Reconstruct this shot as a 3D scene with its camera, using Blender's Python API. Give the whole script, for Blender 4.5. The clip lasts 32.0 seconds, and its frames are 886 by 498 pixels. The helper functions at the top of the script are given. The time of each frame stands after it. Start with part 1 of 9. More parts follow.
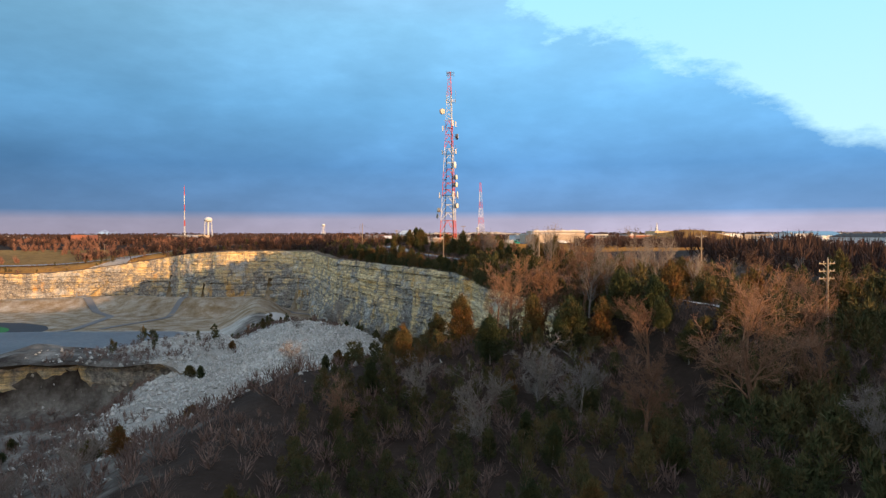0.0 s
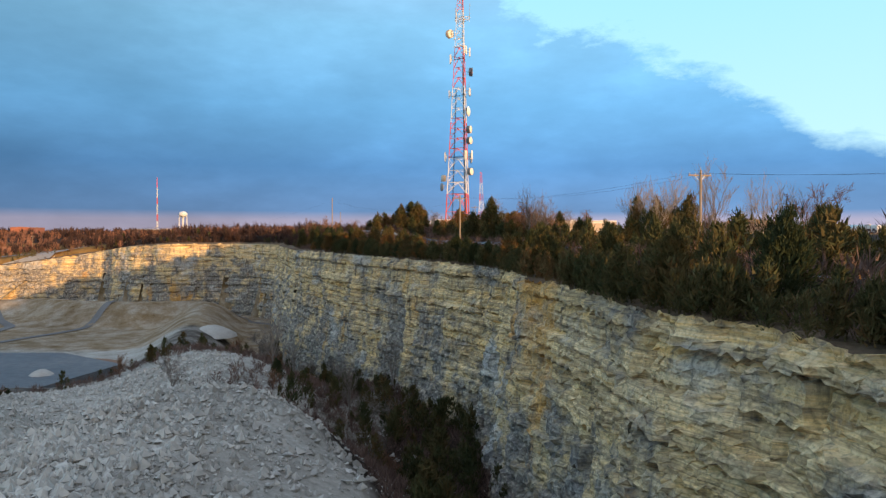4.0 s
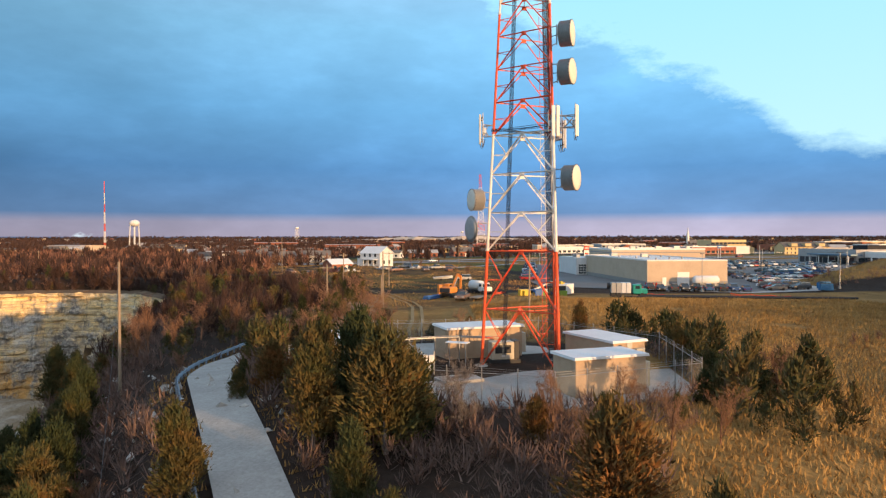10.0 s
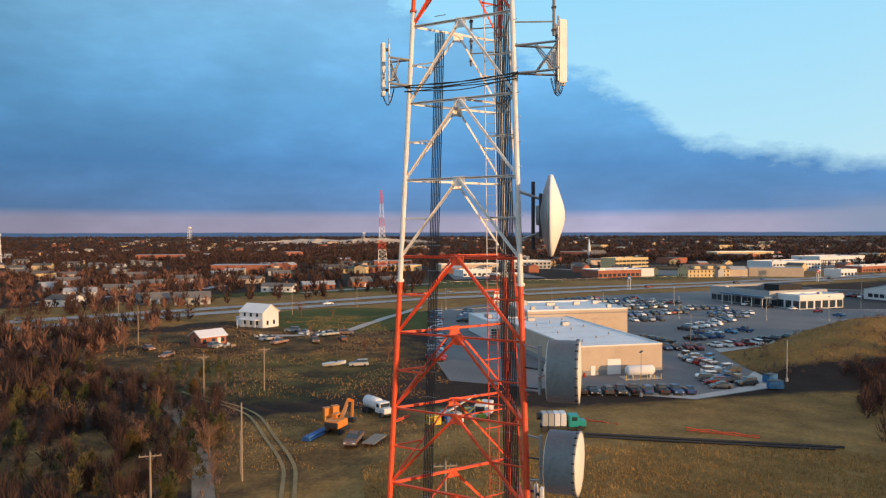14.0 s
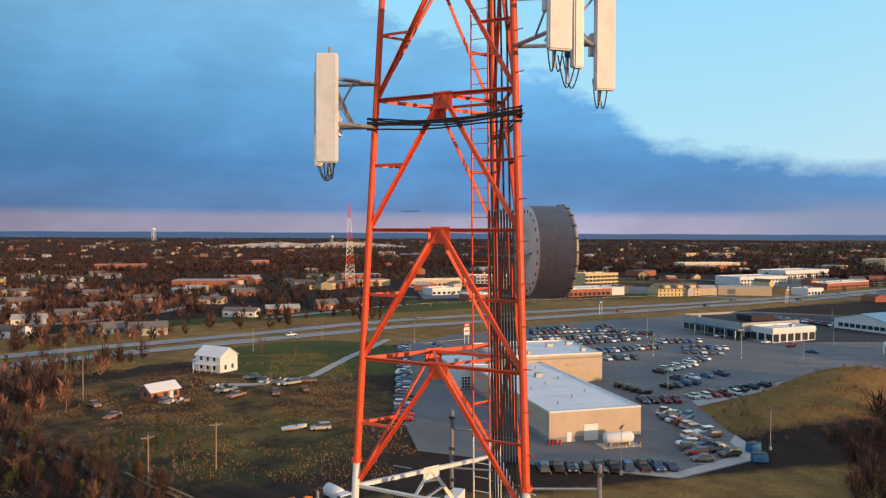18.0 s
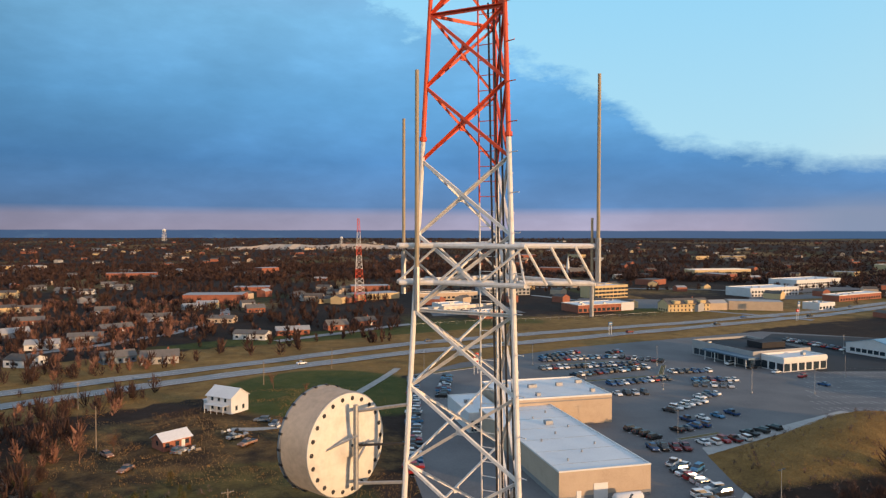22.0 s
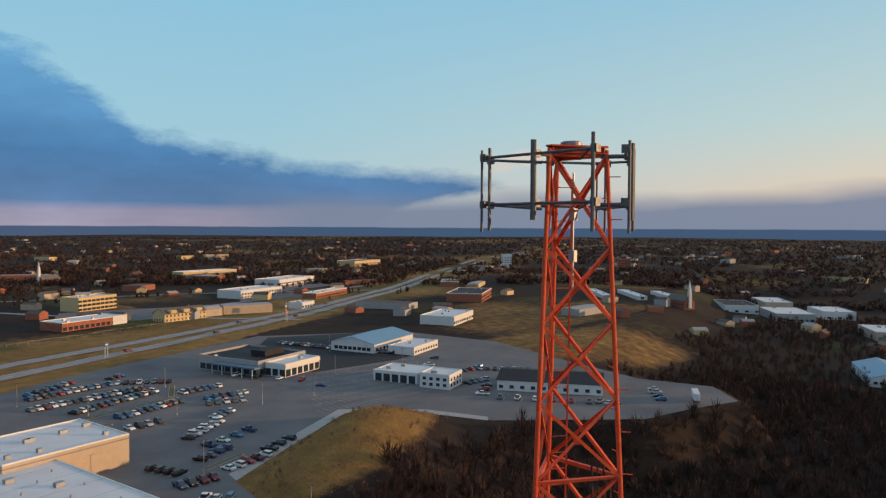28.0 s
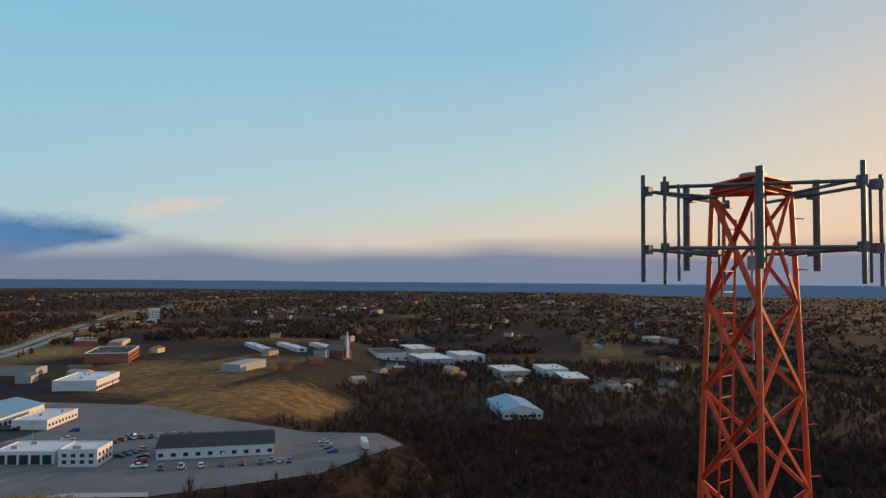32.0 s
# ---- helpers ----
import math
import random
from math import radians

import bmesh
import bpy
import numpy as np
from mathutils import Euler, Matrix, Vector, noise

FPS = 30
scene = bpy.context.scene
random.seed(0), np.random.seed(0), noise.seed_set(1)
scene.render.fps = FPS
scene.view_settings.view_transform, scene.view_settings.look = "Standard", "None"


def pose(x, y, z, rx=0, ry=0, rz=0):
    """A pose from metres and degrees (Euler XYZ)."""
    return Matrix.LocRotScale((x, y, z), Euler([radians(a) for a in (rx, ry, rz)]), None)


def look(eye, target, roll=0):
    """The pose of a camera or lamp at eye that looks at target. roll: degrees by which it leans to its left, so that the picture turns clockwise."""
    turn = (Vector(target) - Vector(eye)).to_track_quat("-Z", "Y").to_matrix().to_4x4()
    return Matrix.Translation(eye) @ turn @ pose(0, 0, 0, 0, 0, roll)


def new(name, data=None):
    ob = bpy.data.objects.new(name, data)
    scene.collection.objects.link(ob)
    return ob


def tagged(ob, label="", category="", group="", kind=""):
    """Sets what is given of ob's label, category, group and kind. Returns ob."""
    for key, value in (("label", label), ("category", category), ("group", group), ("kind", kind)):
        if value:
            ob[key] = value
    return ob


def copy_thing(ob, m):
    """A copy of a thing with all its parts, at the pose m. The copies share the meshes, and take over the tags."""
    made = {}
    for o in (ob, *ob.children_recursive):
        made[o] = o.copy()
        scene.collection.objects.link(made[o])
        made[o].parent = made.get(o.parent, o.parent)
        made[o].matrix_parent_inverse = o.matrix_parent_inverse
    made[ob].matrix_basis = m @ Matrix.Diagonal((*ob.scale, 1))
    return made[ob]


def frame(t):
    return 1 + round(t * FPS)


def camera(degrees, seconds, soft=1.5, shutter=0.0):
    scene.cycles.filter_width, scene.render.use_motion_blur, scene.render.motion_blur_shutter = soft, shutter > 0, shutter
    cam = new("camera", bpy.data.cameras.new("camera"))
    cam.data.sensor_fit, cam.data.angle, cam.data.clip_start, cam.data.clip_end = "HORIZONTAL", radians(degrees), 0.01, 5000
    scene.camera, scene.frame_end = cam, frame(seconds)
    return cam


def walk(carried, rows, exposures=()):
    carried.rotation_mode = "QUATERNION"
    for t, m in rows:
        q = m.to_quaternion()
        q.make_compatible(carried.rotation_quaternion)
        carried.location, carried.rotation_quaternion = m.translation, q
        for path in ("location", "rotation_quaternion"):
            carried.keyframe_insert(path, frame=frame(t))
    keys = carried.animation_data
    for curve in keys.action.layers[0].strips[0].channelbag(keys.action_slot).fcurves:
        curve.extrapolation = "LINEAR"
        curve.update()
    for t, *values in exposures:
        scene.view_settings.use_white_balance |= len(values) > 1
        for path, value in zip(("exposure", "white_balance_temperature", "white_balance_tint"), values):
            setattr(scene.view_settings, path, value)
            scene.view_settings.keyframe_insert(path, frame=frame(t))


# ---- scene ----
cam = camera(64.1, 32.0, soft=1.3)
PATH = [
    (0.0, 12.20, -271.00, 6.76, 88.80, 0.15, 1.58),
    (0.5, 11.00, -259.19, 6.07, 88.78, 0.24, 1.47),
    (1.0, 9.89, -247.51, 5.40, 88.88, 0.08, 1.40),
    (1.5, 9.07, -236.44, 4.79, 88.93, -0.14, 1.30),
    (2.0, 8.38, -225.87, 4.18, 88.95, -0.19, 1.26),
    (2.5, 7.80, -215.36, 3.74, 88.95, -0.20, 1.19),
    (3.0, 7.25, -204.82, 3.17, 88.95, -0.12, 1.13),
    (3.5, 6.56, -193.95, 2.22, 88.91, -0.19, 1.03),
    (5.5, 3.81, -149.32, -2.53, 88.80, 0.15, 0.75),
    (6.0, 2.99, -138.24, -3.16, 88.81, 0.07, 0.69),
    (6.5, 2.24, -127.25, -3.18, 88.90, -0.06, 0.59),
    (7.0, 1.71, -116.54, -2.10, 89.01, -0.15, 0.52),
    (7.5, 1.26, -105.88, -0.07, 89.05, -0.13, 0.47),
    (8.0, 0.84, -95.02, 2.46, 89.05, -0.03, 0.38),
    (8.5, 0.39, -83.98, 5.13, 89.01, 0.10, 0.25),
    (9.0, 0.01, -72.76, 7.91, 88.91, 0.14, 0.17),
    (9.5, -0.19, -61.30, 10.71, 89.02, 0.06, 0.08),
    (10.0, -0.00, -50.00, 13.29, 89.00, 0.08, -0.02),
    (10.5, 0.50, -40.06, 15.97, 88.99, 0.10, -0.00),
    (11.0, 1.19, -32.19, 18.65, 88.94, -0.02, -3.17),
    (11.5, 1.64, -26.92, 21.15, 88.90, -0.09, -3.75),
    (12.0, 1.93, -23.74, 23.72, 88.82, -0.06, -6.77),
    (12.5, 2.14, -21.95, 26.27, 88.75, 0.08, -8.31),
    (13.0, 2.48, -20.65, 28.79, 88.67, 0.19, -8.60),
    (13.5, 2.70, -18.76, 31.20, 88.66, 0.20, -8.25),
    (14.0, 2.75, -16.65, 33.25, 88.68, 0.10, -7.91),
    (14.5, 2.86, -14.92, 34.88, 88.66, 0.03, -7.78),
    (15.0, 3.09, -13.30, 36.37, 88.69, -0.05, -8.33),
    (15.5, 3.27, -11.59, 38.05, 88.70, -0.10, -9.75),
    (17.5, 4.22, -6.84, 44.20, 88.74, -0.22, -10.56),
    (18.0, 4.27, -6.51, 45.84, 88.73, -0.27, -10.40),
    (18.5, 4.32, -6.32, 47.48, 88.71, -0.22, -10.28),
    (19.0, 4.29, -6.32, 49.18, 88.68, -0.18, -10.16),
    (19.5, 4.15, -6.36, 50.97, 88.64, -0.15, -10.07),
    (20.0, 4.10, -6.47, 52.77, 88.56, -0.12, -10.00),
    (20.5, 4.07, -6.65, 54.47, 88.56, -0.11, -9.91),
    (21.0, 4.11, -6.67, 56.18, 88.56, -0.09, -9.81),
    (21.5, 4.10, -6.60, 57.91, 88.53, -0.13, -9.74),
    (22.0, 4.14, -6.53, 59.64, 88.51, -0.12, -9.67),
    (22.5, 4.23, -6.44, 61.34, 88.51, -0.11, -10.20),
    (23.0, 4.03, -6.13, 63.00, 88.48, -0.12, -12.53),
    (23.5, 3.39, -5.73, 64.78, 88.45, -0.15, -14.02),
    (24.0, 2.62, -5.36, 66.51, 88.45, -0.21, -18.15),
    (24.5, 1.10, -5.13, 67.87, 88.45, -0.26, -25.43),
    (25.0, -0.56, -4.46, 68.54, 88.46, -0.29, -32.33),
    (25.5, -2.00, -3.45, 68.88, 88.45, -0.29, -38.65),
    (26.0, -3.11, -2.23, 69.04, 88.46, -0.28, -43.28),
    (26.5, -3.67, -0.88, 69.07, 88.45, -0.27, -44.95),
    (28.5, -4.71, 2.10, 68.73, 88.44, -0.33, -51.59),
    (29.0, -4.75, 3.14, 68.68, 88.73, -0.35, -52.38),
    (29.5, -4.79, 4.18, 68.66, 89.18, -0.37, -52.55),
    (30.0, -4.79, 5.23, 68.64, 89.78, -0.40, -55.23),
    (30.5, -4.73, 6.38, 68.64, 90.47, -0.43, -62.83),
    (31.0, -4.60, 7.66, 68.68, 91.16, -0.46, -69.18),
    (31.5, -4.46, 9.02, 68.71, 91.90, -0.47, -73.44),
    (32.0, -4.33, 10.50, 68.75, 92.72, -0.49, -77.70),
]
walk(cam, [(t, pose(x, y, z, a, b, c)) for t, x, y, z, a, b, c in PATH],
     exposures=[(0.0, 0.77, 6500, 10), (10.2, 0.75, 6480, 10), (11.5, 0.46, 6220, 10), (19.0, 0.43, 6220, 10), (24.0, 0.22, 6150, 10), (26.0, 0.06, 6400, 10), (29.0, 0.04, 6400, 10), (32.0, 0.0, 6250, 10)])


# ---- sky and sun ----
SUN_AZ, SUN_EL = 136.0, 6.5          # degrees clockwise from +y, degrees up


def sky_world():
    w = bpy.data.worlds.new("evening_sky")
    scene.world = w
    w.use_nodes = True
    nt = w.node_tree
    N, L = nt.nodes, nt.links
    N.clear()

    def node(kind, **kw):
        n = N.new(kind)
        for k, v in kw.items():
            if k == "op":
                n.operation = v
            else:
                n.inputs[k if not k.startswith("i") else int(k[1:])].default_value = v
        return n

    def math2(op, a, b=None, clamp=False):
        n = N.new("ShaderNodeMath")
        n.operation, n.use_clamp = op, clamp
        for i, v in enumerate((a, b)):
            if v is None:
                continue
            if isinstance(v, (int, float)):
                n.inputs[i].default_value = v
            else:
                L.new(v, n.inputs[i])
        return n.outputs[0]

    def ramp(fac, stops, interp="LINEAR"):
        n = N.new("ShaderNodeValToRGB")
        cr = n.color_ramp
        cr.interpolation = interp
        while len(cr.elements) < len(stops):
            cr.elements.new(0.5)
        for e, (p, c) in zip(cr.elements, stops):
            e.position = p
            e.color = (*c, 1) if isinstance(c, tuple) else (c, c, c, 1)
        L.new(fac, n.inputs[0])
        return n.outputs[0]

    def mix(fac, a, b, mode="MIX"):
        n = N.new("ShaderNodeMix")
        n.data_type, n.blend_type = "RGBA", mode
        for sock, v in ((n.inputs[0], fac), (n.inputs[6], a), (n.inputs[7], b)):
            if isinstance(v, (int, float)):
                sock.default_value = v
            elif isinstance(v, tuple):
                sock.default_value = (*v, 1)
            else:
                L.new(v, sock)
        return n.outputs[2]

    tc = N.new("ShaderNodeTexCoord")
    sep = N.new("ShaderNodeSeparateXYZ")
    L.new(tc.outputs["Generated"], sep.inputs[0])
    X, Y, Z = sep.outputs
    az = math2("MULTIPLY", math2("ARCTAN2", X, Y), 180 / math.pi)          # 0 ahead, + to the east
    el = math2("MULTIPLY", math2("ARCSINE", Z), 180 / math.pi)
    azn = math2("ADD", math2("DIVIDE", az, 360.0), 0.5)
    eln = math2("DIVIDE", el, 60.0, True)

    def noise(scale, detail, rough, sx, sy, off=0.0):
        c = N.new("ShaderNodeCombineXYZ")
        L.new(math2("MULTIPLY", az, sx), c.inputs[0])
        L.new(math2("MULTIPLY", el, sy), c.inputs[1])
        c.inputs[2].default_value = off
        n = N.new("ShaderNodeTexNoise")
        n.inputs["Scale"].default_value, n.inputs["Detail"].default_value, n.inputs["Roughness"].default_value = scale, detail, rough
        L.new(c.outputs[0], n.inputs["Vector"])
        return n.outputs[0]

    nish = N.new("ShaderNodeTexSky")
    nish.sky_type, nish.sun_disc = "NISHITA", False
    nish.sun_elevation, nish.sun_rotation = radians(SUN_EL), radians(SUN_AZ)
    nish.altitude, nish.air_density, nish.dust_density = 200, 1.0, 1.2
    # clear part: pale cyan above, cream and peach towards the horizon on the sun's side
    cool = ramp(eln, [(0.0, (0.42, 0.50, 0.58)), (0.07, (0.36, 0.60, 0.70)), (0.30, (0.27, 0.56, 0.74)), (0.6, (0.36, 0.50, 0.66)), (1.0, (0.40, 0.46, 0.56))])
    warm = ramp(eln, [(0.0, (0.62, 0.44, 0.37)), (0.05, (0.80, 0.62, 0.46)), (0.13, (0.56, 0.66, 0.62)), (0.32, (0.30, 0.55, 0.70)), (0.6, (0.38, 0.50, 0.64)), (1.0, (0.40, 0.46, 0.56))])
    side = ramp(azn, [(0.0, 0.35), (0.5, 0.0), (0.60, 0.1), (0.74, 0.95), (0.90, 1.0), (1.0, 0.35)])
    clear = mix(side, cool, warm)
    clear = mix(0.10, clear, mix(1.0, nish.outputs[0], (0.12, 0.12, 0.12), "MULTIPLY"))
    # the afterglow round the sun, behind the flight
    glow = ramp(eln, [(0.0, (0.85, 0.48, 0.26)), (0.12, (0.95, 0.64, 0.40)), (0.35, (0.55, 0.52, 0.50)), (0.8, (0.34, 0.38, 0.46)), (1.0, (0.34, 0.38, 0.46))])
    around = ramp(azn, [(0.0, 0.75), (0.10, 0.25), (0.22, 0.0), (0.74, 0.0), (0.82, 0.8), (0.93, 1.0), (1.0, 0.75)])
    clear = mix(around, clear, glow)
    # the cloud deck: its upper edge falls towards the east
    edge = ramp(azn, [(0.0, 0.0), (0.28, 0.0), (0.36, 0.9), (0.485, 0.45), (0.505, 0.325), (0.520, 0.280), (0.534, 0.255), (0.550, 0.215), (0.563, 0.178),
                      (0.570, 0.145), (0.578, 0.120), (0.589, 0.103), (0.600, 0.092), (0.617, 0.082), (0.640, 0.073), (0.650, 0.062), (0.656, 0.045), (0.661, 0.0), (1.0, 0.0)])
    edge = math2("MULTIPLY", edge, 60.0)
    rag = math2("MULTIPLY", math2("SUBTRACT", noise(0.20, 9, 0.68, 1.0, 2.2), 0.5), math2("ADD", math2("MULTIPLY", edge, 0.55), 0.5))
    dd = math2("ADD", math2("SUBTRACT", edge, el), rag)
    deck = math2("MULTIPLY", math2("ADD", dd, 0.45), 0.62, True)
    under = math2("MULTIPLY", ramp(azn, [(0.0, 0.0), (0.618, 0.0), (0.630, 0.026), (0.646, 0.048), (0.656, 0.058), (0.67, 0.058), (1.0, 0.058)]), 60.0)
    deck = math2("MULTIPLY", deck, math2("ADD", math2("MULTIPLY", math2("ADD", math2("SUBTRACT", el, under), math2("MULTIPLY", rag, 0.5)), 1.6), ramp(azn, [(0.618, 2.0), (0.632, 0.3)]), True))
    soft = noise(0.075, 8, 0.60, 1.0, 2.6, 3.0)
    body = ramp(eln, [(0.0, (0.30, 0.27, 0.35)), (0.020, (0.27, 0.26, 0.35)), (0.031, (0.100, 0.190, 0.345)), (0.09, (0.078, 0.205, 0.40)),
                      (0.17, (0.118, 0.315, 0.545)), (0.27, (0.168, 0.385, 0.585)), (0.5, (0.30, 0.40, 0.52)), (1.0, (0.35, 0.39, 0.46))])
    lit = ramp(soft, [(0.30, 0.84), (0.50, 0.98), (0.72, 1.20)])
    body = mix(1.0, body, lit, "MULTIPLY")
    body = mix(1.0, body, ramp(azn, [(0.40, 0.64), (0.43, 0.70), (0.458, 0.83), (0.505, 1.03), (0.535, 1.06)]), "MULTIPLY")
    col = mix(deck, clear, body)
    # low pink band under the deck, and a thin grey bank to the east
    bn = N.new("ShaderNodeMapRange")
    L.new(math2("ADD", el, math2("MULTIPLY", math2("SUBTRACT", noise(0.10, 4, 0.5, 0.5, 2.0, 7.0), 0.5), 3.4)), bn.inputs[0])
    bn.inputs[1].default_value, bn.inputs[2].default_value, bn.inputs[3].default_value, bn.inputs[4].default_value = 1.9, 3.5, 0.95, 0.0
    eastside = ramp(azn, [(0.0, 0.0), (0.590, 0.0), (0.608, 1.0), (0.95, 1.0), (1.0, 0.0)])
    col = mix(math2("MULTIPLY", bn.outputs[0], eastside), col, (0.195, 0.235, 0.325))
    # the small lit cloud
    bx = math2("DIVIDE", math2("SUBTRACT", az, 57.0), 3.9)
    by = math2("DIVIDE", math2("SUBTRACT", math2("SUBTRACT", el, 5.6), math2("MULTIPLY", bx, 0.75)), 0.85)
    r2 = math2("ADD", math2("MULTIPLY", bx, bx), math2("MULTIPLY", by, by))
    puff = math2("MULTIPLY", math2("SUBTRACT", math2("ADD", 1.0, math2("MULTIPLY", math2("SUBTRACT", noise(0.42, 7, 0.62, 1.0, 2.2, 5.0), 0.5), 3.4)), r2), 0.6, True)
    col = mix(math2("MULTIPLY", puff, 0.75), col, (0.92, 0.60, 0.42))
    # below the horizon: dusky land, with distance haze painted in as a blue band
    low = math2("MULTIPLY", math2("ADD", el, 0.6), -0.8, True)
    haze_ridge = math2("MULTIPLY", math2("SUBTRACT", 0.0, math2("ADD", el, math2("MULTIPLY", noise(0.3, 4, 0.5, 1.0, 0.0, 2.0), -0.12))), 12.0, True)
    col = mix(math2("MULTIPLY", haze_ridge, 0.92), col, (0.040, 0.082, 0.155))
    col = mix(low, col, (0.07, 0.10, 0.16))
    bg = N.new("ShaderNodeBackground")
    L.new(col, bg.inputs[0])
    bg.inputs[1].default_value = 1.0
    out = N.new("ShaderNodeOutputWorld")
    L.new(bg.outputs[0], out.inputs[0])


sky_world()
_s = bpy.data.lights.new("sun", "SUN")
_s.energy, _s.angle, _s.color = 3.9, radians(0.6), (1.0, 0.58, 0.27)
sun = new("sun", _s)
_a, _e = radians(SUN_AZ), radians(SUN_EL)
SUN_DIR = Vector((math.sin(_a) * math.cos(_e), math.cos(_a) * math.cos(_e), math.sin(_e)))
sun.matrix_world = look(SUN_DIR * 900, (0, 0, 0))


# ---- materials ----
MATS = {}


def material(name, stops, scale=1.0, rough=0.85, metal=0.0, fine=8.0, bump=0.3, bump_d=0.05, space="Object", detail=6, spread=0.5, emit=None,
             per_object=0.0, stretch=(1, 1, 1), island=0.0):
    """stops: colours from dark to light; noise at two scales chooses among them."""
    if name in MATS:
        return MATS[name]
    m = bpy.data.materials.new(name)
    m.use_nodes = True
    nt = m.node_tree
    N, L = nt.nodes, nt.links
    bs = N["Principled BSDF"]
    tc = N.new("ShaderNodeTexCoord")
    mp = N.new("ShaderNodeMapping")
    mp.inputs["Scale"].default_value = stretch
    L.new(tc.outputs[space], mp.inputs[0])
    a, b = N.new("ShaderNodeTexNoise"), N.new("ShaderNodeTexNoise")
    for n, s in ((a, scale), (b, scale * fine)):
        L.new(mp.outputs[0], n.inputs["Vector"])
        n.inputs["Scale"].default_value, n.inputs["Detail"].default_value, n.inputs["Roughness"].default_value = s, detail, 0.6
    mx = N.new("ShaderNodeMix")
    mx.data_type = "FLOAT"
    mx.inputs[0].default_value = spread
    L.new(a.outputs[0], mx.inputs[2])
    L.new(b.outputs[0], mx.inputs[3])
    fac = mx.outputs[0]
    if per_object or island:
        src = N.new("ShaderNodeObjectInfo").outputs["Random"] if per_object else N.new("ShaderNodeNewGeometry").outputs["Random Per Island"]
        ad = N.new("ShaderNodeMath")
        ad.operation = "MULTIPLY_ADD"
        L.new(src, ad.inputs[0])
        ad.inputs[1].default_value = per_object or island
        ad.inputs[2].default_value = -0.5 * (per_object or island)
        ad2 = N.new("ShaderNodeMath")
        L.new(ad.outputs[0], ad2.inputs[0])
        L.new(fac, ad2.inputs[1])
        fac = ad2.outputs[0]
    cr = N.new("ShaderNodeValToRGB")
    e = cr.color_ramp.elements
    while len(e) < len(stops):
        e.new(0.5)
    for i, c in enumerate(stops):
        e[i].position = 0.30 + 0.40 * i / max(1, len(stops) - 1)
        e[i].color = (*c, 1)
    L.new(fac, cr.inputs[0])
    L.new(cr.outputs[0], bs.inputs["Base Color"])
    bs.inputs["Roughness"].default_value, bs.inputs["Metallic"].default_value = rough, metal
    bs.inputs["Specular IOR Level"].default_value = 0.3
    if bump:
        bp = N.new("ShaderNodeBump")
        bp.inputs["Strength"].default_value, bp.inputs["Distance"].default_value = bump, bump_d
        L.new(b.outputs[0], bp.inputs["Height"])
        L.new(bp.outputs[0], bs.inputs["Normal"])
    if emit:
        bs.inputs["Emission Color"].default_value = (*emit[0], 1)
        bs.inputs["Emission Strength"].default_value = emit[1]
    MATS[name] = m
    return m


def glassy(name, col=(0.02, 0.03, 0.04), rough=0.08):
    m = material(name, [col, tuple(c * 1.6 for c in col)], 0.4, rough, 0.0, bump=0)
    m.node_tree.nodes["Principled BSDF"].inputs["Specular IOR Level"].default_value = 0.8
    return m


RED = material("tower_red_paint", [(0.50, 0.050, 0.020), (0.66, 0.085, 0.028), (0.72, 0.13, 0.05)], 1.3, 0.5, fine=9, bump=0.1, bump_d=0.01)
WHITE_P = material("tower_white_paint", [(0.50, 0.47, 0.43), (0.70, 0.68, 0.65), (0.78, 0.77, 0.75)], 1.1, 0.5, fine=9, bump=0.1, bump_d=0.01)
GALV = material("galvanised_steel", [(0.22, 0.23, 0.24), (0.33, 0.34, 0.35), (0.42, 0.42, 0.42)], 2.0, 0.45, 0.6, bump=0.1, bump_d=0.005)
CABLE = material("black_cable", [(0.02, 0.02, 0.022), (0.04, 0.04, 0.042)], 4, 0.6, bump=0)
RADOME = material("radome_cream", [(0.55, 0.52, 0.46), (0.66, 0.63, 0.56), (0.72, 0.70, 0.64)], 0.9, 0.6, bump=0.08, bump_d=0.01)
RADOME_W = material("radome_white", [(0.72, 0.72, 0.70), (0.80, 0.79, 0.77)], 0.8, 0.55, bump=0.05, bump_d=0.01)
# weathered grey, darkened further to hold the shade on the drums' side
SHROUD = material("weathered_shaded_shroud", [(0.19, 0.195, 0.20), (0.25, 0.25, 0.25), (0.31, 0.305, 0.30)], 1.0, 0.5, 0.3, bump=0.05, bump_d=0.01)
DARK = material("dark_steel", [(0.03, 0.032, 0.035), (0.06, 0.06, 0.065)], 3, 0.5, 0.4, bump=0.1)
PANEL = material("antenna_panel_grey_white", [(0.55, 0.56, 0.56), (0.66, 0.66, 0.65), (0.72, 0.72, 0.70)], 0.7, 0.5, bump=0.05)
ASPHALT = material("lot_asphalt", [(0.095, 0.095, 0.10), (0.142, 0.142, 0.146), (0.185, 0.183, 0.182)], 0.05, 0.9, fine=30, bump=0.2, spread=0.35)
ROADM = material("highway_asphalt", [(0.20, 0.20, 0.205), (0.26, 0.26, 0.26), (0.31, 0.30, 0.295)], 0.06, 0.9, fine=30, bump=0.1, spread=0.4)
FRESH = material("fresh_asphalt", [(0.020, 0.022, 0.026), (0.034, 0.036, 0.04)], 0.06, 0.85, fine=30, bump=0.1)
GRAVEL = material("gravel_road", [(0.24, 0.23, 0.21), (0.34, 0.33, 0.31), (0.44, 0.43, 0.40)], 0.35, 0.95, fine=14, bump=0.5)
CONC = material("concrete", [(0.27, 0.26, 0.25), (0.36, 0.355, 0.34), (0.42, 0.41, 0.40)], 0.4, 0.9, fine=12, bump=0.15)
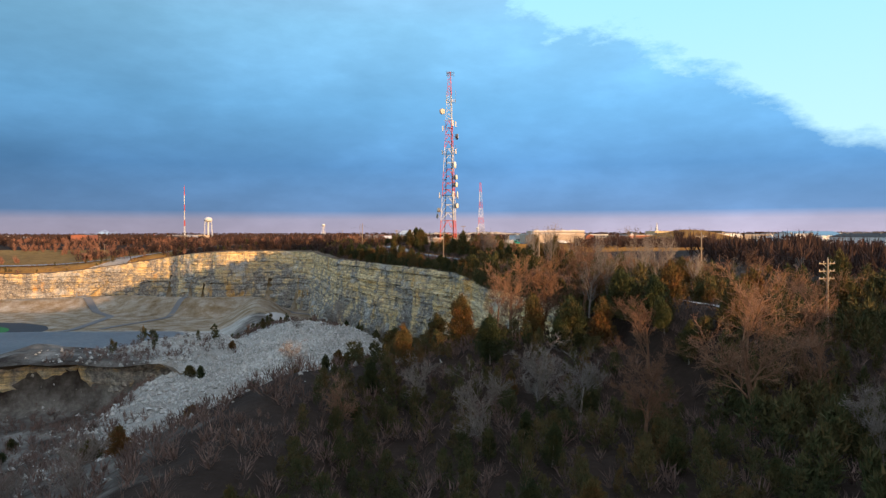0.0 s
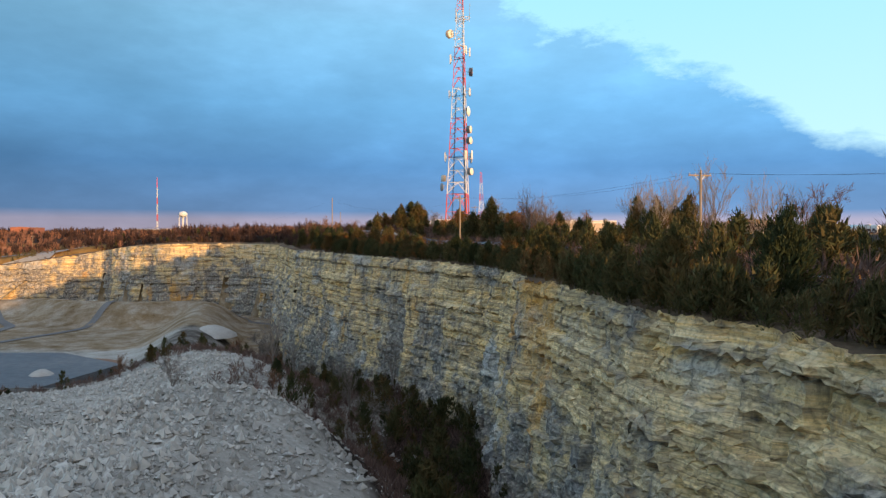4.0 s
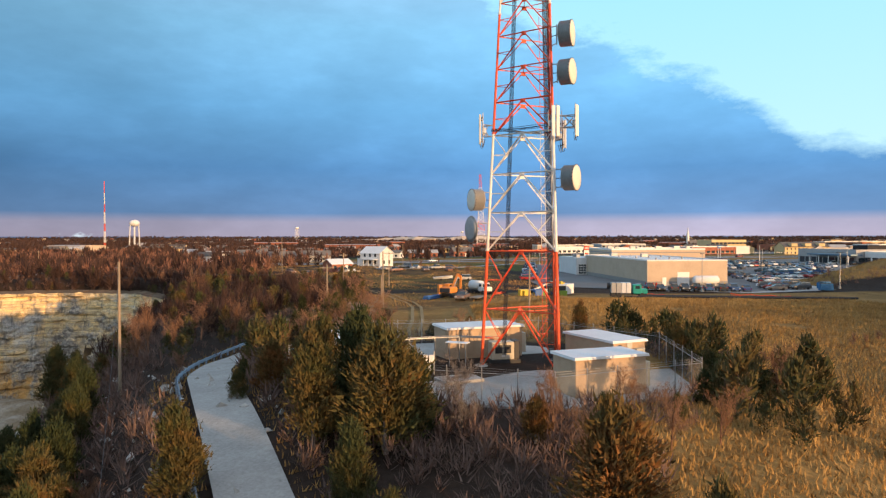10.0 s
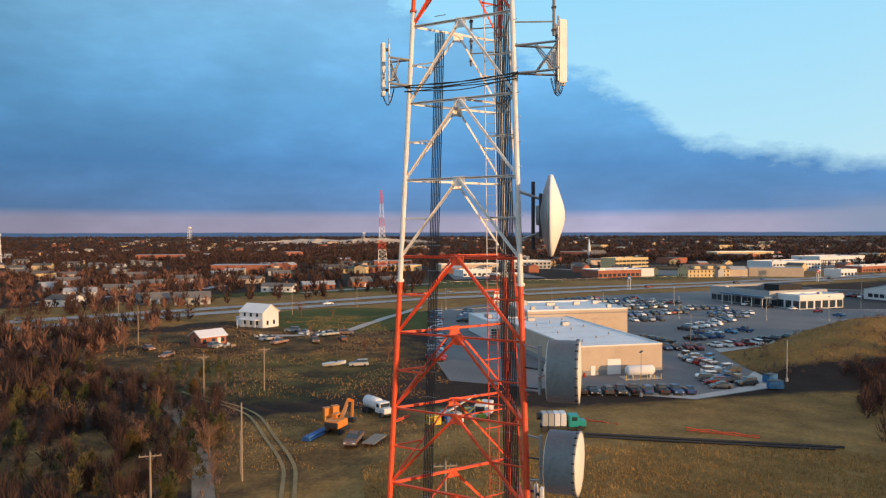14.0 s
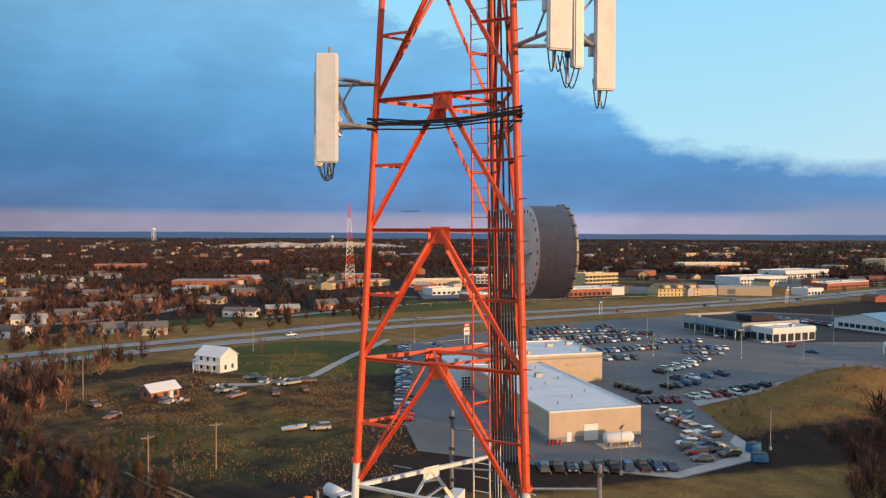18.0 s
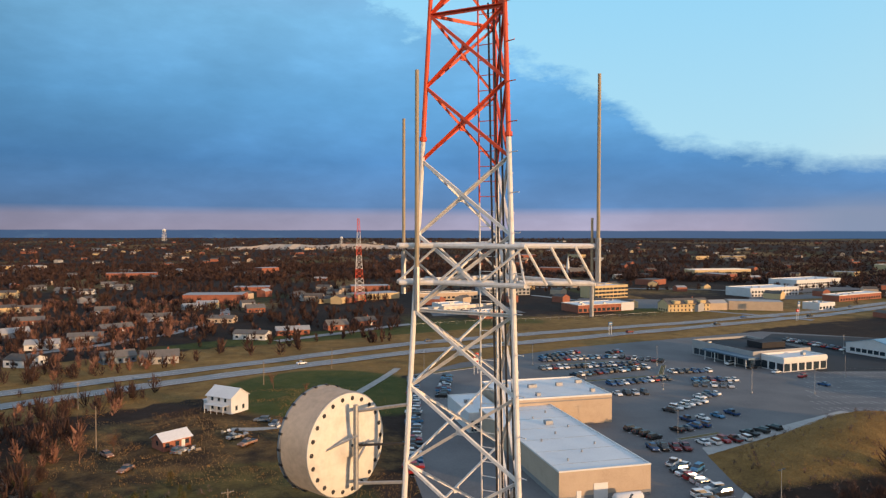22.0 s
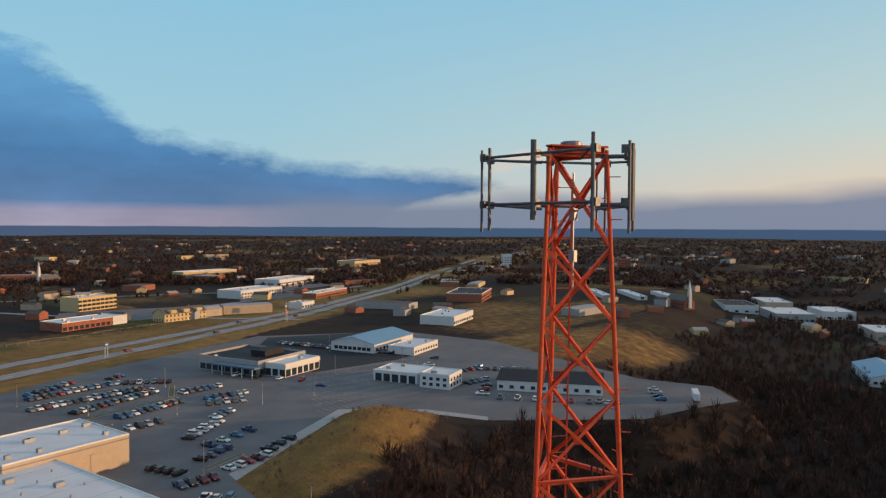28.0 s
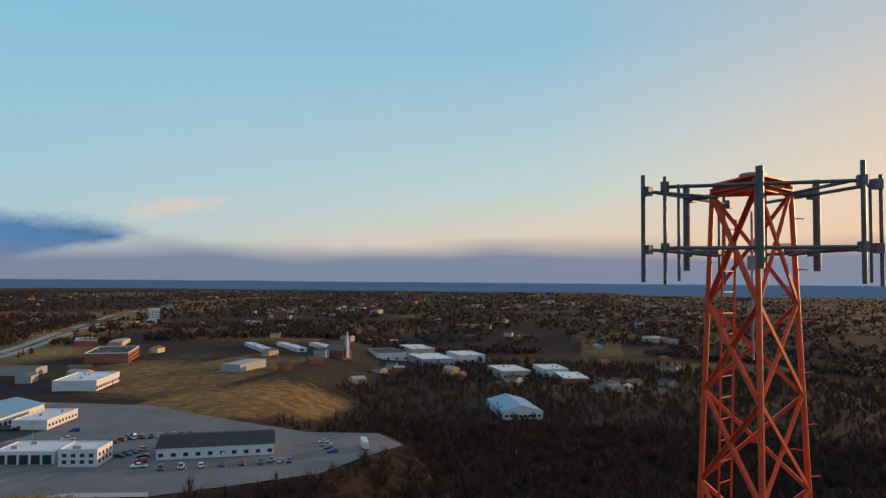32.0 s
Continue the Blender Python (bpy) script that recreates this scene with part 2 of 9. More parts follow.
PAINT_W = material("road_paint_white", [(0.55, 0.55, 0.53), (0.75, 0.75, 0.73)], 2.0, 0.7, bump=0)
ROOF_W = material("white_membrane_roof", [(0.52, 0.53, 0.54), (0.64, 0.65, 0.66), (0.72, 0.73, 0.73)], 0.12, 0.6, fine=20, bump=0.05)
ROOF_BK = material("black_membrane_roof", [(0.018, 0.018, 0.022), (0.035, 0.035, 0.04)], 0.2, 0.8, bump=0.1)
ROOF_BLUE = material("blue_metal_roof", [(0.12, 0.24, 0.36), (0.17, 0.32, 0.46)], 0.3, 0.4, 0.2, bump=0.05)
WALL_TAN = material("tan_wall", [(0.38, 0.30, 0.22), (0.46, 0.37, 0.28), (0.51, 0.42, 0.32)], 0.3, 0.85, fine=14, bump=0.1)
WALL_GREY = material("grey_wall", [(0.26, 0.26, 0.26), (0.34, 0.34, 0.34), (0.38, 0.38, 0.38)], 0.3, 0.85, fine=14, bump=0.1)
WALL_WHITE = material("white_wall", [(0.50, 0.51, 0.52), (0.60, 0.61, 0.62), (0.66, 0.67, 0.68)], 0.3, 0.8, fine=14, bump=0.08)
WALL_BRICK = material("red_brick_wall", [(0.20, 0.075, 0.045), (0.29, 0.11, 0.07), (0.35, 0.15, 0.10)], 0.5, 0.9, fine=18, bump=0.2)
WALL_YEL = material("yellow_wall", [(0.50, 0.38, 0.20), (0.60, 0.47, 0.27)], 0.4, 0.85, bump=0.1)
SHINGLE = material("shingle_roof", [(0.085, 0.075, 0.068), (0.13, 0.12, 0.11), (0.17, 0.155, 0.14)], 0.5, 0.9, fine=20, bump=0.3, per_object=0.35)
GLASS = glassy("window_glass")
WOOD_POLE = material("weathered_pole_wood", [(0.17, 0.13, 0.095), (0.26, 0.205, 0.15), (0.34, 0.28, 0.21)], 1.2, 0.9, stretch=(6, 6, 0.6), bump=0.3)
BARK_R = material("rusty_bark", [(0.115, 0.062, 0.038), (0.18, 0.098, 0.060), (0.25, 0.148, 0.094)], 1.5, 0.95, bump=0.4, per_object=0.25)
BARK_G = material("pale_grey_bark", [(0.11, 0.092, 0.084), (0.18, 0.155, 0.14), (0.27, 0.24, 0.215)], 1.5, 0.95, bump=0.4, per_object=0.2)
# sunlit red is put into the first twig colour, shade into the second
SUNLIT_TWIG = material("sunlit_russet_twigs", [(0.115, 0.055, 0.040), (0.20, 0.100, 0.070), (0.31, 0.17, 0.12)], 0.05, 0.95, bump=0, fine=20, island=0.22)
SHADED_TWIG = material("shaded_brown_twigs", [(0.028, 0.015, 0.013), (0.050, 0.028, 0.023), (0.088, 0.052, 0.041)], 0.05, 0.95, bump=0, fine=20, island=0.22)
CEDAR = material("cedar_foliage", [(0.022, 0.034, 0.012), (0.046, 0.052, 0.017), (0.100, 0.070, 0.022), (0.18, 0.080, 0.026)], 0.30, 0.9, fine=5, bump=0, per_object=0.30, spread=0.5)
RAIL_M = material("guardrail_blue_grey", [(0.15, 0.20, 0.27), (0.22, 0.28, 0.35), (0.30, 0.36, 0.42)], 1.5, 0.5, 0.3, bump=0.1)


# ---- mesh helpers ----
def mesh_of(name, bm, mat, smooth=False):
    me = bpy.data.meshes.new(name)
    bm.to_mesh(me)
    bm.free()
    for m in (mat if isinstance(mat, (list, tuple)) else [mat]):
        me.materials.append(m)
    if smooth:
        me.polygons.foreach_set("use_smooth", [True] * len(me.polygons))
    return me


def part(name, bm, mat, parent=None, label="", smooth=False, m=None):
    me = bm if isinstance(bm, bpy.types.Mesh) else mesh_of(name, bm, mat, smooth)
    ob = new(name, me)
    if parent is not None:
        ob.parent = parent
    if m is not None:
        ob.matrix_local = m
    if label:
        ob["label"] = label
    return ob


def thing(name, at, label, category, group="", rz=0.0):
    ob = new(name)
    ob.empty_display_size = 0.3
    ob.matrix_world = pose(*at, 0, 0, rz)
    return tagged(ob, label, category, group)


def tube(bm, p, q, r0, r1=None, n=6):
    p, q = Vector(p), Vector(q)
    r1 = r0 if r1 is None else r1
    d = (q - p)
    u = d.orthogonal().normalized()
    v = d.cross(u).normalized()
    a = [bm.verts.new(p + (u * math.cos(t) + v * math.sin(t)) * r0) for t in [2 * math.pi * i / n for i in range(n)]]
    b = [bm.verts.new(q + (u * math.cos(t) + v * math.sin(t)) * r1) for t in [2 * math.pi * i / n for i in range(n)]]
    for i in range(n):
        bm.faces.new((a[i], a[(i + 1) % n], b[(i + 1) % n], b[i]))
    bm.faces.new(a[::-1])
    bm.faces.new(b)
    return bm


def box(bm, cx, cy, cz, sx, sy, sz, rz=0.0, taper=1.0):
    c, s = math.cos(rz), math.sin(rz)
    vs = []
    for k in (-1, 1):
        f = taper if k > 0 else 1.0
        for i, j in ((-1, -1), (1, -1), (1, 1), (-1, 1)):
            x, y = i * sx / 2 * f, j * sy / 2 * f
            vs.append(bm.verts.new((cx + c * x - s * y, cy + s * x + c * y, cz + k * sz / 2)))
    for f in ((3, 2, 1, 0), (4, 5, 6, 7), (0, 1, 5, 4), (1, 2, 6, 5), (2, 3, 7, 6), (3, 0, 4, 7)):
        bm.faces.new([vs[i] for i in f])
    return bm


def sweep(pts, r, n=4):
    """One unbroken tube through the points."""
    bm = bmesh.new()
    rings = []
    for i, p in enumerate(pts):
        d = (pts[min(i + 1, len(pts) - 1)] - pts[max(i - 1, 0)]).normalized()
        u = d.cross(Vector((0, 0, 1)))
        u = u.normalized() if u.length > 0.2 else Vector((1, 0, 0))
        v = d.cross(u).normalized()
        rings.append([bm.verts.new(p + (u * math.cos(6.2832 * k / n) + v * math.sin(6.2832 * k / n)) * r) for k in range(n)])
    for A, B2 in zip(rings, rings[1:]):
        for k in range(n):
            bm.faces.new((A[k], A[(k + 1) % n], B2[(k + 1) % n], B2[k]))
    return bm


def bar(p, q, w=0.06, name="bar"):
    """An angle-iron bar between two points."""
    bm = bmesh.new()
    p, q = Vector(p), Vector(q)
    d = (q - p).normalized()
    u = d.cross(Vector((0, 0, 1)))
    u = u.normalized() if u.length > 1e-3 else Vector((1, 0, 0))
    v = d.cross(u).normalized()
    prof = [(0, 0), (w, 0), (w, w * 0.2), (w * 0.2, w * 0.2), (w * 0.2, w), (0, w)]
    a = [bm.verts.new(p + u * (x - w / 2) + v * (y - w / 2)) for x, y in prof]
    b = [bm.verts.new(q + u * (x - w / 2) + v * (y - w / 2)) for x, y in prof]
    n = len(prof)
    for i in range(n):
        bm.faces.new((a[i], a[(i + 1) % n], b[(i + 1) % n], b[i]))
    bm.faces.new(a[::-1])
    bm.faces.new(b)
    return bm


def pydata(name, verts, faces, mat, smooth=False):
    me = bpy.data.meshes.new(name)
    me.from_pydata([tuple(v) for v in verts], [], [tuple(f) for f in faces])
    for m in (mat if isinstance(mat, (list, tuple)) else [mat]):
        me.materials.append(m)
    if smooth:
        me.polygons.foreach_set("use_smooth", [True] * len(me.polygons))
    me.update()
    return me


def tris_mesh(name, verts, mat, per=3):
    """A mesh from an (n, per, 3) array of loose faces, quickly."""
    verts = np.asarray(verts, dtype=np.float32)
    n = verts.shape[0]
    me = bpy.data.meshes.new(name)
    me.vertices.add(n * per)
    me.vertices.foreach_set("co", verts.reshape(-1))
    me.loops.add(n * per)
    me.loops.foreach_set("vertex_index", np.arange(n * per, dtype=np.int32))
    me.polygons.add(n)
    me.polygons.foreach_set("loop_start", np.arange(0, n * per, per, dtype=np.int32))
    me.update(calc_edges=True)
    for m in (mat if isinstance(mat, (list, tuple)) else [mat]):
        me.materials.append(m)
    return me


# ---- the lie of the land ----
def S(t):
    t = np.clip(t, 0.0, 1.0)
    return t * t * (3 - 2 * t)


RIM = [(34, -200), (24, -165), (18, -140), (15, -112), (12, -90), (4, -70), (-6, -49), (-17, -27), (-28, -4), (-36, 14), (-50, 60), (-64, 105),
       (-72, 140), (-90, 160), (-115, 166), (-135, 160), (-152, 166), (-178, 186), (-225, 186), (-300, 172), (-430, 170)]
PIT = RIM + [(-700, 60), (-700, -300), (-300, -520), (-40, -470), (70, -400), (62, -300), (50, -240)]
LOT = [(26, 140), (48, 127), (72, 115), (97, 124), (100, 145), (105, 166), (131, 178), (172, 196), (193, 172), (200, 149), (221, 126),
       (238, 108), (266, 100), (288, 91), (308, 108), (302, 140), (318, 185), (345, 250), (338, 322), (262, 376), (130, 338), (66, 306), (38, 280), (26, 172)]


def inside(poly, X, Y):
    P = np.array(poly, float)
    r = np.zeros(np.shape(X), bool)
    for (x0, y0), (x1, y1) in zip(P, np.roll(P, -1, 0)):
        if y0 == y1:
            continue
        c = ((y0 > Y) != (y1 > Y)) & (X < (x1 - x0) * (Y - y0) / (y1 - y0) + x0)
        r ^= c
    return r


def dist(poly, X, Y, closed=True):
    P = np.array(poly, float)
    Q = np.roll(P, -1, 0) if closed else P[1:]
    d = np.full(np.shape(X), 1e9)
    for (x0, y0), (x1, y1) in zip(P, Q):
        ex, ey = x1 - x0, y1 - y0
        t = np.clip(((X - x0) * ex + (Y - y0) * ey) / (ex * ex + ey * ey), 0, 1)
        d = np.minimum(d, np.hypot(X - x0 - t * ex, Y - y0 - t * ey))
    return d


def waves(X, Y, wl, seed):
    rng = np.random.default_rng(seed)
    z = np.zeros(np.shape(X))
    for i in range(6):
        a, p, k = rng.uniform(0, 6.28), rng.uniform(0, 6.28), 6.283 / (wl * rng.uniform(0.6, 1.6))
        z = z + np.sin((X * math.cos(a) + Y * math.sin(a)) * k + p + 1.3 * np.sin((X * math.sin(a) - Y * math.cos(a)) * k * 0.6 + p))
    return z / 6


def floor_z(X, Y):
    z = -38 + 13 * S((15 - Y) / 95) * S((X + 130) / 60) + 21 * S((-105 - Y) / 110) * S((X + 62) / 80)
    z = z + 5 * S((-215 - Y) / 60) * S((X + 10) / 40)
    # loose rock at the foot of the near wall, the heap of white rubble, and the old bench
    z = z + 2.8 * np.exp(-((X + 38) ** 2 / 500 + (Y + 92) ** 2 / 900)) + 1.5 * waves(X, Y, 30, 3) * (0.12 + 0.88 * S((10 - Y) / 50)) + 0.5 * waves(X, Y, 9, 4) * S((20 - Y) / 60)
    bench = S((Y + 148) / 3) * S((-92 - Y) / 30) * S((-33 - X) / 8)
    z = z + 8.0 * bench
    # the shelf of dumped white stone in front of the bench
    shelf = 1 - S((np.hypot((X + 19) / 25, (Y + 150) / 44) - 0.72) / 0.5)
    z = z + (-17.2 + 0.9 * waves(X, Y, 14, 6) + 0.35 * waves(X, Y, 5, 7) - z) * shelf * (1 - 0.9 * bench)
    return z


def plain_z(X, Y):
    d = dist(RIM, X, Y, False)
    z = -3.2 + 3.3 * S(d / 8.0)
    z = z - 15 * S((-125 - X) / 150) * S((430 - Y) / 200) * np.exp(-d / 160)
    # the top falls gently along the lane, and to the south and east of its end
    z = z - 3.0 * S((-25 - Y) / 100) * S((d - 2) / 12) * S((X + 20) / 30) - 4.0 * S((-150 - Y) / 45) * S((X - 38) / 20) - 6.0 * S((-196 - Y) / 26)
    z = z + 2.3 * (1 - S((np.hypot(X - 4, Y - 7) - 17) / 16))
    # unseen rise, added south-east of the lane's end, keeps low sun off the slope
    rd = dist([(30, -328), (95, -262), (150, -205), (215, -145)], X, Y, False)
    z = z + 19.0 * np.exp(-(rd / 20.0) ** 2)
    z = z + 1.6 * S((X + 5) / 30) * S((Y - 15) / 25) * (1 - S((Y - 75) / 40)) * (1 - S((X - 70) / 40))
    z = z + 1.2 * S((X - 30) / 45) * (1 - S((Y + 20) / 60))
    z = z + 1.8 * np.exp(-((X + 25) ** 2 + (Y - 215) ** 2) / 3000)
    V = S((X - 105) / 60) * S((165 - Y + 0.25 * (X - 200)) / 70) * (1 - S((X - 900) / 300))
    z = z - 17 * V
    mound = np.exp(-(((X - 146) * 0.86 + (Y - 168) * 0.5) ** 2 / 1500 + ((Y - 160) * 0.86 - (X - 146) * 0.5) ** 2 / 350))
    z = z + 9.0 * mound
    far = S((np.hypot(X, Y) - 380) / 500)
    z = z + far * (2.5 * waves(X, Y, 420, 8) - 3.0) + 0.35 * waves(X, Y, 26, 9) * S((d - 6) / 20)
    z = z + 14 * S((np.hypot(X, Y) - 2600) / 1700) * (0.8 + 0.35 * waves(X, Y, 1500, 11))
    dl = np.where(inside(LOT, X, Y), 0.0, dist(LOT, X, Y))
    z = -0.10 + (z + 0.10) * S((dl - 1.0) / np.where(V > 0.05, 16.0, 9.0))
    return z


def height(X, Y):
    X, Y = np.asarray(X, float), np.asarray(Y, float)
    ins = inside(PIT, X, Y)
    zp, zf = plain_z(X, Y), floor_z(X, Y)
    dr = dist(RIM, X, Y, False)
    dp = dist(PIT, X, Y)
    south = S((dr - 14) / 30) * (1 - S(dp / 55))       # on the sides without a wall the pit runs out in a slope
    zi = np.where(dr < 1.2, zp + (zf - zp) * S((dr) / 1.2), zf)
    zi = zi + (zp - zi) * south * (dr > 1.2)
    # a hollow below the start of the lane
    hollow = 4.8 * S((-192 - Y) / 16) * S((X + 6) / 14) * (1 - S((X - 44) / 14)) * S((Y + 330) / 40)
    return np.where(ins, zi, zp) - hollow


def hz(x, y):
    return float(height(np.array([x]), np.array([y]))[0])


def steps(a, b, n0, out):
    c = list(np.arange(a, b + 0.01, n0))
    s, v, lo, hi = n0, b, [], []
    while v < out:
        s *= 1.17
        v += s
        hi.append(min(v, out))
    s, v = n0, a
    while v > -out:
        s *= 1.17
        v -= s
        lo.append(max(v, -out))
    return lo[::-1] + c + hi


GX = np.array(sorted(set(np.round(steps(-50, 46, 1.6, 4800), 2)) | set(np.arange(48, 330, 6.0)) | set(np.arange(-300, -52, 5.0))))
GY = np.array(sorted(set(np.round(steps(-205, 60, 1.8, 4800), 2)) | set(np.arange(64, 420, 5.0)) | set(np.arange(-330, -207, 4.0))))
XX, YY = np.meshgrid(GX, GY)
ZZ = height(XX, YY)


def ground_material():
    m = bpy.data.materials.new("open_ground")
    m.use_nodes = True
    nt = m.node_tree
    N, L = nt.nodes, nt.links
    bs = N["Principled BSDF"]
    bs.inputs["Roughness"].default_value = 1.0
    bs.inputs["Specular IOR Level"].default_value = 0.1
    tc = N.new("ShaderNodeTexCoord")

    def noise(s, d=6, r=0.65):
        n = N.new("ShaderNodeTexNoise")
        n.inputs["Scale"].default_value, n.inputs["Detail"].default_value, n.inputs["Roughness"].default_value = s, d, r
        L.new(tc.outputs["Object"], n.inputs["Vector"])
        return n.outputs[0]

    big, mid, fin = noise(0.012), noise(0.13), noise(1.7)

    def blend(a, b, f=0.5):
        n = N.new("ShaderNodeMix")
        n.data_type = "FLOAT"
        n.inputs[0].default_value = f
        L.new(a, n.inputs[2])
        L.new(b, n.inputs[3])
        return n.outputs[0]

    pat = blend(blend(big, mid, 0.55), fin, 0.35)

    def ramp(stops):
        n = N.new("ShaderNodeValToRGB")
        e = n.color_ramp.elements
        while len(e) < len(stops):
            e.new(0.5)
        for i, c in enumerate(stops):
            e[i].position, e[i].color = 0.34 + 0.32 * i / (len(stops) - 1), (*c, 1)
        L.new(pat, n.inputs[0])
        return n.outputs[0]

    # the woods floor is darkened, with the shade under trees in its colour
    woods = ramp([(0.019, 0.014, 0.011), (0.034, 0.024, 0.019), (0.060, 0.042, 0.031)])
    dry = ramp([(0.085, 0.052, 0.021), (0.215, 0.130, 0.046), (0.37, 0.235, 0.085)])
    rock = ramp([(0.15, 0.14, 0.125), (0.33, 0.315, 0.285), (0.52, 0.51, 0.48)])
    lawn = ramp([(0.040, 0.048, 0.015), (0.068, 0.078, 0.022), (0.14, 0.11, 0.04)])
    at = N.new("ShaderNodeAttribute")
    at.attribute_name = "cover"
    sp = N.new("ShaderNodeSeparateColor")
    L.new(at.outputs["Color"], sp.inputs[0])
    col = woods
    for sock, c in zip(sp.outputs, (dry, rock, lawn)):
        ad = N.new("ShaderNodeMath")
        ad.operation, ad.use_clamp = "MULTIPLY_ADD", True
        ad.inputs[1].default_value = 2.2
        L.new(sock, ad.inputs[0])
        s2 = N.new("ShaderNodeMath")
        s2.operation = "MULTIPLY_ADD"
        L.new(mid, s2.inputs[0])
        s2.inputs[1].default_value, s2.inputs[2].default_value = 1.6, -1.4
        L.new(s2.outputs[0], ad.inputs[2])
        g = N.new("ShaderNodeMix")
        g.data_type = "RGBA"
        L.new(ad.outputs[0], g.inputs[0])
        L.new(col, g.inputs[6])
        L.new(c, g.inputs[7])
        col = g.outputs[2]
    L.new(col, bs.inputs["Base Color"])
    bp = N.new("ShaderNodeBump")
    bp.inputs["Strength"].default_value, bp.inputs["Distance"].default_value = 0.9, 0.35
    L.new(blend(mid, fin, 0.6), bp.inputs["Height"])
    L.new(bp.outputs[0], bs.inputs["Normal"])
    return m


GROUND = ground_material()


def blob(X, Y, cx, cy, rx, ry, rot=0.0, soft=0.3):
    c, s = math.cos(radians(rot)), math.sin(radians(rot))
    u, v = ((X - cx) * c + (Y - cy) * s) / rx, (-(X - cx) * s + (Y - cy) * c) / ry
    return 1 - S((np.hypot(u, v) - 1 + soft / 2) / soft)


HWY = [(-420, 120), (-250, 172), (-150, 222), (-88, 258), (-40, 288), (45, 335), (125, 360), (224, 395), (356, 445), (582, 562), (817, 700), (1300, 960), (1900, 1200)]
HWY2 = [(-420, 150), (-250, 198), (-150, 246), (-97, 279), (-43, 308), (46, 360), (130, 388), (240, 420), (390, 478), (600, 590), (830, 727), (1300, 990), (1900, 1232)]


def build_ground():
    ny, nx = XX.shape
    co = np.stack([XX, YY, ZZ], -1).reshape(-1, 3)
    idx = np.arange(nx * ny).reshape(ny, nx)
    q = np.stack([idx[:-1, :-1], idx[:-1, 1:], idx[1:, 1:], idx[1:, :-1]], -1).reshape(-1, 4)
    me = bpy.data.meshes.new("ground")
    me.vertices.add(len(co))
    me.vertices.foreach_set("co", co.astype(np.float32).reshape(-1))
    me.loops.add(q.size)
    me.loops.foreach_set("vertex_index", q.astype(np.int32).reshape(-1))
    me.polygons.add(len(q))
    me.polygons.foreach_set("loop_start", np.arange(0, q.size, 4, dtype=np.int32))
    me.update(calc_edges=True)
    me.polygons.foreach_set("use_smooth", [True] * len(q))
    X, Y = XX.reshape(-1), YY.reshape(-1)
    pit = inside(PIT, X, Y)
    dry, rock, lawn = np.zeros(len(X)), np.zeros(len(X)), np.zeros(len(X))
    dry = np.maximum(dry, blob(X, Y, 42, 48, 62, 34, -12))                    # the long field below the tower
    dry = np.maximum(dry, blob(X, Y, 62, 8, 48, 46, 10))
    dry = np.maximum(dry, blob(X, Y, 32, -8, 23, 27, 0))
    dry = np.maximum(dry, 0.55 * blob(X, Y, 8, 95, 60, 22, 0))
    dry = np.maximum(dry, 0.92 * blob(X, Y, 150, 172, 62, 26, 25))             # the mound beside the lot
    dry = np.maximum(dry, 0.42 * blob(X, Y, -25, 185, 55, 45, 0))
    dry = np.maximum(dry, 0.62 * blob(X, Y, 385, 215, 95, 48, -10))           # meadow past the lot
    dry = np.maximum(dry, 0.6 * blob(X, Y, 480, 330, 120, 60, 30))
    dry = np.maximum(dry, 0.85 * blob(X, Y, 75, 92, 72, 24, 5))
    dry = np.maximum(dry, 0.80 * S((300 - np.abs(Y - 300 - 0.52 * X)) / 40) * (np.abs(Y - 325 - 0.45 * np.maximum(X, -200)) < 62))
    dry = np.maximum(dry, np.where(pit, 0.80 * S((Y - 35) / 20) * (X < -58), 0))
    rock = np.where(pit, 0.12 + 0.28 * S((-2 - X) / 14) + 0.06 * S((Y - 40) / 25) + 0.9 * (1 - S((np.hypot(X + 38, (Y + 85) * 0.7) - 26) / 14)) + 0.8 * S((60 - np.abs(Y - 0)) / 30) * S((-75 - X) / 20), 0)
    rock = np.maximum(rock, np.where(pit, 1.25 * blob(X, Y, -21, -150, 23, 42, 5), 0))
    lawn = np.maximum(lawn, blob(X, Y, 5, 255, 38, 42, 20))
    lawn = np.maximum(lawn, 0.45 * blob(X, Y, -12, 150, 30, 28, 0))
    lawn = np.maximum(lawn, 0.7 * blob(X, Y, 60, 420, 160, 20, 22))
    lawn = np.maximum(lawn, 0.8 * blob(X, Y, 300, 520, 90, 50, 20))
    lawn = np.maximum(lawn, 0.6 * blob(X, Y, 620, 620, 200, 60, 25))
    dry = np.maximum(dry, 0.72 * (1 - S((dist(HWY2, X, Y, False) - 10) / 30)) * S((X + 140) / 60))
    far = S((np.hypot(X, Y) - 420) / 200)
    dry = np.maximum(dry, far * 0.55 * (waves(X, Y, 200, 21) > 0.2))
    lawn = np.maximum(lawn, far * 0.5 * (waves(X, Y, 240, 22) > 0.3))
    ca = me.color_attributes.new("cover", "FLOAT_COLOR", "POINT")
    ca.data.foreach_set("color", np.stack([np.clip(dry, 0, 1), np.clip(rock, 0, 1.25), np.clip(lawn, 0, 1), np.ones(len(X))], -1).astype(np.float32).reshape(-1))
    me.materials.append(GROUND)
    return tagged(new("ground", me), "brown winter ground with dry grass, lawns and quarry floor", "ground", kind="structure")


ground = build_ground()


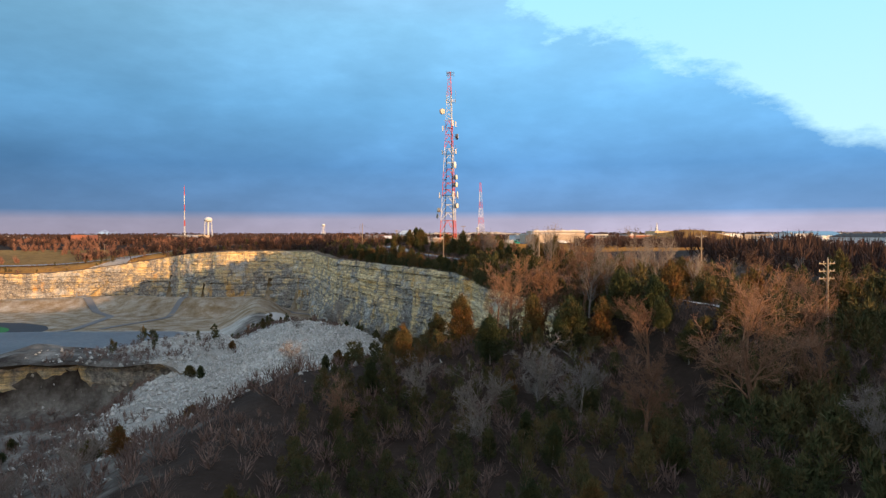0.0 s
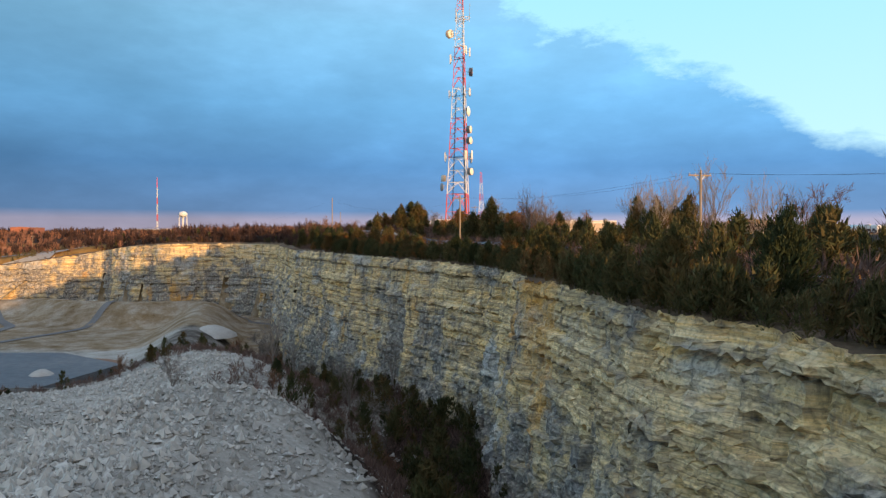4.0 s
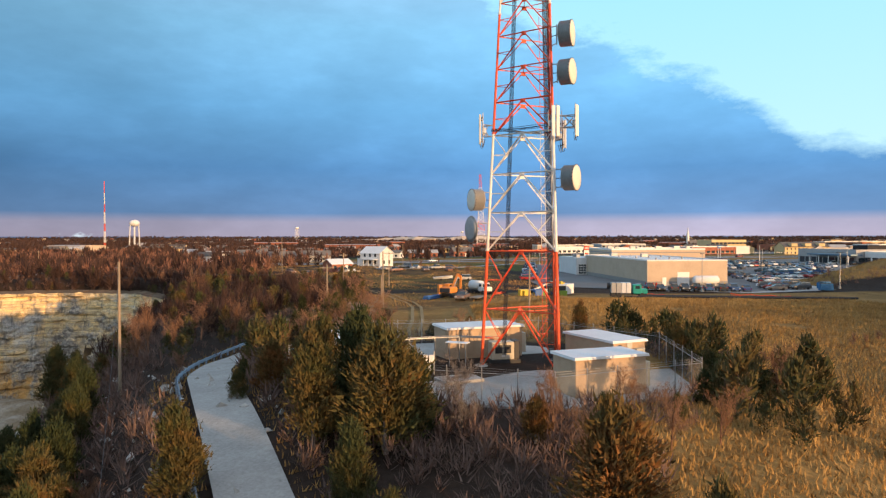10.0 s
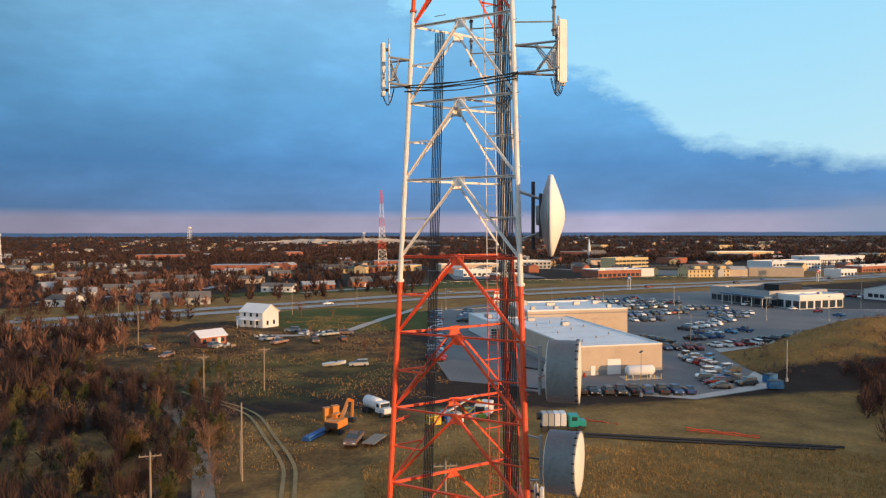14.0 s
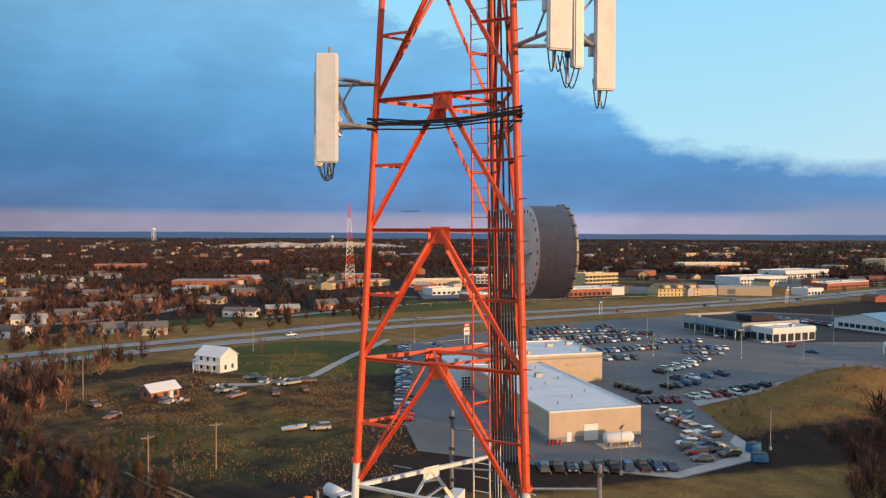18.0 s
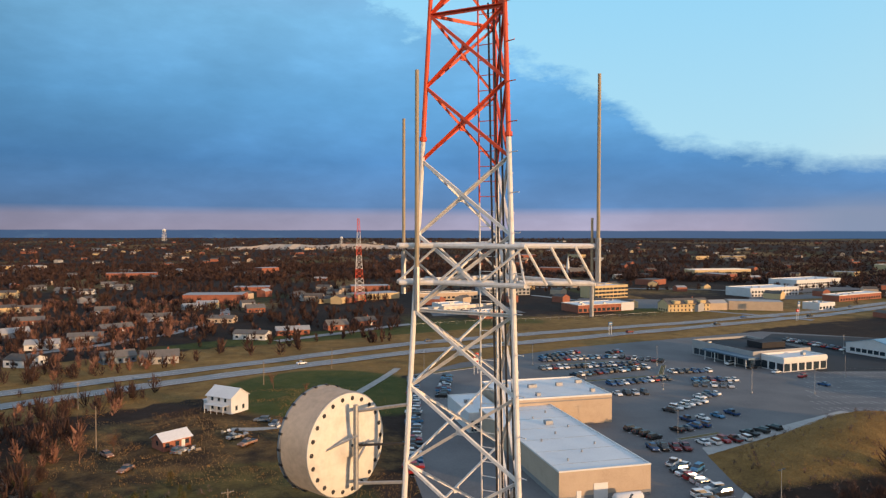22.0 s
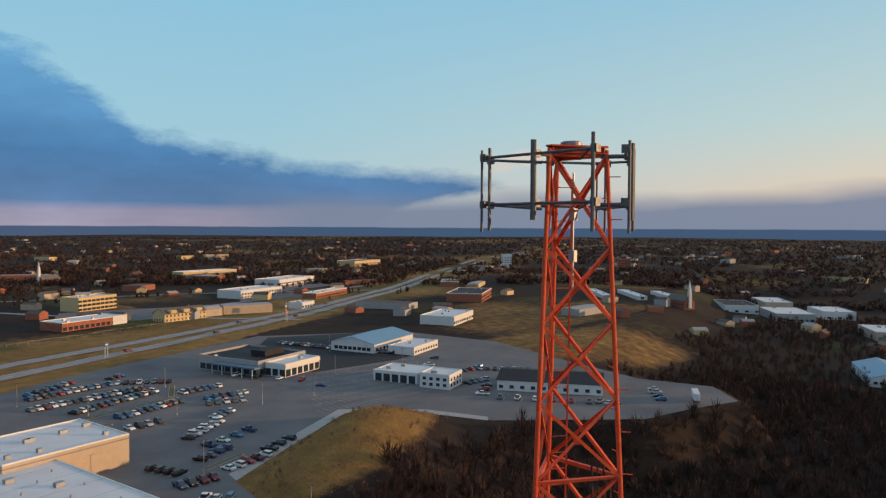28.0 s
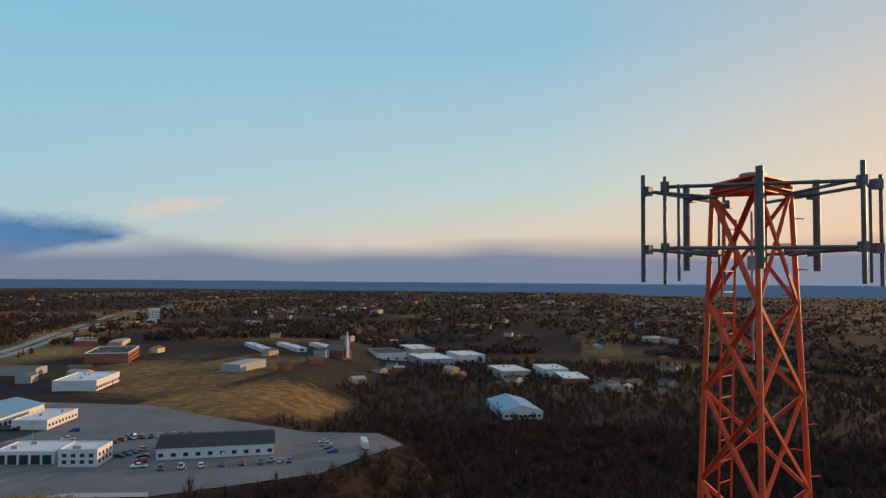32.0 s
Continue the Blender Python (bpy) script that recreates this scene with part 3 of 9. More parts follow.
def resample(pts, step):
    P = np.array(pts, float)
    d = np.r_[0, np.cumsum(np.hypot(*np.diff(P, axis=0).T))]
    n = max(2, int(d[-1] / step) + 1)
    s = np.linspace(0, d[-1], n)
    out = np.stack([np.interp(s, d, P[:, 0]), np.interp(s, d, P[:, 1])], -1)
    for _ in range(3):
        out[1:-1] = (out[:-2] + 2 * out[1:-1] + out[2:]) / 4
    return out


def ribbon(name, pts, width, mat, lift=0.06, step=3.0, off=0.0, z=None, cross=3):
    c = resample(pts, step)
    t = np.gradient(c, axis=0)
    t /= np.linalg.norm(t, axis=1)[:, None]
    nrm = np.stack([t[:, 1], -t[:, 0]], -1)                                     # to the right of the way
    vs, fs = [], []
    for j in range(cross + 1):
        p = c + nrm * (off + (j / cross - 0.5) * width)
        zz = height(p[:, 0], p[:, 1]) if z is None else np.full(len(p), z)
        vs.append(np.c_[p, zz + lift])
    V = np.stack(vs, 1)
    k = cross + 1
    if z is None:
        V[:, :, 2] = np.maximum(V[:, :, 2], V[:, :, 2].mean(1, keepdims=True))
    n = len(c)
    for i in range(n - 1):
        for j in range(cross):
            fs.append((i * k + j, i * k + j + 1, (i + 1) * k + j + 1, (i + 1) * k + j))
    me = pydata(name, V.reshape(-1, 3), fs, mat, True)
    return new(name, me)


def flat(name, poly, z, mat, thick=0.3):
    bm = bmesh.new()
    top = bm.faces.new([bm.verts.new((x, y, z)) for x, y in poly])
    if top.normal.z < 0:
        top.normal_flip()
    bmesh.ops.triangulate(bm, faces=[top])
    return new(name, mesh_of(name, bm, mat))


ROAD_C = [(40, -192), (36, -170), (30, -135), (25, -105), (17, -78), (11, -65), (4, -50), (0, -38), (-5, -26), (-11, -12), (-16, 0), (-20, 10), (-22, 20), (-21, 32), (-20, 44), (-24, 60)]
tagged(ribbon("gravel_road", ROAD_C, 3.5, GRAVEL, 0.10, 1.5), "pale gravel lane along the cliff top", "road", kind="structure")
WORN = material("worn_grass_track", [(0.15, 0.11, 0.055), (0.22, 0.165, 0.08), (0.28, 0.22, 0.12)], 0.4, 0.95, bump=0.4)
for o in (-0.8, 0.8):
    tagged(ribbon("wheel_track", [(-3, 34), (-4, 48), (-4, 62), (-5, 85), (-14, 116), (-30, 135)], 0.55, WORN, 0.10, 2.0, o, cross=1), "worn wheel track through dry grass", "road", kind="structure")
for pts in (HWY, HWY2):
    tagged(ribbon("highway", pts, 10.0, ROADM, 0.25, 8.0), "grey two-lane carriageway with white lines", "road", kind="structure")
    for o in (-4.3, 0.0, 4.3):
        tagged(ribbon("lane_line", pts, 0.22 if o else 0.16, PAINT_W, 0.30, 8.0, o, cross=1), "long white painted lane line", "road marking", kind="structure")
lot = tagged(flat("lot", LOT, 0.0, ASPHALT), "wide grey asphalt car lot", "parking lot", kind="structure")


# ---- the quarry walls ----
def cliff_material():
    m = bpy.data.materials.new("limestone_wall")
    m.use_nodes = True
    nt = m.node_tree
    N, L = nt.nodes, nt.links
    bs = N["Principled BSDF"]
    bs.inputs["Roughness"].default_value = 0.95
    tc = N.new("ShaderNodeTexCoord")

    def noise(s, stretch=(1, 1, 1), d=7, r=0.65):
        mp = N.new("ShaderNodeMapping")
        mp.inputs["Scale"].default_value = stretch
        L.new(tc.outputs["Object"], mp.inputs[0])
        n = N.new("ShaderNodeTexNoise")
        n.inputs["Scale"].default_value, n.inputs["Detail"].default_value, n.inputs["Roughness"].default_value = s, d, r
        L.new(mp.outputs[0], n.inputs["Vector"])
        return n.outputs[0]

    def ramp(f, stops):
        n = N.new("ShaderNodeValToRGB")
        e = n.color_ramp.elements
        while len(e) < len(stops):
            e.new(0.5)
        for x, (p, c) in zip(e, stops):
            x.position, x.color = p, (*c, 1)
        L.new(f, n.inputs[0])
        return n.outputs[0]

    def mix(f, a, b, mode="MIX"):
        n = N.new("ShaderNodeMix")
        n.data_type, n.blend_type = "RGBA", mode
        for s, v in ((n.inputs[0], f), (n.inputs[6], a), (n.inputs[7], b)):
            if isinstance(v, (int, float)):
                s.default_value = v
            elif isinstance(v, tuple):
                s.default_value = (*v, 1)
            else:
                L.new(v, s)
        return n.outputs[2]

    beds = noise(1.0, (0.015, 0.015, 0.50), 5, 0.78)
    thin = noise(1.0, (0.03, 0.03, 2.6), 3, 0.7)
    blot, blot2 = noise(0.13), noise(0.07, (1, 1, 1.6))
    fine, grain = noise(1.3), noise(5.0)
    streak = noise(0.9, (1, 1, 0.12), 6)
    base = ramp(beds, [(0.30, (0.30, 0.21, 0.10)), (0.38, (0.56, 0.41, 0.19)), (0.45, (0.66, 0.54, 0.32)), (0.50, (0.40, 0.32, 0.20)), (0.55, (0.70, 0.60, 0.40)), (0.62, (0.55, 0.40, 0.18)), (0.72, (0.62, 0.55, 0.42))])
    base = mix(0.8, base, ramp(thin, [(0.36, (0.50, 0.48, 0.47)), (0.46, (1.0, 1.0, 1.0)), (0.62, (1.12, 1.10, 1.06))]), "MULTIPLY")
    grey = ramp(fine, [(0.36, (0.075, 0.080, 0.090)), (0.50, (0.20, 0.205, 0.215)), (0.66, (0.44, 0.43, 0.41))])
    sp = N.new("ShaderNodeSeparateXYZ")
    L.new(tc.outputs["Object"], sp.inputs[0])
    dp = N.new("ShaderNodeMapRange")                                # the lower beds are grey shaly stone
    L.new(sp.outputs[2], dp.inputs[0])
    dp.inputs[1].default_value, dp.inputs[2].default_value, dp.inputs[3].default_value, dp.inputs[4].default_value = -7.0, -24.0, -0.05, 0.10
    lw = N.new("ShaderNodeMath")
    L.new(blot, lw.inputs[0])
    L.new(dp.outputs[0], lw.inputs[1])
    col = mix(ramp(lw.outputs[0], [(0.46, (0, 0, 0)), (0.58, (0.92, 0.92, 0.92))]), base, grey)
    rust = ramp(noise(0.10, (1, 1, 0.5)), [(0.60, (0, 0, 0)), (0.68, (0.8, 0.8, 0.8))])
    col = mix(rust, col, (0.52, 0.30, 0.085))
    col = mix(ramp(blot2, [(0.56, (0, 0, 0)), (0.66, (0.7, 0.7, 0.7))]), col, (0.50, 0.53, 0.55))
    vm = N.new("ShaderNodeMapping")
    vm.inputs["Scale"].default_value = (0.42, 0.42, 1.25)
    L.new(tc.outputs["Object"], vm.inputs[0])
    vo, ve = N.new("ShaderNodeTexVoronoi"), N.new("ShaderNodeTexVoronoi")
    ve.feature = "DISTANCE_TO_EDGE"
    for v in (vo, ve):
        L.new(vm.outputs[0], v.inputs["Vector"])
        v.inputs["Scale"].default_value = 1.0
    tint = N.new("ShaderNodeSeparateColor")
    L.new(vo.outputs["Color"], tint.inputs[0])
    col = mix(0.5, col, ramp(tint.outputs[0], [(0.0, (0.62, 0.64, 0.68)), (0.5, (1.0, 0.98, 0.95)), (1.0, (1.28, 1.20, 1.05))]), "MULTIPLY")
    col = mix(0.35, col, ramp(ve.outputs["Distance"], [(0.0, (0.30, 0.29, 0.29)), (0.05, (0.85, 0.85, 0.85)), (0.12, (1.0, 1.0, 1.0))]), "MULTIPLY")
    col = mix(0.85, col, ramp(grain, [(0.32, (0.52, 0.50, 0.48)), (0.48, (1.10, 1.06, 1.0)), (0.7, (1.42, 1.36, 1.26))]), "MULTIPLY")
    col = mix(ramp(streak, [(0.55, (0, 0, 0)), (0.68, (0.8, 0.8, 0.8))]), col, (0.075, 0.078, 0.085))
    L.new(col, bs.inputs["Base Color"])
    bp = N.new("ShaderNodeBump")
    bp.inputs["Strength"].default_value, bp.inputs["Distance"].default_value = 1.0, 0.5
    L.new(mix(0.5, fine, beds), bp.inputs["Height"])
    L.new(bp.outputs[0], bs.inputs["Normal"])
    return m


CLIFF = cliff_material()
SOIL = material("lip_soil", [(0.06, 0.042, 0.03), (0.12, 0.085, 0.055), (0.20, 0.15, 0.10)], 0.5, 0.95, fine=7, bump=0.5)


def build_cliff(name, line, top, bottom, step, rows, label, seed, batter=3.0):
    c = resample(line, step)
    t = np.gradient(c, axis=0)
    t /= np.linalg.norm(t, axis=1)[:, None]
    out = np.stack([-t[:, 1], t[:, 0]], -1)
    n = len(c)
    s = np.r_[0, np.cumsum(np.hypot(*np.diff(c, axis=0).T))]
    rng = np.random.default_rng(seed)
    zt = top(c) if callable(top) else np.full(n, top)
    zb = bottom(c + out * 4) if callable(bottom) else np.full(n, bottom)
    f = np.linspace(0, 1, rows)
    # beds of differing hardness stand out or lie back; cracks and buttresses run down
    bed_at = np.cumsum(rng.uniform(0.7, 2.6, 60))
    V = np.zeros((rows, n, 3))
    big = np.interp(s, np.arange(0, s[-1] + 30, 9.0), rng.normal(0, 0.42, len(np.arange(0, s[-1] + 30, 9.0))))
    mid = np.interp(s, np.arange(0, s[-1] + 30, 2.6), rng.normal(0, 0.32, len(np.arange(0, s[-1] + 30, 2.6))))
    for r in range(rows):
        z = zt + (zb - zt) * f[r]
        depth = zt.max() - z
        k = np.clip(np.searchsorted(bed_at, depth + 0.4 * np.sin(s / 37)), 0, 59)
        hard = np.random.default_rng(seed + 5).uniform(-0.32, 0.32, 60)[k]
        blockn = np.sin(k * 12.9898 + np.floor((s + k * 3.1) / (2.2 + (k % 4))) * 78.233) * 43758.5453
        block = (blockn - np.floor(blockn) - 0.5) * 0.75
        seam = np.where((depth + 0.4 * np.sin(s / 37) - np.where(k > 0, bed_at[np.maximum(k - 1, 0)], 0)) < 0.32, -0.55 * (0.4 + 0.6 * np.sin(s / 7.3 + k * 2.1) ** 2), 0)
        crack = -0.5 * (np.abs(np.sin(s * (0.43 + 0.05 * (k % 3)) + k * 1.7)) < 0.10)
        o = 1.6 + batter * f[r] + big * (0.5 + f[r]) + mid + 1.3 * hard + block + seam + crack + rng.normal(0, 0.09, n)
        if r == 0:
            o = np.full(n, -1.2)
            z = z + 0.10
        V[r, :, 0], V[r, :, 1] = c[:, 0] + out[:, 0] * o, c[:, 1] + out[:, 1] * o
        V[r, :, 2] = z + (rng.normal(0, 0.12, n) if 0 < r < rows - 1 else 0)
    i = np.arange(rows * n).reshape(rows, n)
    q = np.stack([i[:-1, :-1], i[1:, :-1], i[1:, 1:], i[:-1, 1:]], -1).reshape(-1, 4)
    me = pydata(name, V.reshape(-1, 3), q, [CLIFF, SOIL])
    mi = np.zeros(len(q), np.int32)
    mi[:n - 1] = 1
    me.polygons.foreach_set("material_index", mi)
    ob = new(name, me)
    return tagged(ob, label, "cliff", kind="structure")


def rim_top(c):
    return plain_z(c[:, 0], c[:, 1]) + 0.25 + 0.15 * waves(c[:, 0], c[:, 1], 11, 31)


def rim_foot(c):
    return floor_z(c[:, 0], c[:, 1]) - 2.0


build_cliff("cliff_near", [(27.5, -177)] + RIM[1:10], rim_top, rim_foot, 0.42, 104, "layered yellow and grey limestone quarry wall", 3)
build_cliff("cliff_middle", RIM[9:14], rim_top, rim_foot, 0.9, 60, "layered limestone quarry wall in shade", 8)
build_cliff("cliff_far", RIM[13:], rim_top, rim_foot, 1.2, 56, "sunlit cream and ochre quarry wall", 9)
build_cliff("cliff_bench", [(-34, -147), (-48, -149), (-62, -147), (-90, -152), (-130, -148), (-190, -152)][::-1], lambda c: floor_z(c[:, 0], c[:, 1] + 7) + 0.1, lambda c: floor_z(c[:, 0], c[:, 1] - 6) - 2.0,
            1.4, 16, "low yellow limestone bench", 12, 1.5)


# ---- the lattice tower ----
TX, TY, TB, TT = 7.34, 8.15, 2.5, 70.3
LEG_A = [173.4, -66.6, 53.4]
BANDS = [2.5, 12.1, 21.75, 31.5, 41.0, 51.3, 61.5, 70.3]


def tower_leg(k, z):
    r = 4.16 + (0.66 - 4.16) * (z - TB) / (TT - TB)
    a = radians(LEG_A[k])
    return Vector((r * math.cos(a), r * math.sin(a), z - TB))


def build_tower():
    tw = thing("radio_tower", (TX, TY, TB), "tall three-legged lattice tower in red and white bands", "tower")
    kz = [2.5, 7.3, 12.1, 15.25, 18.4] + [21.6 + 2.7 * i for i in range(12)]               # bays with inverted V bracing
    xz = [kz[-1]]
    while xz[-1] < TT - 0.9:
        xz.append(xz[-1] + (1.74 - 0.03 * len(xz)))
    xz[-1] = TT - 0.1
    secs = []
    for i in range(7):
        s = new("red_section" if i % 2 == 0 else "white_section")
        s.parent = tw
        s.empty_display_size = 0.2
        s["label"] = "red painted tower section" if i % 2 == 0 else "white painted tower section"
        secs.append(s)
        z0, z1 = BANDS[i], BANDS[i + 1]
        for k in range(3):
            bm = bmesh.new()
            r = 0.132 - 0.0135 * i
            tube(bm, tower_leg(k, z0), tower_leg(k, z1), r, r - 0.0115, 10)
            tube(bm, tower_leg(k, z0 + 0.02), tower_leg(k, z0 + 0.10), r * 1.55, r * 1.55, 10)
            part("leg", bm, RED if i % 2 == 0 else WHITE_P, s, smooth=False)
            stepb = bmesh.new()
            if k == 1:
                z = z0 + 0.3
                while z < z1:
                    p = tower_leg(k, z)
                    sd = 0.2 if int(z / 0.4) % 2 else -0.2
                    tube(stepb, p, p + Vector((0.12, sd, 0)), 0.012, 0.012, 4)
                    z += 0.4
                tagged(part("step_bolt", stepb, RED if i % 2 == 0 else WHITE_P, s), "short steel step bolts", "", kind="stuff")

    def sec(z):
        i = max(0, min(6, sum(z > b for b in BANDS) - 1))
        return secs[i], (RED if i % 2 == 0 else WHITE_P)

    for b in range(len(kz) - 1):
        z0, z1 = kz[b], kz[b + 1]
        s, mt = sec((z0 + z1) / 2)
        for k in range(3):
            a0, b0, a1, b1 = tower_leg(k, z0), tower_leg((k + 1) % 3, z0), tower_leg(k, z1), tower_leg((k + 1) % 3, z1)
            mid = (a1 + b1) / 2
            w = 0.10 if b < 6 else 0.08
            part("girt", bar(a1, b1, w), mt, s)
            part("diagonal", bar(a0, mid, w), mt, s)
            part("diagonal", bar(b0, mid, w), mt, s)
            for f, l in ((0.5, a0), (0.5, b0)):
                m1 = (l + mid) / 2
                leg = (a0 + a1) / 2 if l is a0 else (b0 + b1) / 2
                part("redundant", bar(m1, leg, 0.055), mt, s)
                if b < 5:
                    part("redundant", bar(m1, a1 if l is a0 else b1, 0.05), mt, s)
            bm = bmesh.new()
            dxy = (b1 - a1).normalized()
            box(bm, mid.x, mid.y, mid.z - 0.1, 0.42, 0.025, 0.34, math.atan2(dxy.y, dxy.x))
            part("gusset", bm, mt, s)
        if b % 2 == 0:
            m = [(tower_leg(k, z1) + tower_leg((k + 1) % 3, z1)) / 2 for k in range(3)]
            for k in range(3):
                part("inner_girt", bar(m[k], m[(k + 1) % 3], 0.06), mt, s)
    for b in range(len(xz) - 1):
        z0, z1 = xz[b], xz[b + 1]
        s, mt = sec((z0 + z1) / 2)
        for k in range(3):
            a0, b0, a1, b1 = tower_leg(k, z0), tower_leg((k + 1) % 3, z0), tower_leg(k, z1), tower_leg((k + 1) % 3, z1)
            part("diagonal", bar(a0, b1, 0.062), mt, s)
            part("diagonal", bar(b0, a1, 0.062), mt, s)
            if b % 4 == 3:
                part("girt", bar(a1, b1, 0.075), mt, s)
            mid = (a0 + b1) / 2
            bm = bmesh.new()
            dxy = (b1 - a1).normalized()
            box(bm, mid.x, mid.y, mid.z, 0.13, 0.02, 0.13, math.atan2(dxy.y, dxy.x))
            part("gusset", bm, mt, s)
    # cable ladder on one inner side, climbing ladder on another
    for nm, off, w, n, rr, mt in (("cable_run", (0.62, 0.52), 0.5, 9, 0.022, CABLE), ("cable_run", (0.12, 0.32), 0.34, 6, 0.02, CABLE)):
        f = off[0]
        def at(z, u):
            a, b = tower_leg(0, z), tower_leg(2, z)
            c = tower_leg(1, z)
            if nm == "cable_run" and off[0] > 0.5:
                p = c.lerp(a, 0.10).lerp(b, 0.16)
            else:
                p = a.lerp(b, 0.16).lerp(c, 0.16)
            return p + (a - c).normalized() * u
        for i in range(n):
            u = (i / (n - 1) - 0.5) * w
            zs = np.linspace(TB + 1.0, (TT - 6 if i % 2 else TT - 24) if off[0] > 0.5 else TT - 30, 12)
            part("coaxial_cable", sweep([at(z, u) for z in zs], rr, 5), mt, tw)
        z = TB + 1.5
        bm = bmesh.new()
        while z < TT - 24:
            tube(bm, at(z, -w / 2 - 0.05), at(z, w / 2 + 0.05), 0.015, 0.015, 4)
            z += 0.9
        tagged(part("cable_rack", bm, GALV, tw), "thin steel rungs that hold the feed cables", "", kind="stuff")
    lad = new("ladder")
    lad.parent = tw

    def lp(z, u):
        a, b, c = tower_leg(0, z), tower_leg(2, z), tower_leg(1, z)
        return b.lerp((a + c) / 2, 0.30) + (a - c).normalized() * u
    for u in (-0.2, 0.2):
        for zz0, zz1, mt in [(TB + 0.5 + (TT - TB - 1) * i / 7, TB + 0.5 + (TT - TB - 1) * (i + 1) / 7, WHITE_P if i % 2 else RED) for i in range(7)]:
            part("stringer", tube(bmesh.new(), lp(zz0, u), lp(zz1, u), 0.02, 0.02, 5), mt, lad)
    z = TB + 0.8
    for i in range(7):
        bm = bmesh.new()
        while z < TB + (TT - TB) * (i + 1) / 7 - 0.4:
            tube(bm, lp(z, -0.2), lp(z, 0.2), 0.011, 0.011, 4)
            z += 0.33
        tagged(part("rung", bm, WHITE_P if i % 2 else RED, lad), "thin ladder rungs", "", kind="stuff")
    return tw


tower = build_tower()


# ---- what hangs on the tower ----
def revolve(bm, prof, m, n=28, cap=True):
    """prof: (along axis, radius) pairs; the axis is local +x of m."""
    rings = []
    for h, r in prof:
        rings.append([bm.verts.new(m @ Vector((h, r * math.cos(t), r * math.sin(t)))) for t in [2 * math.pi * i / n for i in range(n)]])
    for a, b in zip(rings, rings[1:]):
        for i in range(n):
            bm.faces.new((a[i], a[(i + 1) % n], b[(i + 1) % n], b[i]))
    if cap:
        bm.faces.new(rings[0][::-1])
        bm.faces.new(rings[-1])
    bmesh.ops.recalc_face_normals(bm, faces=bm.faces)
    return bm


def axis_pose(at, ang, tilt=0.0):
    return Matrix.Translation(at) @ Euler((0, radians(-tilt), radians(ang))).to_matrix().to_4x4()


def on_tower(z, k):
    return tower_leg(k, z) + Vector((TX, TY, TB))


def drum_dish(at, ang, dia, depth, leg, label, face=RADOME, tabs=True):
    """A shrouded microwave dish: drum, radome, clamps round the rim, back plate and pipe mount."""
    ob = new("microwave_dish")
    ob.matrix_world = axis_pose(at, ang)
    tagged(ob, label, "antenna", "microwave dishes on the tower")
    I = Matrix.Identity(4)
    r = dia / 2
    part("shroud", revolve(bmesh.new(), [(-0.5 * depth, r * 0.93), (-0.5 * depth, r), (0.42 * depth, r), (0.42 * depth, r * 1.03), (0.5 * depth, r * 1.03), (0.5 * depth, r * 0.98)], I, 36, False), SHROUD, ob, "weathered grey metal drum", True)
    part("radome", revolve(bmesh.new(), [(0.47 * depth, r * 1.0), (0.50 * depth, r * 0.97), (0.53 * depth, r * 0.5), (0.54 * depth, 0.05)], I, 36), face, ob, "pale fabric radome", True)
    part("back_plate", revolve(bmesh.new(), [(-0.5 * depth, r * 0.99), (-0.53 * depth, r * 0.97), (-0.56 * depth, r * 0.5), (-0.60 * depth, r * 0.22), (-0.66 * depth, r * 0.2)], I, 36), RADOME, ob, "cream back plate", True)
    if tabs:
        for i in range(22):
            t = 2 * math.pi * i / 22
            bm = bmesh.new()
            box(bm, 0, 0, 0, 0.10, 0.03, 0.05)
            m = Matrix.Translation((0.44 * depth, r * 1.03 * math.cos(t), r * 1.03 * math.sin(t))) @ Euler((t, 0, 0)).to_matrix().to_4x4()
            bm.transform(m)
            part("rim_clamp", bm, DARK, ob)
            bm = bmesh.new()
            revolve(bm, [(0, 0.055), (0.02, 0.05)], Matrix.Translation((-0.52 * depth, r * 0.88 * math.cos(t), r * 0.88 * math.sin(t))) @ Euler((0, math.pi, 0)).to_matrix().to_4x4(), 6)
            part("bolt", bm, DARK, ob)
    # mount: a ring, struts and a pipe along the leg
    inv = ob.matrix_world.inverted()
    zc = at[2]
    p0, p1 = inv @ (on_tower(zc - r * 0.75, leg)), inv @ (on_tower(zc + r * 0.75, leg))
    back = Vector((-0.62 * depth, 0, 0))
    mp = back + Vector((-0.18, 0, 0))
    pu, pd = mp + Vector((0, 0, r * 0.8)), mp - Vector((0, 0, r * 0.8))
    part("mount_pipe", tube(bmesh.new(), pd, pu, 0.055, 0.055, 8), GALV, ob)
    for q, l in ((pu * 0.85 + mp * 0.15, p1), (pd * 0.85 + mp * 0.15, p0)):
        part("mount_arm", tube(bmesh.new(), q, l, 0.04, 0.04, 6), GALV, ob)
    for s in (-1, 1):
        part("strut", tube(bmesh.new(), back + Vector((0.1, s * r * 0.6, 0.0)), mp + Vector((-0.05, 0, 0.25 * s)), 0.025, 0.025, 6), GALV, ob)
    part("feed_line", tube(bmesh.new(), back, (p0 + p1) / 2, 0.03, 0.03, 6), CABLE, ob)
    return ob


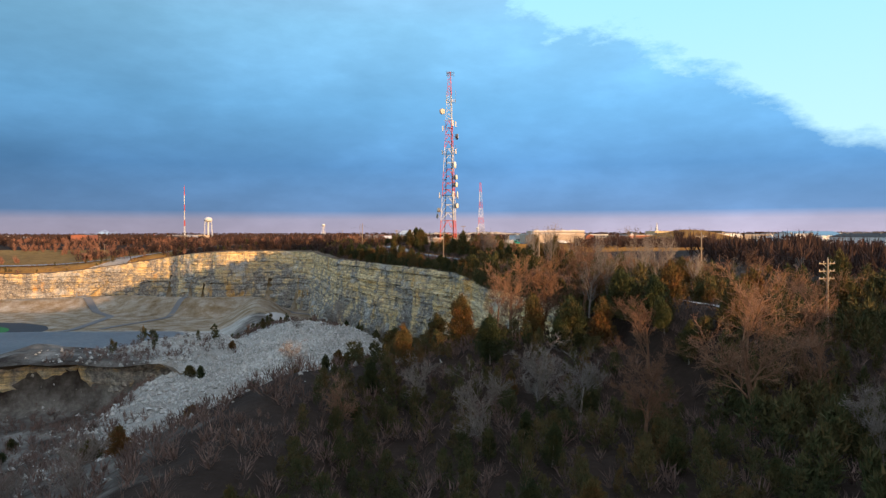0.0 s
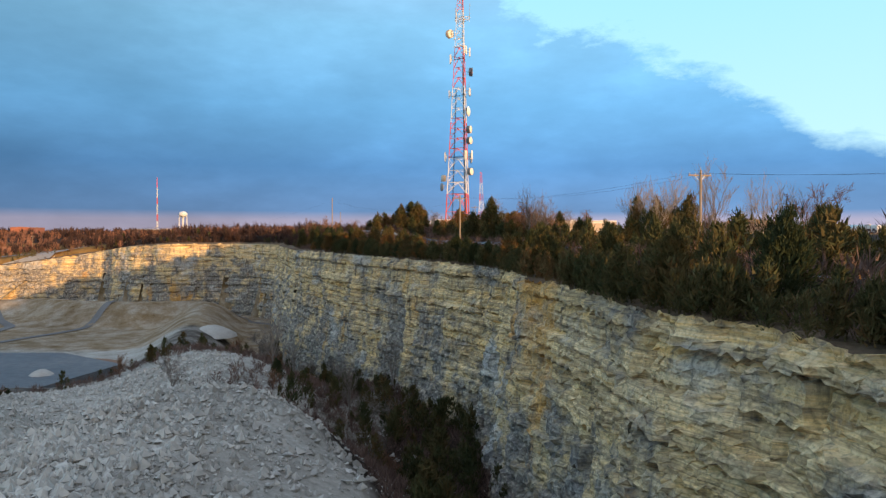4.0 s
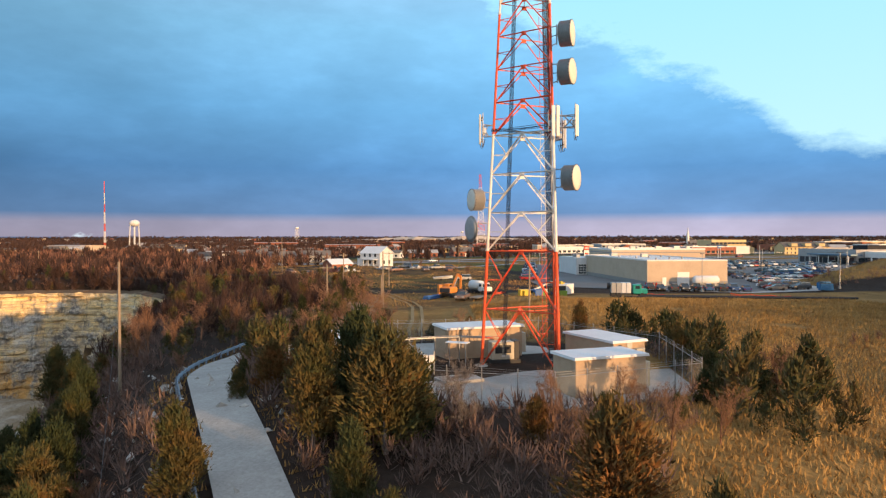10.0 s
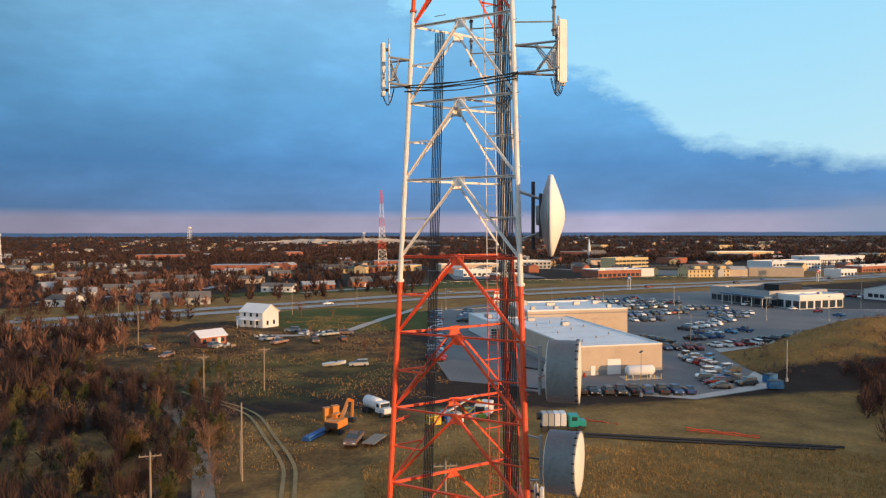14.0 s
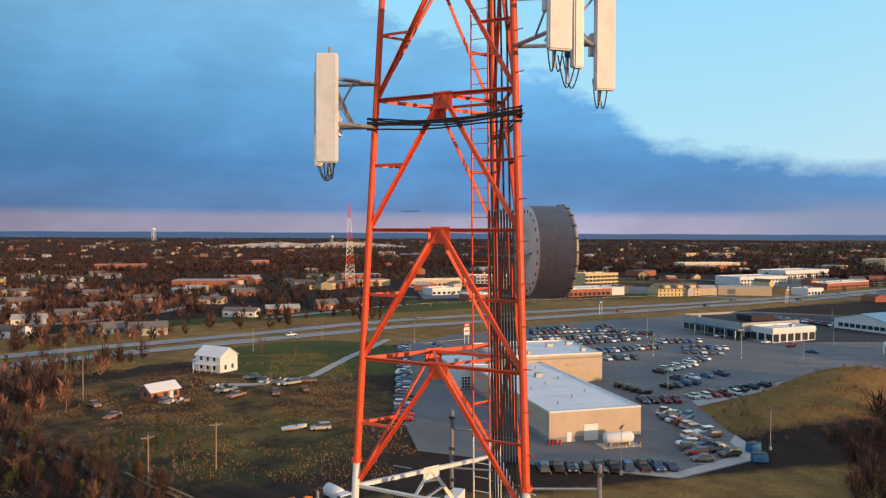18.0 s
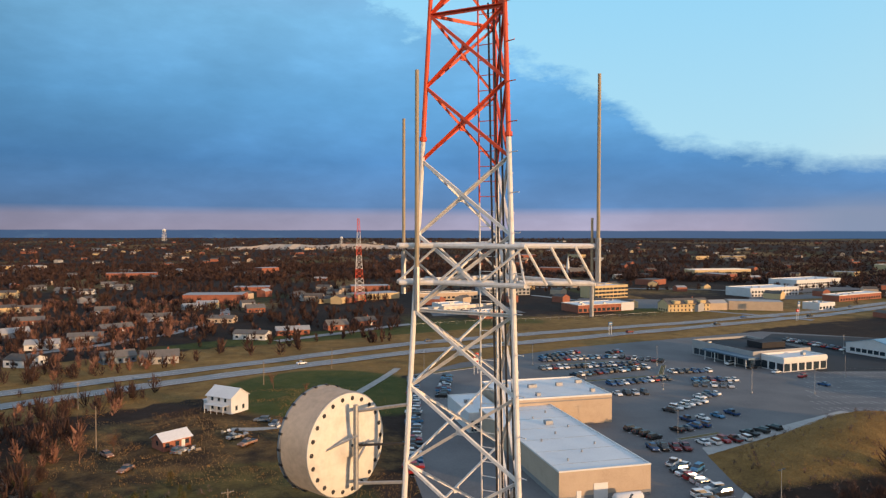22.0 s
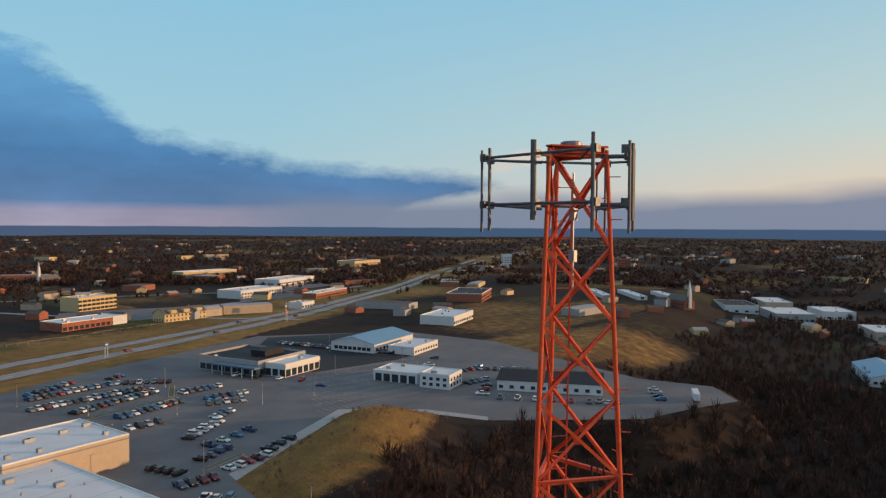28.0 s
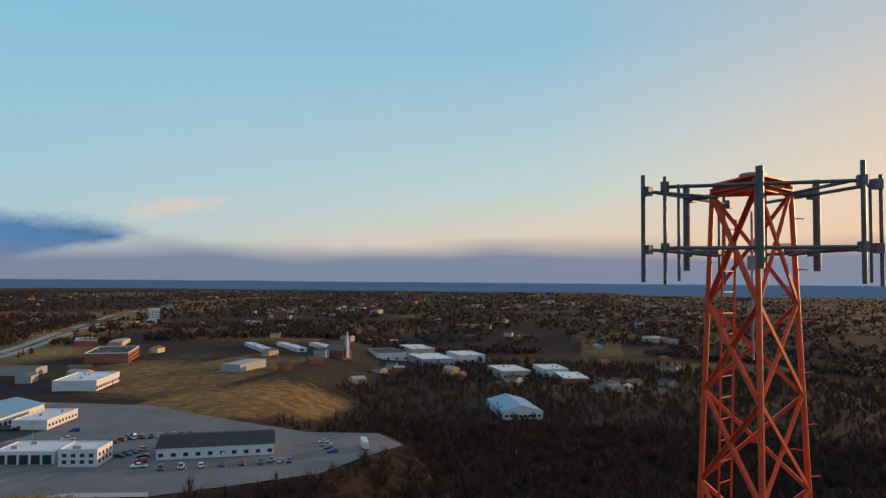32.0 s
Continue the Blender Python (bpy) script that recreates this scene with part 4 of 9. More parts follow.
drum_dish((9.55, 4.7, 28.9), -22, 1.95, 0.95, 1, "shrouded microwave dish with a cream radome")
drum_dish((9.60, 4.8, 26.0), -28, 1.95, 0.95, 1, "shrouded microwave dish with a cream radome")
drum_dish((9.85, 4.4, 17.8), -30, 1.95, 0.95, 1, "shrouded microwave dish on the lower white band")
drum_dish((2.75, 8.2, 16.3), 200, 1.75, 0.9, 0, "shrouded microwave dish facing the quarry")
drum_dish((10.1, 10.8, 45.4), -1, 2.3, 0.95, 2, "shrouded dish with scalloped rim clamps on the red band")
drum_dish((4.35, 8.75, 55.12), 131, 2.22, 0.86, 0, "large shrouded dish seen from its bolted back")


def cone_dish():
    ob = new("cone_radome_dish")
    ob.matrix_world = axis_pose((9.35, 5.6, 33.8), -18)
    tagged(ob, "open microwave dish with a white pointed radome", "antenna", "microwave dishes on the tower")
    I = Matrix.Identity(4)
    part("radome", revolve(bmesh.new(), [(0.0, 1.33), (0.04, 1.34), (0.10, 1.30), (0.34, 0.62), (0.44, 0.30), (0.47, 0.1)], I, 40), RADOME_W, ob, "white cone radome", True)
    part("dish_back", revolve(bmesh.new(), [(0.0, 1.32), (-0.06, 1.30), (-0.22, 0.8), (-0.32, 0.35), (-0.45, 0.3)], I, 40), GALV, ob, "", True)
    inv = ob.matrix_world.inverted()
    for dz in (-0.8, 0.8):
        part("mount_arm", tube(bmesh.new(), (-0.35, 0, dz * 0.7), inv @ on_tower(33.8 + dz, 1), 0.05, 0.05, 8), GALV, ob)
    part("mount_pipe", tube(bmesh.new(), (-0.55, 0, -1.1), (-0.55, 0, 1.1), 0.06, 0.06, 8), DARK, ob)
    for s in (-0.35, 0.35):
        part("mount_frame", bar((-0.3, s, -0.7), (-0.3, s, 0.7), 0.09), DARK, ob)


cone_dish()
_pl = new("plain_dish")
_pl.matrix_world = axis_pose((2.55, 8.0, 13.9), 205)
tagged(_pl, "round grey microwave dish without a shroud", "antenna", "microwave dishes on the tower")
part("reflector", revolve(bmesh.new(), [(0.28, 1.08), (0.25, 1.10), (0.05, 0.85), (-0.12, 0.4), (-0.2, 0.1)], Matrix.Identity(4), 36), SHROUD, _pl, "", True)
part("cover", revolve(bmesh.new(), [(0.26, 1.07), (0.38, 0.7), (0.42, 0.1)], Matrix.Identity(4), 36), material("dish_grey", [(0.26, 0.26, 0.27), (0.34, 0.34, 0.35)], 0.8, 0.6), _pl, "", True)
for dz in (-0.5, 0.5):
    part("mount_arm", tube(bmesh.new(), (-0.1, 0, dz), _pl.matrix_world.inverted() @ on_tower(13.9 + dz, 0), 0.045, 0.045, 6), GALV, _pl)


def panel_antenna(at, ang, h, w=0.30, d=0.14, label="flat grey-white panel antenna on a steel pipe"):
    ob = new("panel_antenna")
    ob.matrix_world = axis_pose(at, ang)
    tagged(ob, label, "antenna", "panel antennas on the tower")
    bm = bmesh.new()
    box(bm, 0.1 + d / 2, 0, 0, d, w, h)
    bmesh.ops.bevel(bm, geom=[e for e in bm.edges], offset=0.025, segments=2, affect="EDGES")
    part("panel", bm, PANEL, ob)
    part("pipe", tube(bmesh.new(), (-0.06, 0, -h / 2 - 0.22), (-0.06, 0, h / 2 + 0.18), 0.032, 0.032, 8), GALV, ob)
    for s in (-0.38, 0.38):
        bm = bmesh.new()
        box(bm, 0.03, 0, s * h, 0.2, 0.12, 0.09)
        part("bracket", bm, DARK, ob)
    bm = bmesh.new()
    box(bm, -0.22, 0, -0.15, 0.16, 0.26, 0.42)
    part("radio_unit", bm, PANEL, ob)
    for s in (-0.06, 0.06):
        bm = sweep([Vector((0.1 + d / 2 - 0.4 * t, s, -h / 2 - 0.45 * math.sin(math.pi * t) + 0.3 * t)) for t in [i / 8 for i in range(9)]], 0.012, 5)
        part("jumper_cable", bm, CABLE, ob)
    return ob


def sector_frame(leg, z, ang, reach, width, label, dz=0.9):
    """A stand-off frame: two face pipes held off a leg."""
    ob = new("sector_frame")
    p = on_tower(z, leg)
    ob.matrix_world = axis_pose(p, ang)
    tagged(ob, label, "antenna mount", "antenna mounts on the tower")
    for s in (-dz / 2, dz / 2):
        part("face_pipe", tube(bmesh.new(), (reach, -width / 2, s), (reach, width / 2, s), 0.04, 0.04, 8), GALV, ob)
        part("standoff_arm", tube(bmesh.new(), (0, 0, s), (reach, -width * 0.3, s), 0.04, 0.04, 8), GALV, ob)
        part("standoff_arm", tube(bmesh.new(), (0, 0, s), (reach, width * 0.3, s), 0.04, 0.04, 8), GALV, ob)
        for q in (-0.33, 0, 0.33):
            part("diagonal_strut", tube(bmesh.new(), (reach * 0.5, q * width * 0.5, s), (reach, q * width, -s), 0.02, 0.02, 6), GALV, ob)
    for q in (-0.45, 0.45):
        part("upright", tube(bmesh.new(), (reach, q * width, -dz * 0.95), (reach, q * width, dz * 0.95), 0.03, 0.03, 8), GALV, ob)
    return ob


def sector(leg, z, ang, reach, width, panels, label):
    sector_frame(leg, z, ang, reach, width, label)
    m = axis_pose(on_tower(z, leg), ang)
    for off, h, w, a, dz in panels:
        p = m @ Vector((reach + 0.05, off, dz))
        panel_antenna(tuple(p), ang + a, h, w)


# lowest set, on the white band
sector(0, 22.0, 178, 0.9, 1.5, [(-0.6, 2.3, 0.30, 8, 0.1), (0.6, 2.3, 0.26, -8, 0.1)], "steel stand-off frame with panels and radios")
sector(1, 22.2, -78, 0.45, 1.2, [(-0.25, 2.35, 0.28, 10, 0.0), (0.12, 2.35, 0.28, 10, 0.0)], "steel stand-off frame holding two panels side by side")
sector(1, 22.2, -12, 1.7, 1.3, [(-0.45, 2.35, 0.28, -60, 0.0), (0.0, 2.35, 0.28, -60, 0.0)], "steel stand-off frame holding two far-out panels")
sector(2, 22.0, 20, 0.8, 1.6, [(-0.7, 2.4, 0.28, -45, 0.0), (-0.3, 2.4, 0.28, -45, 0.0)], "steel stand-off frame with panels and radios")
# middle set
sector(0, 38.9, 176, 0.75, 1.2, [(-0.5, 1.9, 0.26, 12, 0.2)], "galvanised stand-off frame with one panel")
sector(1, 38.9, -14, 1.4, 1.4, [(-0.35, 2.0, 0.30, -62, 0.1), (0.55, 1.9, 0.16, -20, 0.15)], "galvanised stand-off frame with two panels")
# upper set on the red band
sector(0, 48.5, 182, 0.95, 1.2, [(-0.45, 2.0, 0.30, -20, -0.25), (0.45, 2.15, 0.44, 72, -0.2)], "galvanised stand-off frame with wide panels")
sector(1, 49.85, -45, 1.3, 2.3, [(-1.0, 2.25, 0.42, -42, 0.15), (-0.42, 2.3, 0.24, -20, 0.0), (0.98, 2.2, 0.40, -44, -0.2)], "galvanised stand-off frame with three panels")


def dipole(at, foot, h):
    ob = new("dipole_antenna")
    ob.matrix_world = pose(*at)
    tagged(ob, "slim grey pole antenna on a side arm", "antenna", "pole antennas on the tower")
    part("mast", tube(bmesh.new(), (0, 0, -h / 2), (0, 0, h / 2), 0.05, 0.05, 8), material("dull_grey", [(0.14, 0.14, 0.15), (0.22, 0.22, 0.23)], 2, 0.6), ob)
    f = Vector(foot) - Vector(at)
    for s in (-0.25, 0.25):
        part("side_arm", tube(bmesh.new(), (0, 0, s * h), f + Vector((0, 0, s * h)), 0.025, 0.025, 6), GALV, ob)
    for s in (-0.4, 0.0, 0.4):
        bm = bmesh.new()
        box(bm, 0, 0, s * h, 0.13, 0.13, 0.07)
        part("clamp", bm, DARK, ob)


dipole((9.55, 5.9, 40.6), on_tower(40.6, 1), 1.85)
dipole((7.6, 10.3, 40.6), on_tower(40.6, 2), 1.9)
for z in (51.55, 53.55):
    a, b = on_tower(z, 0), on_tower(z, 1)
    d = (b - a).normalized()
    ob = new("mounting_board")
    tagged(ob, "wide white steel beam bolted across two legs", "beam", "beams on the white band")
    bm = bmesh.new()
    c = (a + b) / 2 - d * 0.25 - Vector((0.1, 0.15, 0)) * 0.6
    box(bm, 0, 0, 0, (b - a).length + 0.9, 0.10, 0.16, math.atan2(d.y, d.x))
    part("beam", bm, WHITE_P, ob)
    ob.matrix_world = Matrix.Translation(c)


def ring_platform():
    """Triangular white stand-off round the tower with long side arm and whip antennas."""
    ob = thing("antenna_platform", (TX, TY, 58.95), "white triangular steel platform round the tower with a side arm", "antenna mount", "antenna mounts on the tower")
    P = [tower_leg(k, 58.95) * 1.0 for k in range(3)]
    P = [Vector((p.x, p.y, 0)) * 1.32 for p in P]
    for s in (-0.38, 0.38):
        for k in range(3):
            a, b = P[k] + Vector((0, 0, s)), P[(k + 1) % 3] + Vector((0, 0, s))
            part("frame_pipe", tube(bmesh.new(), a, b, 0.05, 0.05, 8), WHITE_P, ob)
        arm = Vector((2.25, -1.05, s))
        part("side_arm", tube(bmesh.new(), P[0] + Vector((0, -0.35, s)), arm, 0.055, 0.055, 8), WHITE_P, ob)
        part("side_arm", tube(bmesh.new(), P[2] + Vector((0, 0, s)), arm, 0.05, 0.05, 8), WHITE_P, ob)
    for k in range(3):
        a, b = P[k], P[(k + 1) % 3]
        for f in (0.0, 0.33, 0.66):
            part("lattice", tube(bmesh.new(), a.lerp(b, f) + Vector((0, 0, -0.38)), a.lerp(b, f + 0.33) + Vector((0, 0, 0.38)), 0.025, 0.025, 6), WHITE_P, ob)
    st, en = P[1], Vector((2.25, -1.05, 0))
    for f in (0.0, 0.35, 0.7):
        part("lattice", tube(bmesh.new(), st.lerp(en, f) + Vector((0, 0, 0.38)), st.lerp(en, f + 0.3) + Vector((0, 0, -0.38)), 0.028, 0.028, 6), WHITE_P, ob)
    for nm, x, y, z0, z1, r in (("whip_antenna", 2.30, -1.1, 58.6, 62.8, 0.04), ("whip_antenna", -1.30, -0.35, 58.0, 62.9, 0.045), ("whip_antenna", -1.50, 0.25, 58.3, 62.0, 0.035),
                                ("whip_antenna", 2.20, -1.02, 57.9, 59.9, 0.03)):
        w = new(nm)
        w.matrix_world = pose(TX + x, TY + y, z0)
        tagged(w, "tall tan fibreglass whip antenna on a side arm", "antenna", "whip antennas on the tower")
        part("base_tube", tube(bmesh.new(), (0, 0, 0), (0, 0, 0.9), r * 1.5, r * 1.5, 8), GALV, w)
        part("whip", tube(bmesh.new(), (0, 0, 0.9), (0, 0, z1 - z0), r, r * 0.9, 8), material("tan_fibreglass", [(0.30, 0.25, 0.17), (0.38, 0.32, 0.22)], 2, 0.6), w)


ring_platform()


def top_mount():
    grey = material("weathered_mount_grey", [(0.075, 0.078, 0.085), (0.12, 0.122, 0.13), (0.17, 0.17, 0.175)], 2.0, 0.5, 0.4, bump=0.1)
    for k in range(3):
        ob = new("top_antenna_mount")
        ob.matrix_world = axis_pose((TX, TY, 69.7), LEG_A[k])
        tagged(ob, "dark pipe antenna frame at the tower top", "antenna mount", "pipe frames at the tower top")
        h = 1.03
        for z in (0.48, -0.42):
            part("face_pipe", tube(bmesh.new(), (h, -1.33, z), (h, 1.33, z), 0.027, 0.027, 8), grey, ob)
            part("tie_arm", tube(bmesh.new(), (0.55, 0, z), (h, 0.0, z), 0.04, 0.04, 8), grey, ob)
            part("tie_arm", tube(bmesh.new(), (0.35, 0.45, z - 0.08), (h, 1.15, z), 0.025, 0.025, 6), grey, ob)
            for y in (-1.27, 0.0, 1.27):
                bm = bmesh.new()
                box(bm, h + 0.02, y, z, 0.13, 0.12, 0.14)
                part("clamp", bm, grey, ob)
        for y, r, z0, z1 in ((-1.27, 0.026, -0.95, 0.62), (0.0, 0.056, -0.72, 0.72), (1.27, 0.034, -0.92, 0.74), (-1.08, 0.022, -0.9, 0.5)):
            part("mast_pipe", tube(bmesh.new(), (h + 0.09, y, z0), (h + 0.09, y, z1), r, r, 10), grey, ob)
    cap = thing("beacon_base", (TX, TY, 70.3), "small round grey beacon base on the tower top", "beacon")
    part("drum", revolve(bmesh.new(), [(0, 0.19), (0.05, 0.2), (0.16, 0.2), (0.18, 0.17)], Euler((0, -math.pi / 2, 0)).to_matrix().to_4x4(), 20), SHROUD, cap)
    part("plate", box(bmesh.new(), 0, 0, -0.03, 1.0, 0.1, 0.03), RED, cap)
    for k in range(3):
        a, b = tower_leg(k, TT), tower_leg((k + 1) % 3, TT)
        part("top_girt", bar(a, b, 0.14), RED, tower)
    tip = thing("pole_antenna", (TX + 0.1, TY, 67.6), "thin grey pole antenna inside the tower head", "antenna")
    part("pole", tube(bmesh.new(), (0, 0, 0), (0, 0, 2.3), 0.02, 0.02, 6), GALV, tip)
    for z in (0.7, 1.5):
        part("element", box(bmesh.new(), 0, 0, z, 0.12, 0.12, 0.22), GALV, tip)


top_mount()


# black feed cables looped round the tower at the antenna sets, and hung down inside one leg
def cable_loop(z, faces, n, seed):
    r = random.Random(seed)
    ob = thing("cable_loop", (TX, TY, z), "loop of black feed cables round the tower", "cable", "feed cables on the tower")
    for k in faces:
        a, b = tower_leg(k, z - TB), tower_leg((k + 1) % 3, z - TB)
        a, b = Vector((a.x, a.y, 0)), Vector((b.x, b.y, 0))
        for i in range(n):
            dz, sag = r.uniform(-0.14, 0.14), r.uniform(0.02, 0.16)
            bm = sweep([a.lerp(b, t) * 1.02 + Vector((0, 0, dz - sag * math.sin(math.pi * t) + 0.02 * math.sin(9 * t + i))) for t in [j / 8 for j in range(9)]], 0.018, 5)
            part("cable", bm, CABLE, ob)


cable_loop(38.35, (0, 1), 6, 1)
cable_loop(48.1, (0, 1), 7, 2)
cable_loop(22.1, (0, 1, 2), 5, 3)


# ---- trees and shrubs ----
RNG = np.random.default_rng(77)


def cedar_tris(seed, n, h=5.0, w=1.35, leaf=0.30, plumes=60, per=None):
    """A red cedar: upswept plumes of foliage round an egg-shaped crown with a ragged outline."""
    r = np.random.default_rng(seed)
    t = r.random(plumes) ** 0.9
    ang = r.uniform(0, 2 * math.pi, plumes) + t * 7
    prof = 1.12 * (t + 0.06) ** 0.28 * (1.02 - t) ** 0.80
    rad = w * prof * r.uniform(0.50, 1.35, plumes)
    base = np.stack([0.35 * rad * np.cos(ang), 0.35 * rad * np.sin(ang), 0.15 + t * h * 0.80], -1)
    tip = np.stack([rad * np.cos(ang), rad * np.sin(ang), 0.15 + t * h * 0.80 + h * r.uniform(0.08, 0.22, plumes)], -1)
    i = r.integers(0, plumes, n)
    f = r.random(n) ** 0.7
    c = base[i] + (tip[i] - base[i]) * f[:, None]
    c = c + r.normal(0, 1, (n, 3)) * (w * 0.20 * (1.05 - 0.75 * f))[:, None] * np.array([1, 1, 0.9])
    out = (tip - base)[i] * 0.8 + r.normal(0, 0.55, (n, 3)) * (h * 0.12) + np.array([0, 0, h * 0.05])
    out /= np.linalg.norm(out, axis=1)[:, None]
    side = np.cross(out, r.normal(0, 1, (n, 3)))
    side /= np.linalg.norm(side, axis=1)[:, None]
    L = (leaf * r.uniform(0.6, 1.35, n))[:, None]
    T = np.stack([c - side * L * 0.20, c + side * L * 0.20, c + out * L * 1.4], 1)
    T[:, :, 2] = np.maximum(T[:, :, 2], 0.02)
    return T


def make_cedar(seed, n, h, w, leaf, plumes, label):
    ob = thing("cedar_tree", (0, 0, -500), label, "tree", "cedars")
    part("crown", tris_mesh("crown", cedar_tris(seed, n, h, w, leaf, plumes), CEDAR), CEDAR, ob)
    bm = bmesh.new()
    tube(bm, (0, 0, -0.4), (0.03, 0.02, h * 0.5), 0.11, 0.06, 6)
    tube(bm, (0.03, 0.02, h * 0.5), (0, 0, h * 0.92), 0.06, 0.012, 5)
    part("trunk", bm, BARK_G, ob)
    return ob


def limbs(seed, h, spread, levels, splits, upright, twist=0.45, trunk=0.16, lean=0.0):
    """Segments (p, q, r0, r1, level) of a bare tree."""
    r = random.Random(seed)
    segs = []

    def grow(p, d, length, rad, lev):
        n = 4 if lev == 0 else 3
        q = p
        for i in range(n):
            d = (d + Vector((r.gauss(0, 1), r.gauss(0, 1), r.gauss(0, 0.6))) * 0.10 * twist * (1 + lev * 0.5) + Vector((0, 0, upright * 0.08))).normalized()
            e = q + d * (length / n)
            ra, rb = rad * (1 - 0.45 * i / n), rad * (1 - 0.45 * (i + 1) / n)
            segs.append((q, e, ra, rb, lev))
            if lev < levels and (lev > 0 or i >= 1):
                k = splits if lev else splits + 1
                for _ in range(k):
                    if r.random() < 0.82:
                        a = d.orthogonal().normalized()
                        a.rotate(Matrix.Rotation(r.uniform(0, 6.283), 3, d))
                        nd = (d * r.uniform(0.5, 1.0) + a * spread * r.uniform(0.5, 1.1) + Vector((0, 0, upright * 0.3))).normalized()
                        grow(q.lerp(e, r.uniform(0.2, 1.0)), nd, length * r.uniform(0.42, 0.66), rb * r.uniform(0.42, 0.6), lev + 1)
            q = e

    grow(Vector((0, 0, -0.5)), Vector((lean, 0, 1)).normalized(), h * 0.55, trunk, 0)
    return segs


def segs_mesh(name, segs, mat, thin=0.012):
    q = []
    for p, e, ra, rb, lev in segs:
        ra, rb = max(ra, thin), max(rb, thin * 0.6)
        d = (e - p).normalized()
        u = d.orthogonal().normalized()
        v = d.cross(u)
        n = 6 if lev == 0 else (4 if lev == 1 else 3)
        for i in range(n):
            a, b = 2 * math.pi * i / n, 2 * math.pi * (i + 1) / n
            ua, ub = u * math.cos(a) + v * math.sin(a), u * math.cos(b) + v * math.sin(b)
            q.append((p + ua * ra, p + ub * ra, e + ub * rb, e + ua * rb))
    return tris_mesh(name, np.array([[tuple(v) for v in f] for f in q]), mat, 4)


def make_bare(seed, h, spread, levels, splits, upright, mat, label, name="bare_tree", trunk=0.16, lean=0.0, group="bare trees", thin=0.012):
    sg = limbs(seed, h, spread, levels, splits, upright, trunk=trunk, lean=lean)
    if name == "shrub":
        ob = new("shrub", segs_mesh("shrub", sg, mat, thin))
        return tagged(ob, label, "shrub", group)
    ob = thing(name, (0, 0, -500), label, "tree", group)
    part("trunk", segs_mesh("trunk", [s for s in sg if s[4] == 0], mat, thin), mat, ob)
    part("crown", segs_mesh("crown", [s for s in sg if s[4] > 0], mat, thin), mat, ob)
    return ob


CEDARS = [make_cedar(1, 7600, 5.2, 1.75, 0.19, 120, "dark green cedar with rusty tips"),
          make_cedar(2, 7600, 4.6, 2.05, 0.19, 110, "broad green-brown cedar with ragged crown"),
          make_cedar(3, 7600, 6.2, 1.70, 0.19, 130, "tall narrow dark green cedar"),
          make_cedar(4, 5600, 2.6, 1.60, 0.16, 80, "low bushy cedar with olive foliage"),
          make_cedar(5, 5600, 3.2, 1.45, 0.16, 80, "small rust-tinged cedar on the slope")]
BARE = [make_bare(11, 9.0, 0.75, 5, 2, 0.5, BARK_R, "bare rusty-brown tree with fine crown", trunk=0.15, thin=0.008),
        make_bare(12, 11.0, 0.55, 4, 2, 0.8, BARK_G, "tall bare grey winter tree", trunk=0.16, thin=0.009),
        make_bare(13, 8.0, 0.95, 5, 2, 0.35, BARK_R, "spreading bare reddish winter tree", trunk=0.14, thin=0.007),
        make_bare(14, 7.0, 0.8, 5, 2, 0.4, BARK_G, "bare pale grey tree with white limbs", trunk=0.11, thin=0.007),
        make_bare(15, 10.0, 0.45, 3, 3, 0.9, BARK_R, "slim upright bare winter tree", trunk=0.13)]
SHRUBS = [make_bare(21, 3.2, 0.9, 3, 3, 0.5, BARK_R, "leafless reddish shrub with thin stems", "shrub", 0.05, 0, "shrubs", 0.010),
          make_bare(22, 2.6, 1.1, 3, 3, 0.4, BARK_G, "leafless grey shrub with tangled stems", "shrub", 0.05, 0, "shrubs", 0.010),
          make_bare(23, 4.0, 0.7, 3, 3, 0.7, BARK_R, "leafless brown shrub with upright stems", "shrub", 0.06, 0, "shrubs", 0.010)]


def on_top(X, Y):
    """Ground height, with the lip of the wall counted as ground."""
    X, Y = np.asarray(X, float), np.asarray(Y, float)
    lip = inside(PIT, X, Y) & (dist(RIM, X, Y, False) < 2.6)
    return np.where(lip, -3.0, height(X, Y))


TALL = {o.name: max(v.co.z for q in (o, *o.children) if q.data for v in q.data.vertices) for o in CEDARS + BARE + SHRUBS}


def put(src, x, y, s=1.0, dz=0.0, tilt=0.0, rz=None):
    z = float(on_top([x], [y])[0]) + dz
    if y < -150:                                       # the slope's trees end at the height of the plain's
        s = min(s, max(0.3, (RNG.uniform(3.2, 5.6) - z) / TALL[src.name]))
    rz = RNG.uniform(0, 360) if rz is None else rz
    sx = s * RNG.uniform(0.88, 1.15)
    return copy_thing(src, pose(x, y, z, RNG.normal(0, tilt), RNG.normal(0, tilt), rz) @ Matrix.Diagonal((sx, sx, s, 1)))


def near_line(line, X, Y):
    return dist(line, np.array([X]), np.array([Y]), False)[0]


COMPOUND = [(-12, 5), (-7, 21), (10, 24), (19, 12), (18, -1), (7, -6), (-2, -3)]
YARD = [(-60, 165), (-60, 250), (-30, 262), (30, 300), (38, 280), (26, 172), (26, 120), (-10, 112)]


def open_ground(X, Y, gap=2.4):
    field = (X > 11) & (Y > -31) & (Y < 60) & (dist(COMPOUND, X, Y) > 5.5)
    return (dist(ROAD_C, X, Y, False) > gap) & ~inside(COMPOUND, X, Y) & ~inside(LOT, X, Y) & ~field


def on_shelf(X, Y):
    return np.hypot((np.asarray(X) + 19) / 21, (np.asarray(Y) + 147) / 40) < 1


